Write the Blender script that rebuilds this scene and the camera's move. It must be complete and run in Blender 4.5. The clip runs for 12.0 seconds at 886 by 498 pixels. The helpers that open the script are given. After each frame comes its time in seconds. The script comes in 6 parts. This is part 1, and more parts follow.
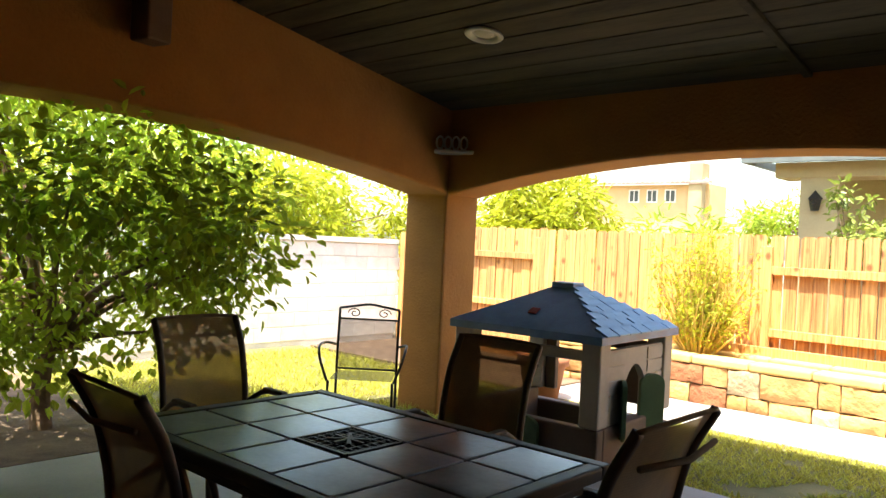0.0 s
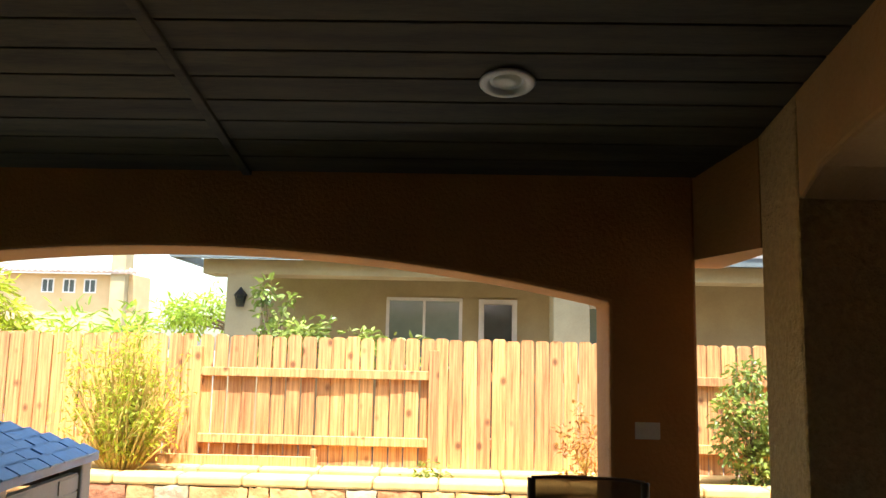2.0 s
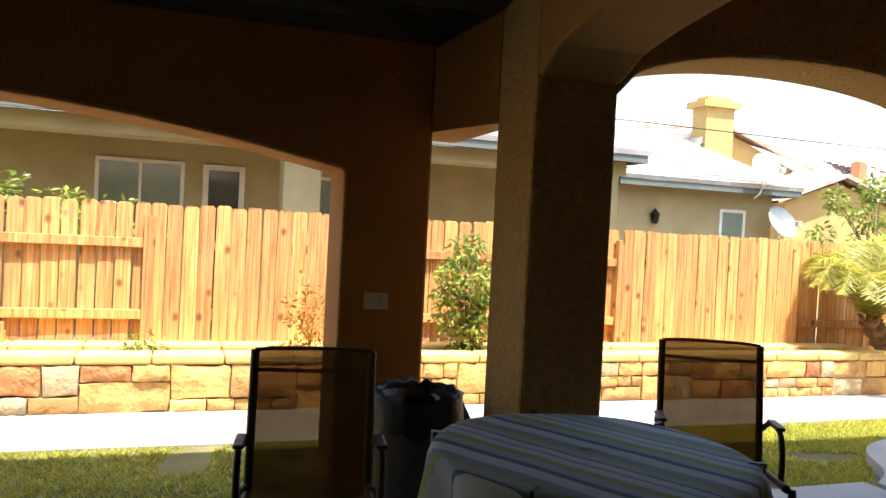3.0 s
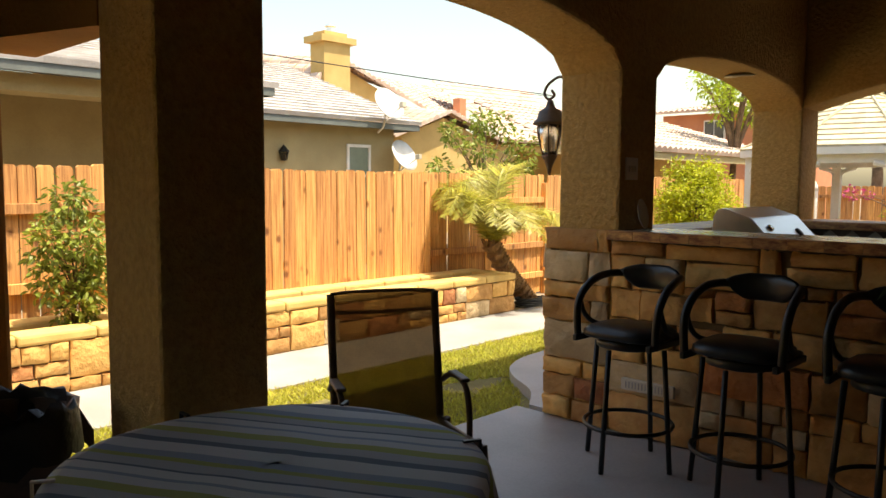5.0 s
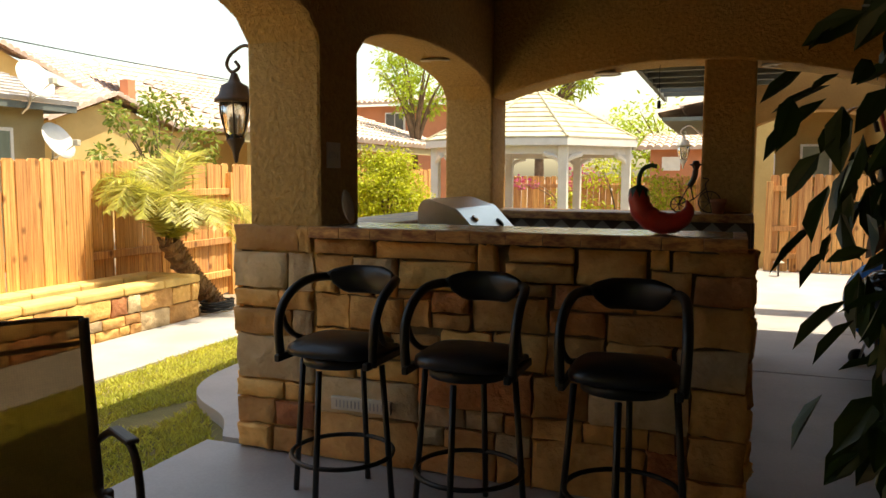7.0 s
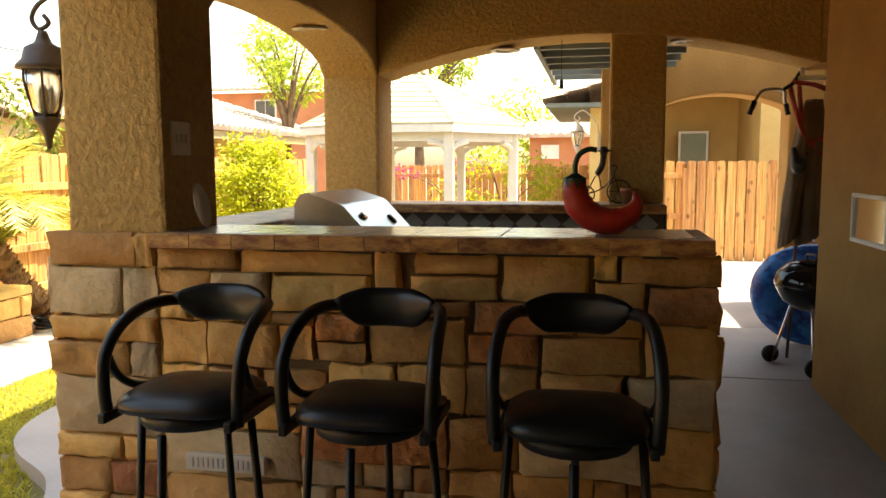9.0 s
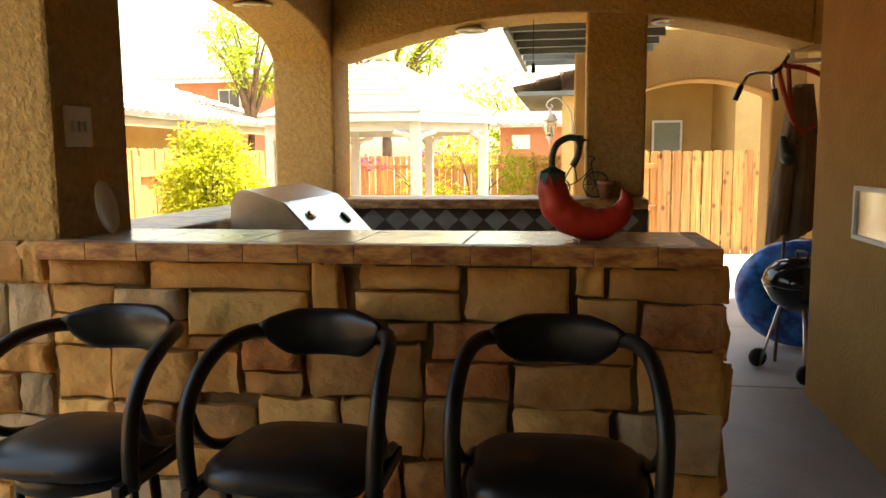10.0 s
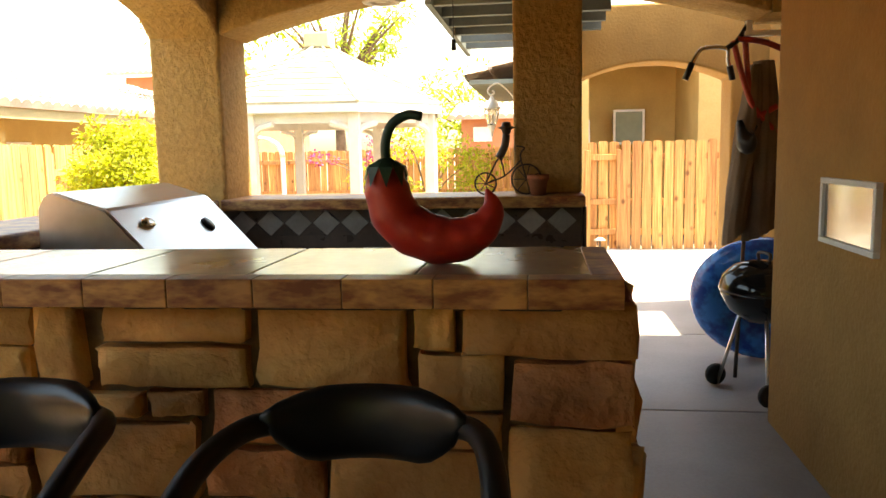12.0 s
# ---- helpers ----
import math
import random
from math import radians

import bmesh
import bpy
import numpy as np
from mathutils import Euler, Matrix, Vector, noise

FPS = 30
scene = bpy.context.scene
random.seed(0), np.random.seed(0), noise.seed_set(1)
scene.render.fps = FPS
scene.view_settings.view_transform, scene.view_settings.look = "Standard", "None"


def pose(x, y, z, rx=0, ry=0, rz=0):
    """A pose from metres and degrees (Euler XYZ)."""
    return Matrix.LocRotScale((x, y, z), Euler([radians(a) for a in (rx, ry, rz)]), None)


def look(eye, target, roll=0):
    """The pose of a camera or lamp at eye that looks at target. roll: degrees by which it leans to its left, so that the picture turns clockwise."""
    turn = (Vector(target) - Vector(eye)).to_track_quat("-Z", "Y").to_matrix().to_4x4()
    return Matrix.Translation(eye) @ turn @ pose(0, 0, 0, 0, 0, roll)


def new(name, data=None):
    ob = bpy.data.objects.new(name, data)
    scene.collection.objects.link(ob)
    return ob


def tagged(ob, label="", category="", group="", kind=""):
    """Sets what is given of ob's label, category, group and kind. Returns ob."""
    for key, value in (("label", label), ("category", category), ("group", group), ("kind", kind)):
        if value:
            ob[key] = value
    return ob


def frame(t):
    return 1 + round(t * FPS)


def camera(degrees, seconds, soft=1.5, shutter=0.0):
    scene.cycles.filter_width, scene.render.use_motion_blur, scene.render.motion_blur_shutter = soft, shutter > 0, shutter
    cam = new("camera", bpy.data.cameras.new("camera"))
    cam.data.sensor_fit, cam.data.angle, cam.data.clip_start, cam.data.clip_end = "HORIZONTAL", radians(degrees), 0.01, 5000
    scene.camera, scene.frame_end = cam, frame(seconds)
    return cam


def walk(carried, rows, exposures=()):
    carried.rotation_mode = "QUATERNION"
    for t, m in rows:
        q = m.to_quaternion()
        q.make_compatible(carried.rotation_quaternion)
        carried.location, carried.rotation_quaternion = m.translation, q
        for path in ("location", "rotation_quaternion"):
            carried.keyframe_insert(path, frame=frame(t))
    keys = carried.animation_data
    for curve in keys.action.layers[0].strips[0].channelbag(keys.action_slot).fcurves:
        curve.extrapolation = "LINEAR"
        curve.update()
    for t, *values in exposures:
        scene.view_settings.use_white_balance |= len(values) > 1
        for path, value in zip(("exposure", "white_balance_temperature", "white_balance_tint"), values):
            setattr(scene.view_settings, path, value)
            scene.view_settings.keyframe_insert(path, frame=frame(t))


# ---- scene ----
cam = camera(59.9, 12.0, soft=1.5)

PATH = [
    (0, (0.798, -0.205, 1.260), (-0.550, 1.271, 1.241), 2.8),
    (0.3, (0.771, -0.162, 1.278), (-0.457, 1.412, 1.339), 3.1),
    (0.5, (0.727, -0.032, 1.296), (-0.384, 1.626, 1.421), 2.4),
    (1, (0.676, 0.113, 1.334), (-0.104, 1.939, 1.573), 2.6),
    (1.5, (0.628, 0.184, 1.347), (0.159, 2.109, 1.622), 3.0),
    (2, (0.547, 0.259, 1.346), (0.496, 2.241, 1.613), 1.2),
    (2.5, (0.516, 0.34, 1.332), (0.807, 2.317, 1.397), 2.1),
    (2.7, (0.521, 0.381, 1.324), (0.966, 2.331, 1.330), 2.6),
    (4.3, (0.792, 0.972, 1.338), (1.954, 2.592, 1.181), 1.4),
    (4.5, (0.793, 1.001, 1.34), (2.034, 2.563, 1.198), 0.9),
    (5, (0.806, 1.104, 1.33), (2.25, 2.479, 1.163), 0.3),
    (5.5, (0.892, 1.18, 1.308), (2.469, 2.394, 1.1), 0.8),
    (6, (1.024, 1.251, 1.318), (2.694, 2.326, 1.089), -0.0),
    (6.5, (1.134, 1.331, 1.314), (2.903, 2.24, 1.103), 0.6),
    (7, (1.305, 1.489, 1.321), (3.17, 2.187, 1.134), 0.2),
    (7.5, (1.417, 1.563, 1.312), (3.336, 2.096, 1.131), -0.0),
    (7.7, (1.477, 1.576, 1.311), (3.402, 2.082, 1.118), -0.2),
    (9.5, (2.194, 1.808, 1.319), (4.15, 2.162, 1.098), -0.3),
    (10, (2.41, 1.801, 1.321), (4.37, 2.12, 1.083), -0.5),
    (10.5, (2.583, 1.77, 1.317), (4.547, 2.064, 1.08), -0.3),
    (11, (2.754, 1.729, 1.298), (4.718, 2.007, 1.046), -0.2),
    (11.5, (2.944, 1.675, 1.303), (4.905, 1.954, 1.027), -0.5),
    (12, (3.115, 1.556, 1.303), (5.083, 1.812, 1.049), -1.2),
]

K = 1.08  # metres per plan unit; all places and sizes below are in plan units
walk(cam, [(t, look([K * v for v in e], [K * v for v in g], r)) for t, e, g, r in PATH],
     exposures=[(0, 1.9, 6700, 6), (1, 1.7, 6300, 5), (2, 1.65, 5900, 6), (2.7, 1.55, 6200, 7), (4.3, 0.86, 7700, 8), (6, 0.93, 8000, 7), (7.6, 1.1, 8300, 6), (9.3, 2.06, 8600, 6), (12, 2.38, 8400, 6)])

# ---- world and sun ----
SUN_EL, SUN_AZ = radians(71), radians(165)
world = bpy.data.worlds.new("sky")
scene.world = world
world.use_nodes = True
wn = world.node_tree.nodes
sky = wn.new("ShaderNodeTexSky")
sky.sky_type = "NISHITA"
sky.sun_disc = False
sky.sun_elevation, sky.sun_rotation = SUN_EL, SUN_AZ
sky.air_density, sky.dust_density, sky.ozone_density = 1.3, 2.2, 0.3
world.node_tree.links.new(sky.outputs[0], wn["Background"].inputs[0])
wn["Background"].inputs[1].default_value = 0.165
sun = new("sun", bpy.data.lights.new("sun", "SUN"))
sun.data.energy, sun.data.angle, sun.data.color = 5.0, radians(0.6), (1.0, 0.94, 0.84)
sun_dir = Vector((math.sin(SUN_AZ) * math.cos(SUN_EL), math.cos(SUN_AZ) * math.cos(SUN_EL), math.sin(SUN_EL)))
sun.matrix_world = look(sun_dir * 40, (0, 0, 0))


# ---- materials ----
def material(name, colour, second=None, rough=0.8, scale=6.0, fine=60.0, bump=0.2, depth=0.01, metal=0.0, piece=0.0, island=0.0,
             spread=0.5, stretch=(1, 1, 1), coat=0.0, trans=0.0, knots=None):
    """A principled surface: two colours mixed by coarse and fine noise, fine relief, and a shift of value from piece to piece."""
    m = bpy.data.materials.new(name)
    m.use_nodes = True
    n, l = m.node_tree.nodes, m.node_tree.links
    p = n["Principled BSDF"]
    second = second or tuple(c * 0.65 for c in colour)
    tc, mp = n.new("ShaderNodeTexCoord"), n.new("ShaderNodeMapping")
    mp.inputs["Scale"].default_value = stretch
    l.new(tc.outputs["Object"], mp.inputs["Vector"])
    info = n.new("ShaderNodeObjectInfo")
    off = n.new("ShaderNodeVectorMath")
    off.operation = "MULTIPLY_ADD"
    l.new(info.outputs["Random"], off.inputs[0])
    off.inputs[1].default_value = (37.0, 53.0, 71.0)
    l.new(mp.outputs[0], off.inputs[2])
    a, b = n.new("ShaderNodeTexNoise"), n.new("ShaderNodeTexNoise")
    a.inputs["Scale"].default_value, a.inputs["Detail"].default_value = scale, 5
    b.inputs["Scale"].default_value, b.inputs["Detail"].default_value = fine, 3
    for t in (a, b):
        l.new(off.outputs[0], t.inputs["Vector"])
    mixn = n.new("ShaderNodeMath")
    mixn.operation = "MULTIPLY_ADD"
    l.new(b.outputs[0], mixn.inputs[0])
    mixn.inputs[1].default_value = 0.35
    l.new(a.outputs[0], mixn.inputs[2])
    ramp = n.new("ShaderNodeMapRange")
    ramp.inputs[1].default_value, ramp.inputs[2].default_value = 0.67 - spread / 3, 0.67 + spread / 3
    l.new(mixn.outputs[0], ramp.inputs[0])
    mix = n.new("ShaderNodeMix")
    mix.data_type = "RGBA"
    mix.inputs[6].default_value, mix.inputs[7].default_value = (*second, 1), (*colour, 1)
    l.new(ramp.outputs[0], mix.inputs[0])
    out = mix.outputs[2]
    if knots:
        vo, vm, kr, km = n.new("ShaderNodeTexVoronoi"), n.new("ShaderNodeVectorMath"), n.new("ShaderNodeMapRange"), n.new("ShaderNodeMix")
        vo.inputs["Scale"].default_value = 5.5
        vm.operation = "MULTIPLY_ADD"
        l.new(tc.outputs["Object"], vm.inputs[0])
        vm.inputs[1].default_value = (1.0, 1.0, 0.7)
        sh = n.new("ShaderNodeVectorMath")
        sh.operation = "SCALE"
        sh.inputs[0].default_value = (31.0, 47.0, 83.0)
        l.new(info.outputs["Random"], sh.inputs["Scale"])
        l.new(sh.outputs[0], vm.inputs[2])
        l.new(vm.outputs[0], vo.inputs["Vector"])
        kr.inputs[1].default_value, kr.inputs[2].default_value = 0.08, 0.2
        kr.inputs[3].default_value, kr.inputs[4].default_value = 0.85, 0.0
        l.new(vo.outputs["Distance"], kr.inputs[0])
        km.data_type = "RGBA"
        l.new(kr.outputs[0], km.inputs[0])
        l.new(out, km.inputs[6])
        km.inputs[7].default_value = (*knots, 1)
        out = km.outputs[2]
    if piece or island:
        hsv = n.new("ShaderNodeHueSaturation")
        rng = n.new("ShaderNodeMapRange")
        k = piece or island
        rng.inputs[3].default_value, rng.inputs[4].default_value = 1 - k, 1 + k
        if piece:
            l.new(info.outputs["Random"], rng.inputs[0])
        else:
            g = n.new("ShaderNodeNewGeometry")
            l.new(g.outputs["Random Per Island"], rng.inputs[0])
        l.new(rng.outputs[0], hsv.inputs["Value"])
        hr = n.new("ShaderNodeMapRange")
        hr.inputs[3].default_value, hr.inputs[4].default_value = 0.5 - 0.045 * k, 0.5 + 0.002 * k
        l.new(rng.outputs[0], hr.inputs[0])
        hr.inputs[1].default_value, hr.inputs[2].default_value = 1 - k, 1 + k
        l.new(hr.outputs[0], hsv.inputs["Hue"])
        l.new(out, hsv.inputs["Color"])
        out = hsv.outputs[0]
    l.new(out, p.inputs["Base Color"])
    rr = n.new("ShaderNodeMapRange")
    rr.inputs[3].default_value, rr.inputs[4].default_value = max(rough - 0.1, 0.02), min(rough + 0.1, 1)
    l.new(a.outputs[0], rr.inputs[0])
    l.new(rr.outputs[0], p.inputs["Roughness"])
    p.inputs["Metallic"].default_value = metal
    p.inputs["Coat Weight"].default_value = coat
    if trans:
        p.inputs["Transmission Weight"].default_value = trans
    if bump:
        bp = n.new("ShaderNodeBump")
        bp.inputs["Strength"].default_value, bp.inputs["Distance"].default_value = bump, depth
        l.new(mixn.outputs[0], bp.inputs["Height"])
        l.new(bp.outputs[0], p.inputs["Normal"])
    return m


STUCCO = material("stucco", (0.43, 0.232, 0.066), (0.31, 0.157, 0.039), 0.92, 3, 46, 1.0, 0.014, spread=0.9)
STUCCO_PATIO = material("orange_patio_stucco", (0.41, 0.185, 0.042), (0.30, 0.125, 0.026), 0.92, 3, 46, 1.0, 0.014, spread=0.9)
STUCCO_LACE = material("lace_stucco", (0.53, 0.335, 0.12), (0.38, 0.225, 0.07), 0.9, 34, 90, 1.0, 0.016, spread=0.7)
CONCRETE = material("concrete", (0.385, 0.378, 0.372), (0.295, 0.288, 0.280), 0.5, 2.2, 70, 0.12, 0.003)
PLANK = material("stained_ceiling_boards", (0.082, 0.066, 0.036), (0.036, 0.028, 0.015), 0.8, 3, 40, 0.3, 0.004, island=0.2, stretch=(0.35, 3, 1))
PLANK.node_tree.nodes["Principled BSDF"].inputs["Specular IOR Level"].default_value = 0.2
STONE = material("ledge_stone", (0.76, 0.48, 0.17), (0.47, 0.24, 0.066), 0.85, 7, 26, 0.9, 0.032, piece=0.3, spread=0.9)
STONE_RED = material("rust_ledge_stone", (0.56, 0.27, 0.10), (0.34, 0.13, 0.045), 0.85, 7, 28, 0.9, 0.032, piece=0.3, spread=0.9)
STONE_PALE = material("buff_ledge_stone", (0.66, 0.52, 0.31), (0.42, 0.30, 0.15), 0.85, 7, 26, 0.9, 0.032, piece=0.25, spread=0.9)
MORTAR = material("mortar", (0.24, 0.165, 0.09), None, 0.95, 12, 80, 0.6, 0.01)
EDGE_TILE = material("mottled_edge_tile", (0.56, 0.30, 0.095), (0.21, 0.068, 0.026), 0.45, 15, 55, 0.2, 0.004, piece=0.14, spread=0.45, stretch=(0.8, 0.8, 2.2))
TOP_TILE = material("porcelain_tile", (0.40, 0.32, 0.23), (0.30, 0.23, 0.16), 0.22, 4, 40, 0.05, 0.002, piece=0.08)
DARK_TILE = material("dark_brown_tile", (0.10, 0.065, 0.045), (0.06, 0.04, 0.03), 0.3, 9, 50, 0.05, 0.002, piece=0.15)
DIAMOND = material("grey_diamond_tile", (0.33, 0.31, 0.27), (0.24, 0.22, 0.19), 0.35, 8, 50, 0.08, 0.002, piece=0.15)
GROUT = material("grout", (0.09, 0.075, 0.06), None, 0.95, 20, 90, 0.3)
CAP = material("cast_cap_stone", (0.76, 0.53, 0.19), (0.62, 0.41, 0.135), 0.8, 7, 60, 0.3, 0.006, piece=0.1)
CEDAR = material("cedar_fence", (0.84, 0.475, 0.165), (0.35, 0.13, 0.035), 0.85, 4, 26, 0.6, 0.006, piece=0.2, stretch=(14, 14, 0.45), spread=0.75, knots=(0.16, 0.06, 0.02))
SOIL = material("garden_soil", (0.20, 0.13, 0.08), (0.11, 0.07, 0.045), 1.0, 5, 60, 0.9, 0.03)
GROUND = material("dry_ground", (0.30, 0.235, 0.165), (0.20, 0.155, 0.105), 1.0, 1.3, 40, 0.6, 0.02)
LAWN = material("lawn_soil", (0.21, 0.18, 0.07), (0.12, 0.11, 0.035), 1.0, 3, 60, 0.8, 0.02)
BLACK = material("black_metal", (0.012, 0.0115, 0.011), (0.007, 0.007, 0.007), 0.42, 20, 90, 0.08, 0.002)
BROWN_METAL = material("bronze_powder_coat", (0.085, 0.055, 0.036), None, 0.5, 20, 90, 0.1, 0.002)
VINYL = material("black_vinyl", (0.012, 0.012, 0.014), (0.008, 0.008, 0.009), 0.36, 8, 120, 0.2, 0.003)
STEEL = material("brushed_steel", (0.86, 0.85, 0.83), (0.80, 0.79, 0.77), 0.34, 3, 90, 0.03, 0.001, metal=1.0, stretch=(1, 8, 8))
CHROME = material("chrome", (0.7, 0.7, 0.7), (0.6, 0.6, 0.6), 0.12, 5, 40, 0, metal=1.0)
RED = material("painted_red_pepper", (0.55, 0.045, 0.03), (0.36, 0.016, 0.014), 0.42, 9, 50, 0.35, 0.006, spread=0.8)
GREEN_PAINT = material("painted_dark_green", (0.02, 0.07, 0.045), (0.012, 0.045, 0.03), 0.5, 12, 60, 0.2, 0.004)
WHITE = material("white_paint", (0.78, 0.76, 0.72), (0.68, 0.66, 0.62), 0.55, 6, 60, 0.1, 0.003)
OFFWHITE = material("ivory_plastic", (0.60, 0.55, 0.45), (0.54, 0.49, 0.40), 0.4, 6, 60, 0.03, 0.001)
BLOCK = material("painted_block", (0.84, 0.82, 0.78), (0.72, 0.69, 0.64), 0.9, 4, 45, 0.6, 0.008, piece=0.06)
BLUE_ROOF = material("blue_plastic", (0.15, 0.31, 0.52), (0.11, 0.23, 0.41), 0.38, 8, 60, 0.1, 0.003)
TAN_PLASTIC = material("tan_plastic", (0.47, 0.40, 0.31), (0.40, 0.335, 0.25), 0.55, 6, 60, 0.08, 0.003)
BROWN_PLASTIC = material("brown_plastic", (0.13, 0.075, 0.05), (0.10, 0.055, 0.035), 0.55, 6, 60, 0.08, 0.003)
GREEN_PLASTIC = material("green_plastic", (0.06, 0.12, 0.045), (0.045, 0.09, 0.03), 0.5, 6, 60, 0.08, 0.003)
TERRACOTTA = material("terracotta", (0.42, 0.17, 0.085), (0.33, 0.12, 0.06), 0.85, 6, 50, 0.3, 0.004)
SLATE = material("slate_table_tile", (0.31, 0.36, 0.45), (0.23, 0.27, 0.34), 0.2, 5, 60, 0.08, 0.002, piece=0.12)
BAG = material("black_plastic_bag", (0.009, 0.009, 0.010), None, 0.45, 6, 25, 0.7, 0.02)
RUBBER = material("black_rubber", (0.015, 0.015, 0.015), None, 0.7, 10, 60, 0.1)
ENAMEL = material("black_enamel", (0.012, 0.013, 0.014), None, 0.12, 10, 60, 0)
VINYL_BLUE = material("blue_inflatable_vinyl", (0.02, 0.20, 0.68), (0.008, 0.06, 0.32), 0.22, 9, 30, 0.1, 0.004, spread=0.3)
JACKET = material("brown_canvas", (0.19, 0.125, 0.08), (0.12, 0.08, 0.05), 0.95, 5, 90, 0.4, 0.006)
RED_TUBE = material("red_tubing", (0.38, 0.03, 0.02), None, 0.4, 10, 50, 0.05)
ROOF_GREY = material("grey_concrete_tile", (0.54, 0.51, 0.49), (0.43, 0.40, 0.38), 0.85, 3, 40, 0.4, 0.008, island=0.15)
ROOF_TAN = material("tan_clay_tile", (0.62, 0.50, 0.43), (0.48, 0.35, 0.27), 0.85, 2, 40, 0.4, 0.008, island=0.15)
ROOF_WHITE = material("pale_shingle", (0.54, 0.48, 0.34), (0.43, 0.375, 0.25), 0.9, 5, 50, 0.4, 0.008, island=0.12)
WALL_TAN = material("tan_house_stucco", (0.42, 0.345, 0.19), (0.35, 0.28, 0.15), 0.92, 2, 40, 0.4, 0.008)
WALL_YELLOW = material("yellow_house_stucco", (0.60, 0.42, 0.17), (0.51, 0.35, 0.13), 0.92, 2, 40, 0.4, 0.008)
WALL_ORANGE = material("orange_house_stucco", (0.55, 0.23, 0.12), (0.47, 0.19, 0.10), 0.92, 2, 40, 0.4, 0.008)
FASCIA = material("grey_green_fascia", (0.15, 0.17, 0.16), (0.11, 0.125, 0.12), 0.7, 4, 50, 0.1, 0.003)
BARK = material("bark", (0.22, 0.14, 0.085), (0.11, 0.07, 0.04), 0.95, 8, 40, 1.0, 0.03)
PALM_BARK = material("palm_trunk", (0.36, 0.21, 0.10), (0.17, 0.09, 0.045), 0.95, 14, 40, 1.0, 0.03)
STRAW = material("straw_stems", (0.70, 0.50, 0.12), (0.52, 0.34, 0.07), 0.9, 8, 40, 0.2)


def leaf_material(name, colour, second, rough=0.45, glow=0.35):
    m = material(name, colour, second, rough, 1.6, 25, 0, island=0.35, spread=0.8)
    n, l = m.node_tree.nodes, m.node_tree.links
    p, o = n["Principled BSDF"], n["Material Output"]
    tr, mx = n.new("ShaderNodeBsdfTranslucent"), n.new("ShaderNodeMixShader")
    src = p.inputs["Base Color"].links[0].from_socket
    l.new(src, tr.inputs[0])
    mx.inputs[0].default_value = glow
    l.new(p.outputs[0], mx.inputs[1])
    l.new(tr.outputs[0], mx.inputs[2])
    l.new(mx.outputs[0], o.inputs[0])
    return m


GRASS = leaf_material("grass_blades", (0.56, 0.53, 0.085), (0.34, 0.38, 0.055), 0.7, 0.45)
LEAF_CITRUS = leaf_material("citrus_leaf", (0.48, 0.58, 0.055), (0.17, 0.29, 0.025), glow=0.55)
LEAF_YELLOW = leaf_material("yellow_green_leaf", (0.55, 0.56, 0.04), (0.30, 0.36, 0.025), glow=0.48)
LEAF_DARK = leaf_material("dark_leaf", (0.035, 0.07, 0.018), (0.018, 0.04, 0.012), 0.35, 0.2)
LEAF_PALM = leaf_material("palm_leaf", (0.58, 0.50, 0.09), (0.26, 0.31, 0.045))
LEAF_ROSE = leaf_material("rose_leaf", (0.32, 0.37, 0.06), (0.12, 0.18, 0.03))
PINK = leaf_material("pink_petals", (0.55, 0.06, 0.20), (0.40, 0.03, 0.12))
ORANGE_LEAF = leaf_material("dry_orange_leaf", (0.45, 0.20, 0.03), (0.28, 0.17, 0.03))


def glass(name, tint=(0.9, 0.95, 0.95), rough=0.02):
    m = bpy.data.materials.new(name)
    m.use_nodes = True
    p = m.node_tree.nodes["Principled BSDF"]
    p.inputs["Base Color"].default_value = (*tint, 1)
    p.inputs["Transmission Weight"].default_value = 1
    p.inputs["Roughness"].default_value = rough
    return m


GLASS = glass("clear_glass")
FROST = glass("seeded_lantern_glass", (0.95, 0.92, 0.85), 0.25)
DARK_GLASS = material("dark_window_glass", (0.06, 0.075, 0.07), (0.045, 0.055, 0.052), 0.08, 2, 10, 0)
BLIND_GLASS = material("window_with_blind_behind", (0.22, 0.27, 0.22), (0.17, 0.21, 0.17), 0.12, 1, 10, 0)


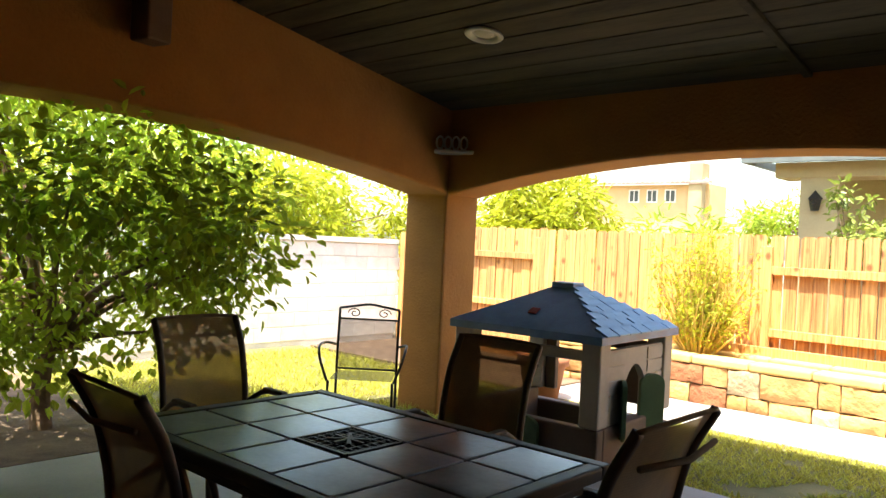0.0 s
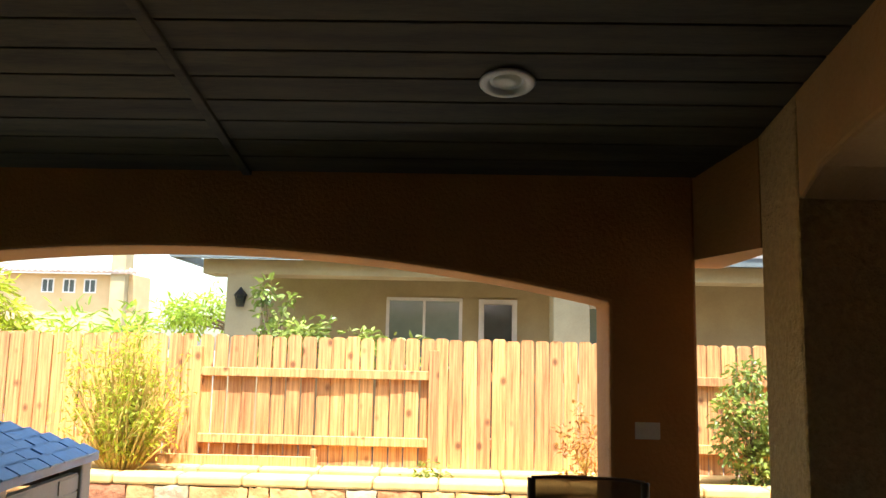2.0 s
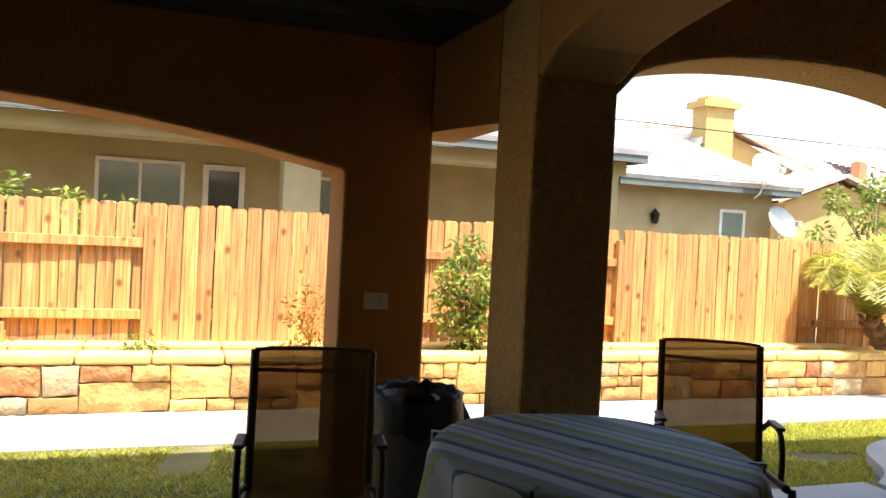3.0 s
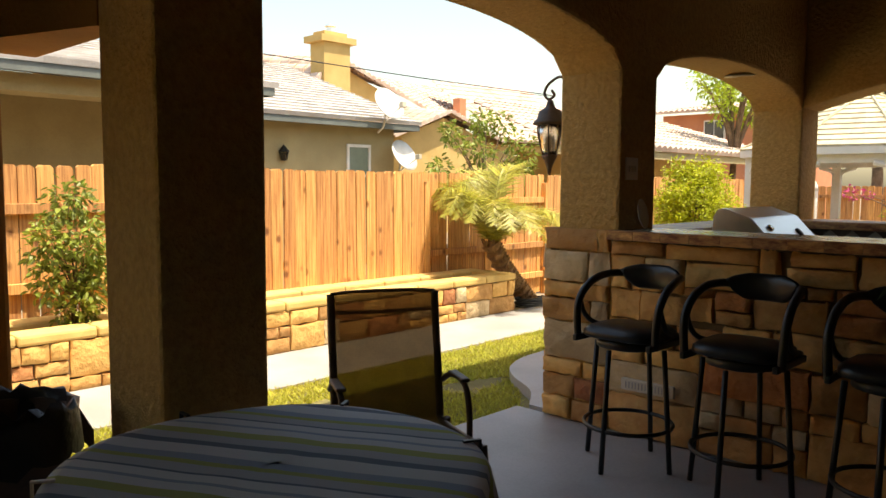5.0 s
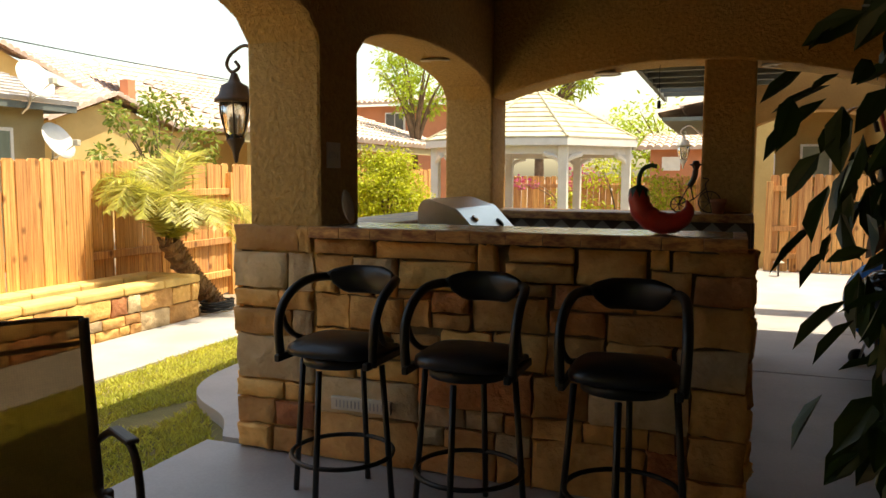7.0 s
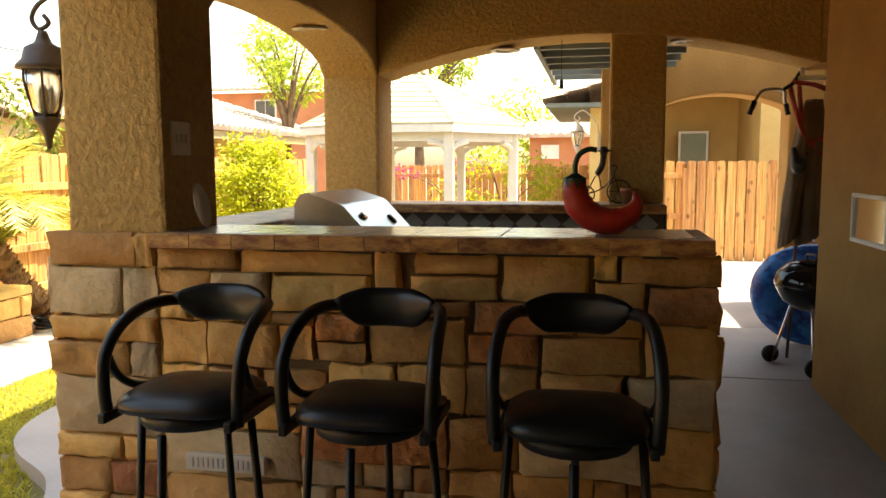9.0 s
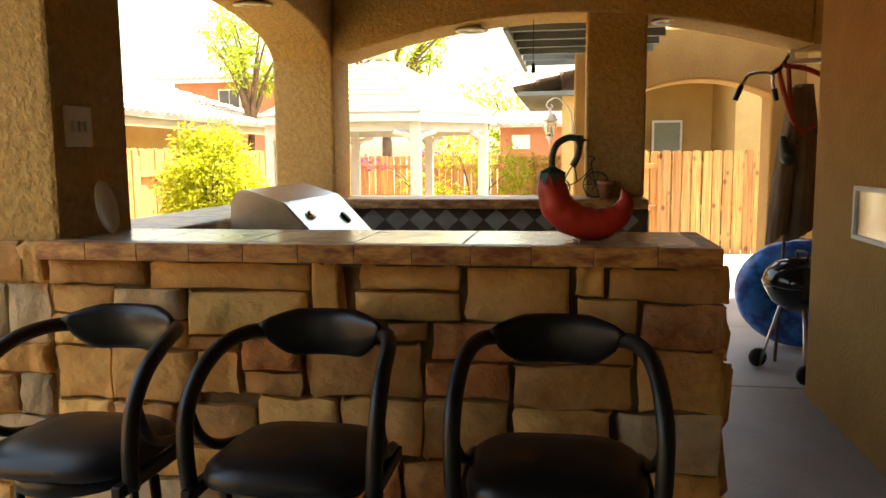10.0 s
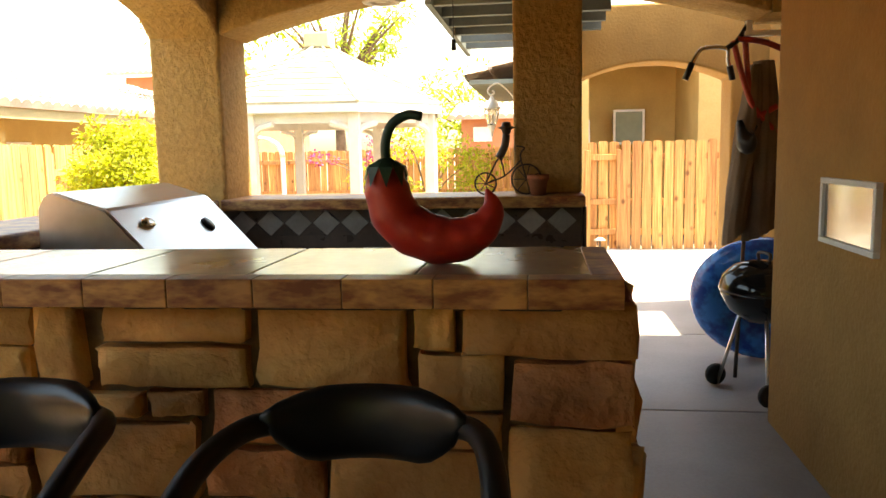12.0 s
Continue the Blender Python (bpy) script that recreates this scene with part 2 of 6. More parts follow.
def sling_material(name, colour, gap, tint=(1, 1, 1)):
    """Woven mesh: threads with see-through gaps between them."""
    m = material(name, colour, tuple(c * 0.7 for c in colour), 0.7, 6, 90, 0.1, 0.002)
    n, l = m.node_tree.nodes, m.node_tree.links
    p, o = n["Principled BSDF"], n["Material Output"]
    tc = n.new("ShaderNodeTexCoord")
    waves = []
    for direction in ("X", "Z"):
        w = n.new("ShaderNodeTexWave")
        w.wave_type, w.bands_direction = "BANDS", direction
        w.inputs["Scale"].default_value = 42
        l.new(tc.outputs["Object"], w.inputs["Vector"])
        waves.append(w)
    mul = n.new("ShaderNodeMath")
    mul.operation = "MULTIPLY"
    l.new(waves[0].outputs["Fac"], mul.inputs[0])
    l.new(waves[1].outputs["Fac"], mul.inputs[1])
    cut = n.new("ShaderNodeMapRange")
    cut.inputs[1].default_value, cut.inputs[2].default_value = 0.08, 0.75
    cut.inputs[3].default_value, cut.inputs[4].default_value = gap * 0.35, gap * 1.5
    l.new(mul.outputs[0], cut.inputs[0])
    tr, mx = n.new("ShaderNodeBsdfTransparent"), n.new("ShaderNodeMixShader")
    tr.inputs[0].default_value = (*tint, 1)
    l.new(cut.outputs[0], mx.inputs[0])
    l.new(p.outputs[0], mx.inputs[1])
    l.new(tr.outputs[0], mx.inputs[2])
    l.new(mx.outputs[0], o.inputs[0])
    return m


SLING = sling_material("woven_sling", (0.27, 0.155, 0.07), 0.10, (0.92, 0.74, 0.5))
SLING_DENSE = sling_material("dense_woven_sling", (0.27, 0.175, 0.09), 0.13, (0.92, 0.74, 0.5))
WIRE_MESH = sling_material("expanded_metal_mesh", (0.03, 0.025, 0.02), 0.55)


def cloth_material():
    m = material("striped_tablecloth", (0.34, 0.35, 0.36), (0.30, 0.31, 0.32), 0.9, 4, 120, 0.3, 0.002)
    n, l = m.node_tree.nodes, m.node_tree.links
    p = n["Principled BSDF"]
    tc, sep = n.new("ShaderNodeTexCoord"), n.new("ShaderNodeSeparateXYZ")
    mp = n.new("ShaderNodeMapping")
    mp.inputs["Rotation"].default_value = (0, 0, radians(62))
    l.new(tc.outputs["Object"], mp.inputs["Vector"])
    l.new(mp.outputs[0], sep.inputs[0])
    fr = n.new("ShaderNodeMath")
    fr.operation = "FRACT"
    sc = n.new("ShaderNodeMath")
    sc.operation = "MULTIPLY"
    sc.inputs[1].default_value = 2.4
    l.new(sep.outputs[1], sc.inputs[0])
    l.new(sc.outputs[0], fr.inputs[0])
    ramp = n.new("ShaderNodeValToRGB")
    ramp.color_ramp.interpolation = "CONSTANT"
    grey, blue, dark, lime, pale = (0.42, 0.44, 0.47), (0.28, 0.34, 0.43), (0.13, 0.17, 0.22), (0.36, 0.39, 0.12), (0.58, 0.60, 0.61)
    stops = [(0, pale), (0.16, dark), (0.24, grey), (0.36, lime), (0.46, pale), (0.56, blue), (0.60, pale), (0.70, dark), (0.73, grey), (0.84, lime), (0.90, blue)]
    el = ramp.color_ramp.elements
    while len(el) < len(stops):
        el.new(0.5)
    for e, (x, c) in zip(el, stops):
        e.position, e.color = x, (*c, 1)
    l.new(fr.outputs[0], ramp.inputs[0])
    l.new(ramp.outputs[0], p.inputs["Base Color"])
    return m


CLOTH = cloth_material()
LAMP_LENS = material("recessed_lamp_lens", (0.55, 0.50, 0.36), (0.45, 0.40, 0.28), 0.3, 10, 40, 0)


# ---- builders ----
def part(name, bm, mat, parent=None, label="", smooth=False, kind="", loc=None):
    """Links a bmesh as one mesh object, under a thing or part if given."""
    me = bpy.data.meshes.new(name)
    bm.transform(Matrix.Scale(K, 4))
    bm.normal_update()
    bm.to_mesh(me)
    bm.free()
    if smooth:
        me.polygons.foreach_set("use_smooth", [True] * len(me.polygons))
    me.materials.append(mat)
    ob = new(name, me)
    if parent is not None:
        ob.parent = parent
    if loc is not None:
        ob.location = Vector(loc) * K
    return tagged(ob, label, kind=kind)


def thing(name, x, y, z, turn, label, category, group="", kind=""):
    e = new(name)
    e.empty_display_size = 0.1
    e.matrix_basis = spot(x, y, z, turn)
    return tagged(e, label, category, group, kind)


def spot(x, y, z, turn=0, rx=0, ry=0):
    return pose(x * K, y * K, z * K, rx, ry, turn)


def box(bm, x0, x1, y0, y1, z0, z1, bevel=0.0, m=None):
    r = bmesh.ops.create_cube(bm, size=1)
    vs = r["verts"]
    bmesh.ops.scale(bm, vec=(x1 - x0, y1 - y0, z1 - z0), verts=vs)
    bmesh.ops.translate(bm, vec=((x0 + x1) / 2, (y0 + y1) / 2, (z0 + z1) / 2), verts=vs)
    if bevel:
        es = list({e for v in vs for e in v.link_edges})
        out = bmesh.ops.bevel(bm, geom=es, offset=bevel, segments=2, affect="EDGES", profile=0.5)
        vs = list({v for v in vs if v.is_valid} | set(out["verts"]))
    if m is not None:
        bmesh.ops.transform(bm, matrix=m, verts=vs)
    return bm


def boxes(*specs, bevel=0.0):
    bm = bmesh.new()
    for s in specs:
        box(bm, *s, bevel=bevel)
    return bm


def tube(bm, points, r, sides=8, radii=None, closed=False):
    """A round tube along points."""
    pts = [Vector(p) for p in points]
    rings = []
    n = len(pts)
    up = Vector((0, 0, 1))
    side = None
    for i, p in enumerate(pts):
        if closed:
            d = (pts[(i + 1) % n] - pts[i - 1]).normalized()
        else:
            d = (pts[min(i + 1, n - 1)] - pts[max(i - 1, 0)]).normalized()
        if side is None:
            side = d.cross(up if abs(d.z) < 0.95 else Vector((1, 0, 0))).normalized()
        else:
            side = (side - d * side.dot(d)).normalized()
        other = d.cross(side)
        rad = radii[i] if radii else r
        rings.append([bm.verts.new(p + (side * math.cos(2 * math.pi * k / sides) + other * math.sin(2 * math.pi * k / sides)) * rad) for k in range(sides)])
    for i in range(n if closed else n - 1):
        a, b = rings[i], rings[(i + 1) % n]
        for k in range(sides):
            bm.faces.new((a[k], a[(k + 1) % sides], b[(k + 1) % sides], b[k]))
    if not closed:
        bm.faces.new(list(reversed(rings[0])))
        bm.faces.new(rings[-1])
    return bm


def smooth_line(points, steps=6):
    """Catmull-Rom through points."""
    p = [Vector(q) for q in points]
    p = [2 * p[0] - p[1]] + p + [2 * p[-1] - p[-2]]
    out = []
    for i in range(1, len(p) - 2):
        for k in range(steps):
            t = k / steps
            out.append(0.5 * ((2 * p[i]) + (p[i + 1] - p[i - 1]) * t + (2 * p[i - 1] - 5 * p[i] + 4 * p[i + 1] - p[i + 2]) * t * t + (3 * p[i] - p[i - 1] - 3 * p[i + 1] + p[i + 2]) * t ** 3))
    out.append(p[-2])
    return out


def lathe(bm, profile, sides=24, centre=(0, 0, 0)):
    """A turned shape from (radius, height) pairs."""
    c = Vector(centre)
    rings = []
    for r, z in profile:
        rings.append([bm.verts.new(c + Vector((r * math.cos(2 * math.pi * k / sides), r * math.sin(2 * math.pi * k / sides), z))) for k in range(sides)])
    for a, b in zip(rings, rings[1:]):
        for k in range(sides):
            bm.faces.new((a[k], a[(k + 1) % sides], b[(k + 1) % sides], b[k]))
    bm.faces.new(list(reversed(rings[0])))
    bm.faces.new(rings[-1])
    bmesh.ops.remove_doubles(bm, verts=bm.verts, dist=1e-5)
    return bm


def prism(bm, outline, axis, lo, hi):
    """Extrudes an outline of (s, z) pairs along axis from lo to hi; 'y' means that s runs along x."""
    def at(s, z, d):
        return (s, d, z) if axis == "y" else (d, s, z)
    a = [bm.verts.new(at(s, z, lo)) for s, z in outline]
    b = [bm.verts.new(at(s, z, hi)) for s, z in outline]
    fa, fb = bm.faces.new(a), bm.faces.new(list(reversed(b)))
    for i in range(len(a)):
        j = (i + 1) % len(a)
        bm.faces.new((a[i], b[i], b[j], a[j]))
    bm.normal_update()
    bmesh.ops.recalc_face_normals(bm, faces=bm.faces)
    return bm


def arch_outline(s0, s1, z0, z1, openings):
    """A wall's outline with arched openings (from, to, sill, spring, rise, round)."""
    pts = [(s0, z1)] + ([(s0, z0)] if not openings or openings[0][0] > s0 + 1e-6 else [])
    for a, b, sill, spring, rise, curve in openings:
        if a > s0 + 1e-6:
            pts.append((a, z0))
        for k in range(25):
            u = -1 + 2 * k / 24
            h = (1 - u * u) if curve == "segment" else math.sqrt(max(0, 1 - u * u))
            pts.append(((a + b) / 2 + u * (b - a) / 2, spring + rise * h))
        if b < s1 - 1e-6:
            pts.append((b, z0))
    last = openings[-1][1] if openings else s0
    return pts + ([(s1, z0)] if last < s1 - 1e-6 else []) + [(s1, z1)]


def raked(outline, south):
    """Lifts the southern top corner of a wall's outline to follow the pitched roof."""
    return [(s, z + south if k == 0 else z) for k, (s, z) in enumerate(outline)]


def rounded_arch_wall(name, axis, lo, hi, outline, mat, label):
    bm = prism(bmesh.new(), outline, axis, lo, hi)
    sharp = [e for e in bm.edges if len(e.link_faces) == 2 and e.calc_face_angle(0) > 0.9]
    bmesh.ops.bevel(bm, geom=sharp, offset=0.018, segments=2, affect="EDGES", profile=0.5)
    bm.normal_update()
    bmesh.ops.triangulate(bm, faces=[f for f in bm.faces if len(f.verts) > 4])
    return tagged(part(name, bm, mat), label, "wall", kind="structure")


def strew(parent, name, spots, mesh_of, mat, rng):
    """Pieces of one part, each an object of its own, on shared meshes."""
    for i, (loc, turn, scale) in enumerate(spots):
        ob = new(name, mesh_of[rng.randrange(len(mesh_of))])
        ob.parent = parent
        ob.location = Vector(loc) * K
        ob.rotation_euler = turn
        ob.scale = scale


def raw_mesh(name, verts, faces, mat):
    me = bpy.data.meshes.new(name)
    me.from_pydata([tuple(K * c for c in v) for v in verts], [], faces)
    me.materials.append(mat)
    return me


# ---- foliage ----
def leaf_cloud(rng, centres, count, size, long=2.0, droop=0.3):
    """Many single leaves, each a folded blade, about clump centres (x, y, z, radius)."""
    verts, faces = [], []
    weights = [c[3] ** 2 for c in centres]
    for _ in range(count):
        x, y, z, r = rng.choices(centres, weights)[0]
        d = Vector((rng.gauss(0, 1), rng.gauss(0, 1), rng.gauss(0, 1))).normalized()
        p = Vector((x, y, z)) + d * r * (rng.random() ** 0.4)
        out = (d + Vector((rng.uniform(-1, 1), rng.uniform(-1, 1), rng.uniform(-0.6, 0.6) - droop))).normalized()
        s = size * rng.uniform(0.6, 1.3)
        side = out.cross(Vector((rng.uniform(-1, 1), rng.uniform(-1, 1), 1))).normalized()
        up = side.cross(out)
        i = len(verts)
        verts += [p, p + out * s * long * 0.28 + side * s * 0.42 + up * s * 0.1, p + out * s * long * 0.66 + side * s * 0.38 + up * s * 0.04, p + out * s * long - up * s * 0.25,
                  p + out * s * long * 0.66 - side * s * 0.38 + up * s * 0.04, p + out * s * long * 0.28 - side * s * 0.42 + up * s * 0.1]
        faces += [(i, i + 1, i + 2, i + 3), (i, i + 3, i + 4, i + 5)]
    return verts, faces


def clumps(rng, cx, cy, cz, rx, ry, rz, n, r0, r1):
    out = []
    while len(out) < n:
        d = Vector((rng.uniform(-1, 1), rng.uniform(-1, 1), rng.uniform(-1, 1)))
        if d.length <= 1:
            d = d.normalized() * (d.length ** 0.5)
            out.append((cx + d.x * rx, cy + d.y * ry, cz + d.z * rz, rng.uniform(r0, r1)))
    return out


def leafy(name, x, y, z, crown, count, size, mat, label, category="tree", trunk=None, limbs=6, long=2.0, seed=1, bark=None, droop=0.3):
    """A tree or shrub: tapered trunk, limbs to the clumps and a crown of single leaves. crown: (cz, rx, ry, rz, clumps, r0, r1)."""
    rng = random.Random(seed)
    t = thing(name, x, y, z, 0, label, category)
    cz, rx, ry, rz, n, r0, r1 = crown
    cs = clumps(rng, 0, 0, cz, rx, ry, rz, n, r0, r1)
    bm = bmesh.new()
    h, r = trunk or (0.2, 0.03)
    tube(bm, smooth_line([(0, 0, -0.05), (rng.uniform(-0.04, 0.04), rng.uniform(-0.04, 0.04), h * 0.5), (0.02, 0.02, h)], 4), r, 8,
         radii=[r * (1.25 - 0.5 * i / 8) for i in range(9)])
    for c in rng.sample(cs, min(limbs, len(cs))):
        e = Vector(c[:3])
        mid = Vector((e.x * 0.4, e.y * 0.4, h + (e.z - h) * 0.55))
        pts = smooth_line([(0.02, 0.02, h * 0.92), mid, e], 4)
        tube(bm, pts, r * 0.4, 5, radii=[r * (0.6 - 0.5 * i / (len(pts) - 1)) for i in range(len(pts))])
    part("trunk", bm, bark or BARK, t, smooth=True)
    v, f = leaf_cloud(rng, cs, count, size, long, droop)
    ob = new("crown", raw_mesh("crown", v, f, mat))
    ob.parent = t
    return t


# ---- stones ----
def stone_mesh(name, w, h, d, rng):
    """One split-faced stone: w along x, h along z, its face towards -y, rounded and uneven."""
    nx, nz = 7, 5
    verts, faces = [], []
    tilt, twist = rng.uniform(-0.45, 0.45), rng.uniform(-0.45, 0.45)
    for j in range(nz):
        for i in range(nx):
            u, v = i / (nx - 1), j / (nz - 1)
            edge = min(min(u, 1 - u) * w, min(v, 1 - v) * h)
            out = d * (0.78 if edge <= 0 else 1.0) + d * rng.uniform(-1, 1) * (0.34 if edge > 0 else 0.14)
            out += d * (tilt * (u - 0.5) + twist * (v - 0.5))
            jx, jz = rng.uniform(-0.04, 0.04) * h, rng.uniform(-0.05, 0.05) * h
            if 0 < i < nx - 1:
                u = 0.04 + (i - 1) / (nx - 3) * 0.92
            if 0 < j < nz - 1:
                v = 0.08 + (j - 1) / (nz - 3) * 0.84
            verts.append(((u - 0.5) * w + jx, -out, (v - 0.5) * h + jz))
    n = len(verts)
    ring = [i for i in range(nx)] + [nx * j + nx - 1 for j in range(1, nz)] + [nx * (nz - 1) + i for i in range(nx - 2, -1, -1)] + [nx * j for j in range(nz - 2, 0, -1)]
    for i in ring:
        verts.append(verts[i])
    for i in ring:
        x, y, z = verts[i]
        verts.append((x, 0.01, z))
    for j in range(nz - 1):
        for i in range(nx - 1):
            a = j * nx + i
            faces.append((a, a + 1, a + nx + 1, a + nx))
    for k in range(len(ring)):
        q = (k + 1) % len(ring)
        faces.append((n + q, n + k, n + len(ring) + k, n + len(ring) + q))
    me = raw_mesh(name, verts, faces, rng.choices((STONE, STONE_RED, STONE_PALE), (0.74, 0.11, 0.15))[0])
    me.polygons.foreach_set("use_smooth", [True] * len(me.polygons))
    return me


def ledge_cells(rng, length, height, big, gap):
    """Cells of an uneven coursed wall: courses broken by taller stones."""
    cells, x = [], 0.0
    while x < length - 0.02:
        block = min(rng.uniform(1.6, 3.4) * big, length - x)
        if length - x - block < big * 0.7:
            block = length - x
        z, left = 0.0, height
        courses = []
        while left > 1e-4:
            h = rng.choice((0.5, 0.7, 0.95, 1.2)) * big * 0.68
            if left - h < big * 0.32:
                h = left
            courses.append((z, h))
            z += h
            left -= h
        for cz, h in courses:
            cx = x
            while cx < x + block - 1e-4:
                w = h * rng.uniform(1.1, 3.0)
                if x + block - cx - w < 0.5 * h:
                    w = x + block - cx
                cells.append((cx + w / 2, cz + h / 2, w - gap, h - gap))
                cx += w
        x += block
    return cells


def stone_face(parent, origin, turn, length, height, big, depth, gap, seed):
    """Stones on a face that starts at origin and runs along the turned x axis, facing the turned -y."""
    rng = random.Random(seed)
    rot = Matrix.Rotation(radians(turn), 4, "Z")
    for x, z, w, h in ledge_cells(rng, length, height, big, gap):
        ob = new("stone", stone_mesh("stone", w, h, depth * rng.uniform(0.75, 1.25), rng))
        ob.parent = parent
        ob.location = (Vector(origin) + rot @ Vector((x, 0, z))) * K
        ob.rotation_euler = (0, 0, radians(turn))


# ---- ground ----
bm = bmesh.new()
bmesh.ops.create_grid(bm, x_segments=60, y_segments=60, size=400)
tagged(part("ground", bm, GROUND, loc=(0, 0, -0.075)), "dry bare earth and distant ground", "ground", kind="structure")
floor = tagged(part("floor", boxes((-3.45, 1.72, -2.4, 3.8, -0.12, 0), (1.72, 4.42, -2.4, 3.92, -0.12, -0.0005)), CONCRETE),
               "smooth grey concrete patio slab", "floor", kind="structure")
for i, (a, b, c, d) in enumerate([(4.43, 6.91, 0.35, 3.6), (6.925, 8.52, -0.9, 3.4), (8.535, 9.95, -0.9, 2.2), (9.965, 13.2, -0.9, 1.3)]):
    part("slab", boxes((a, b, c, d, -0.12, -0.001 * i), bevel=0.006), CONCRETE, floor)
bm = bmesh.new()
rim = [(4.45, 3.85), (4.72, 4.05), (4.95, 4.38), (5.2, 4.58), (5.6, 4.68), (6.4, 4.66), (7.6, 4.4), (8.6, 3.9), (8.6, 3.5), (4.45, 3.5)]
rim = [(p.x, p.y) for p in smooth_line([(x, y, 0) for x, y in rim[:8]], 5)] + rim[8:]
top = [bm.verts.new((x, y, 0.015)) for x, y in rim]
low = [bm.verts.new((x, y, -0.12)) for x, y in rim]
bm.faces.new(top)
for i in range(len(rim)):
    j = (i + 1) % len(rim)
    bm.faces.new((top[i], low[i], low[j], top[j]))
bmesh.ops.recalc_face_normals(bm, faces=bm.faces)
tagged(part("pavement", bm, CONCRETE), "curved raised concrete walk beside the lawn", "pavement", kind="structure")
tagged(part("pavement", boxes((-3.3, 12, 5.42, 6.31, -0.12, -0.045)), CONCRETE), "pale concrete path along the stone planter", "pavement", kind="structure")
tagged(part("lawn", boxes((-8, 12, 3.6, 5.45, -0.12, -0.06), (-6.4, -3.4, 2.2, 3.6, -0.12, -0.06)), LAWN), "thin patchy soil under the lawn", "lawn", kind="structure")
tagged(part("lawn", boxes((10.3, 12.5, 0.92, 2.2, -0.12, -0.028)), LAWN), "small bright lawn patch by the side path", "lawn", kind="structure")
tagged(part("garden_bed", boxes((-6.4, -3.2, 5.45, 6.95, -0.12, -0.03), (-6.4, -3.6, -4, 2.2, -0.12, -0.04)), SOIL), "bare brown planting bed with litter", "soil", kind="structure")

rng = random.Random(5)
verts, faces = [], []


def blades(x0, x1, y0, y1, n, tall):
    for _ in range(n):
        x, y = rng.uniform(x0, x1), rng.uniform(y0, y1)
        if noise.noise((x * 2.3, y * 2.3, 3)) < -0.36 or (x > 4.4 and y < 3.95 + 0.75 * min(1, max(0, (x - 4.5) / 0.9))):
            continue
        h, w, a = tall * rng.uniform(0.5, 1.2), rng.uniform(0.004, 0.008), rng.uniform(0, 6.28)
        c, s = math.cos(a) * w, math.sin(a) * w
        i = len(verts)
        verts.extend([(x - c, y - s, -0.06), (x + c, y + s, -0.06), (x + rng.uniform(-1, 1) * h * 1.3, y + rng.uniform(-1, 1) * h * 1.3, -0.06 + h)])
        faces.append((i, i + 1, i + 2))


blades(1.5, 7.6, 3.93, 5.42, 52000, 0.034)
blades(-3.3, 1.5, 3.82, 5.42, 26000, 0.034)
blades(10.3, 12.5, 0.92, 2.2, 9000, 0.06)
blades(-6.3, -3.3, 2.3, 5.4, 16000, 0.06)
tagged(new("grass", raw_mesh("grass", verts, faces, GRASS)), "short green and straw lawn grass blades", "grass", kind="stuff")

# ---- walls of the covered patio ----
TOP = 2.42
BAR_TOP = 3.0
rounded_arch_wall("wall_north", "y", 4.1, 4.47, arch_outline(-3.12, 1.712, -0.1, TOP, [(-3.12, 1.278, -0.1, 1.61, 0.245, "segment")]), STUCCO_PATIO,
                  "ochre stucco patio wall with one wide arch")
rounded_arch_wall("wall_west", "x", -3.55, -3.12, raked(arch_outline(-2.4, 4.47, -0.1, TOP, [(-1.6, 4.1, -0.1, 1.62, 0.28, "segment")]), 1.0), STUCCO_PATIO,
                  "ochre stucco patio wall with a wide low arch")
bm = bmesh.new()
plan = [(1.702, 4.115), (1.855, 3.63), (1.95, 3.655), (1.95, 4.455), (1.702, 4.455)]
lo, hi = [bm.verts.new((a, b, 1.83)) for a, b in plan], [bm.verts.new((a, b, TOP)) for a, b in plan]
bm.faces.new(lo)
bm.faces.new(hi)
for i in range(5):
    bm.faces.new((lo[i], lo[(i + 1) % 5], hi[(i + 1) % 5], hi[i]))
bmesh.ops.recalc_face_normals(bm, faces=bm.faces)
tagged(part("wall_corner", bm, STUCCO_PATIO), "angled stucco header over a narrow tall opening", "wall", kind="structure")
rounded_arch_wall("wall_bar_north", "y", 3.25, 3.64, arch_outline(1.857, 7.48, -0.1, BAR_TOP, [(2.228, 4.42, -0.1, 1.935, 0.25, "round"), (4.8, 7.1, -0.1, 1.925, 0.215, "round")]),
                  STUCCO_LACE, "ochre lace-textured stucco wall with two arches")
rounded_arch_wall("wall_bar_east", "x", 7.1, 7.48, arch_outline(0.45, 3.25, -0.1, BAR_TOP, [(0.45, 3.25, -0.1, 1.93, 0.225, "segment")]), STUCCO_LACE,
                  "ochre stucco header with a wide arch over the counter")
tagged(part("wall_bar_east", boxes((7.1, 7.48, 0.1, 0.45, 1.93, BAR_TOP)), STUCCO_LACE), "ochre stucco header meeting the house", "wall", kind="structure")
# unseen wall added in the west arch to cut the light coming in
tagged(part("wall_west_infill", boxes((-3.5, -3.2, -1.62, 0.72, -0.1, 2.0)), STUCCO), "unseen plain stucco wall added to block light from the west arch", "wall", kind="structure")
# another unseen wall, added behind the fig to keep light off the bar front
tagged(part("wall_infill", boxes((1.87, 2.02, -1.2, 0.86, -0.1, 2.9)), STUCCO), "unseen plain stucco wall added beside the fig to darken the bar", "wall", kind="structure")
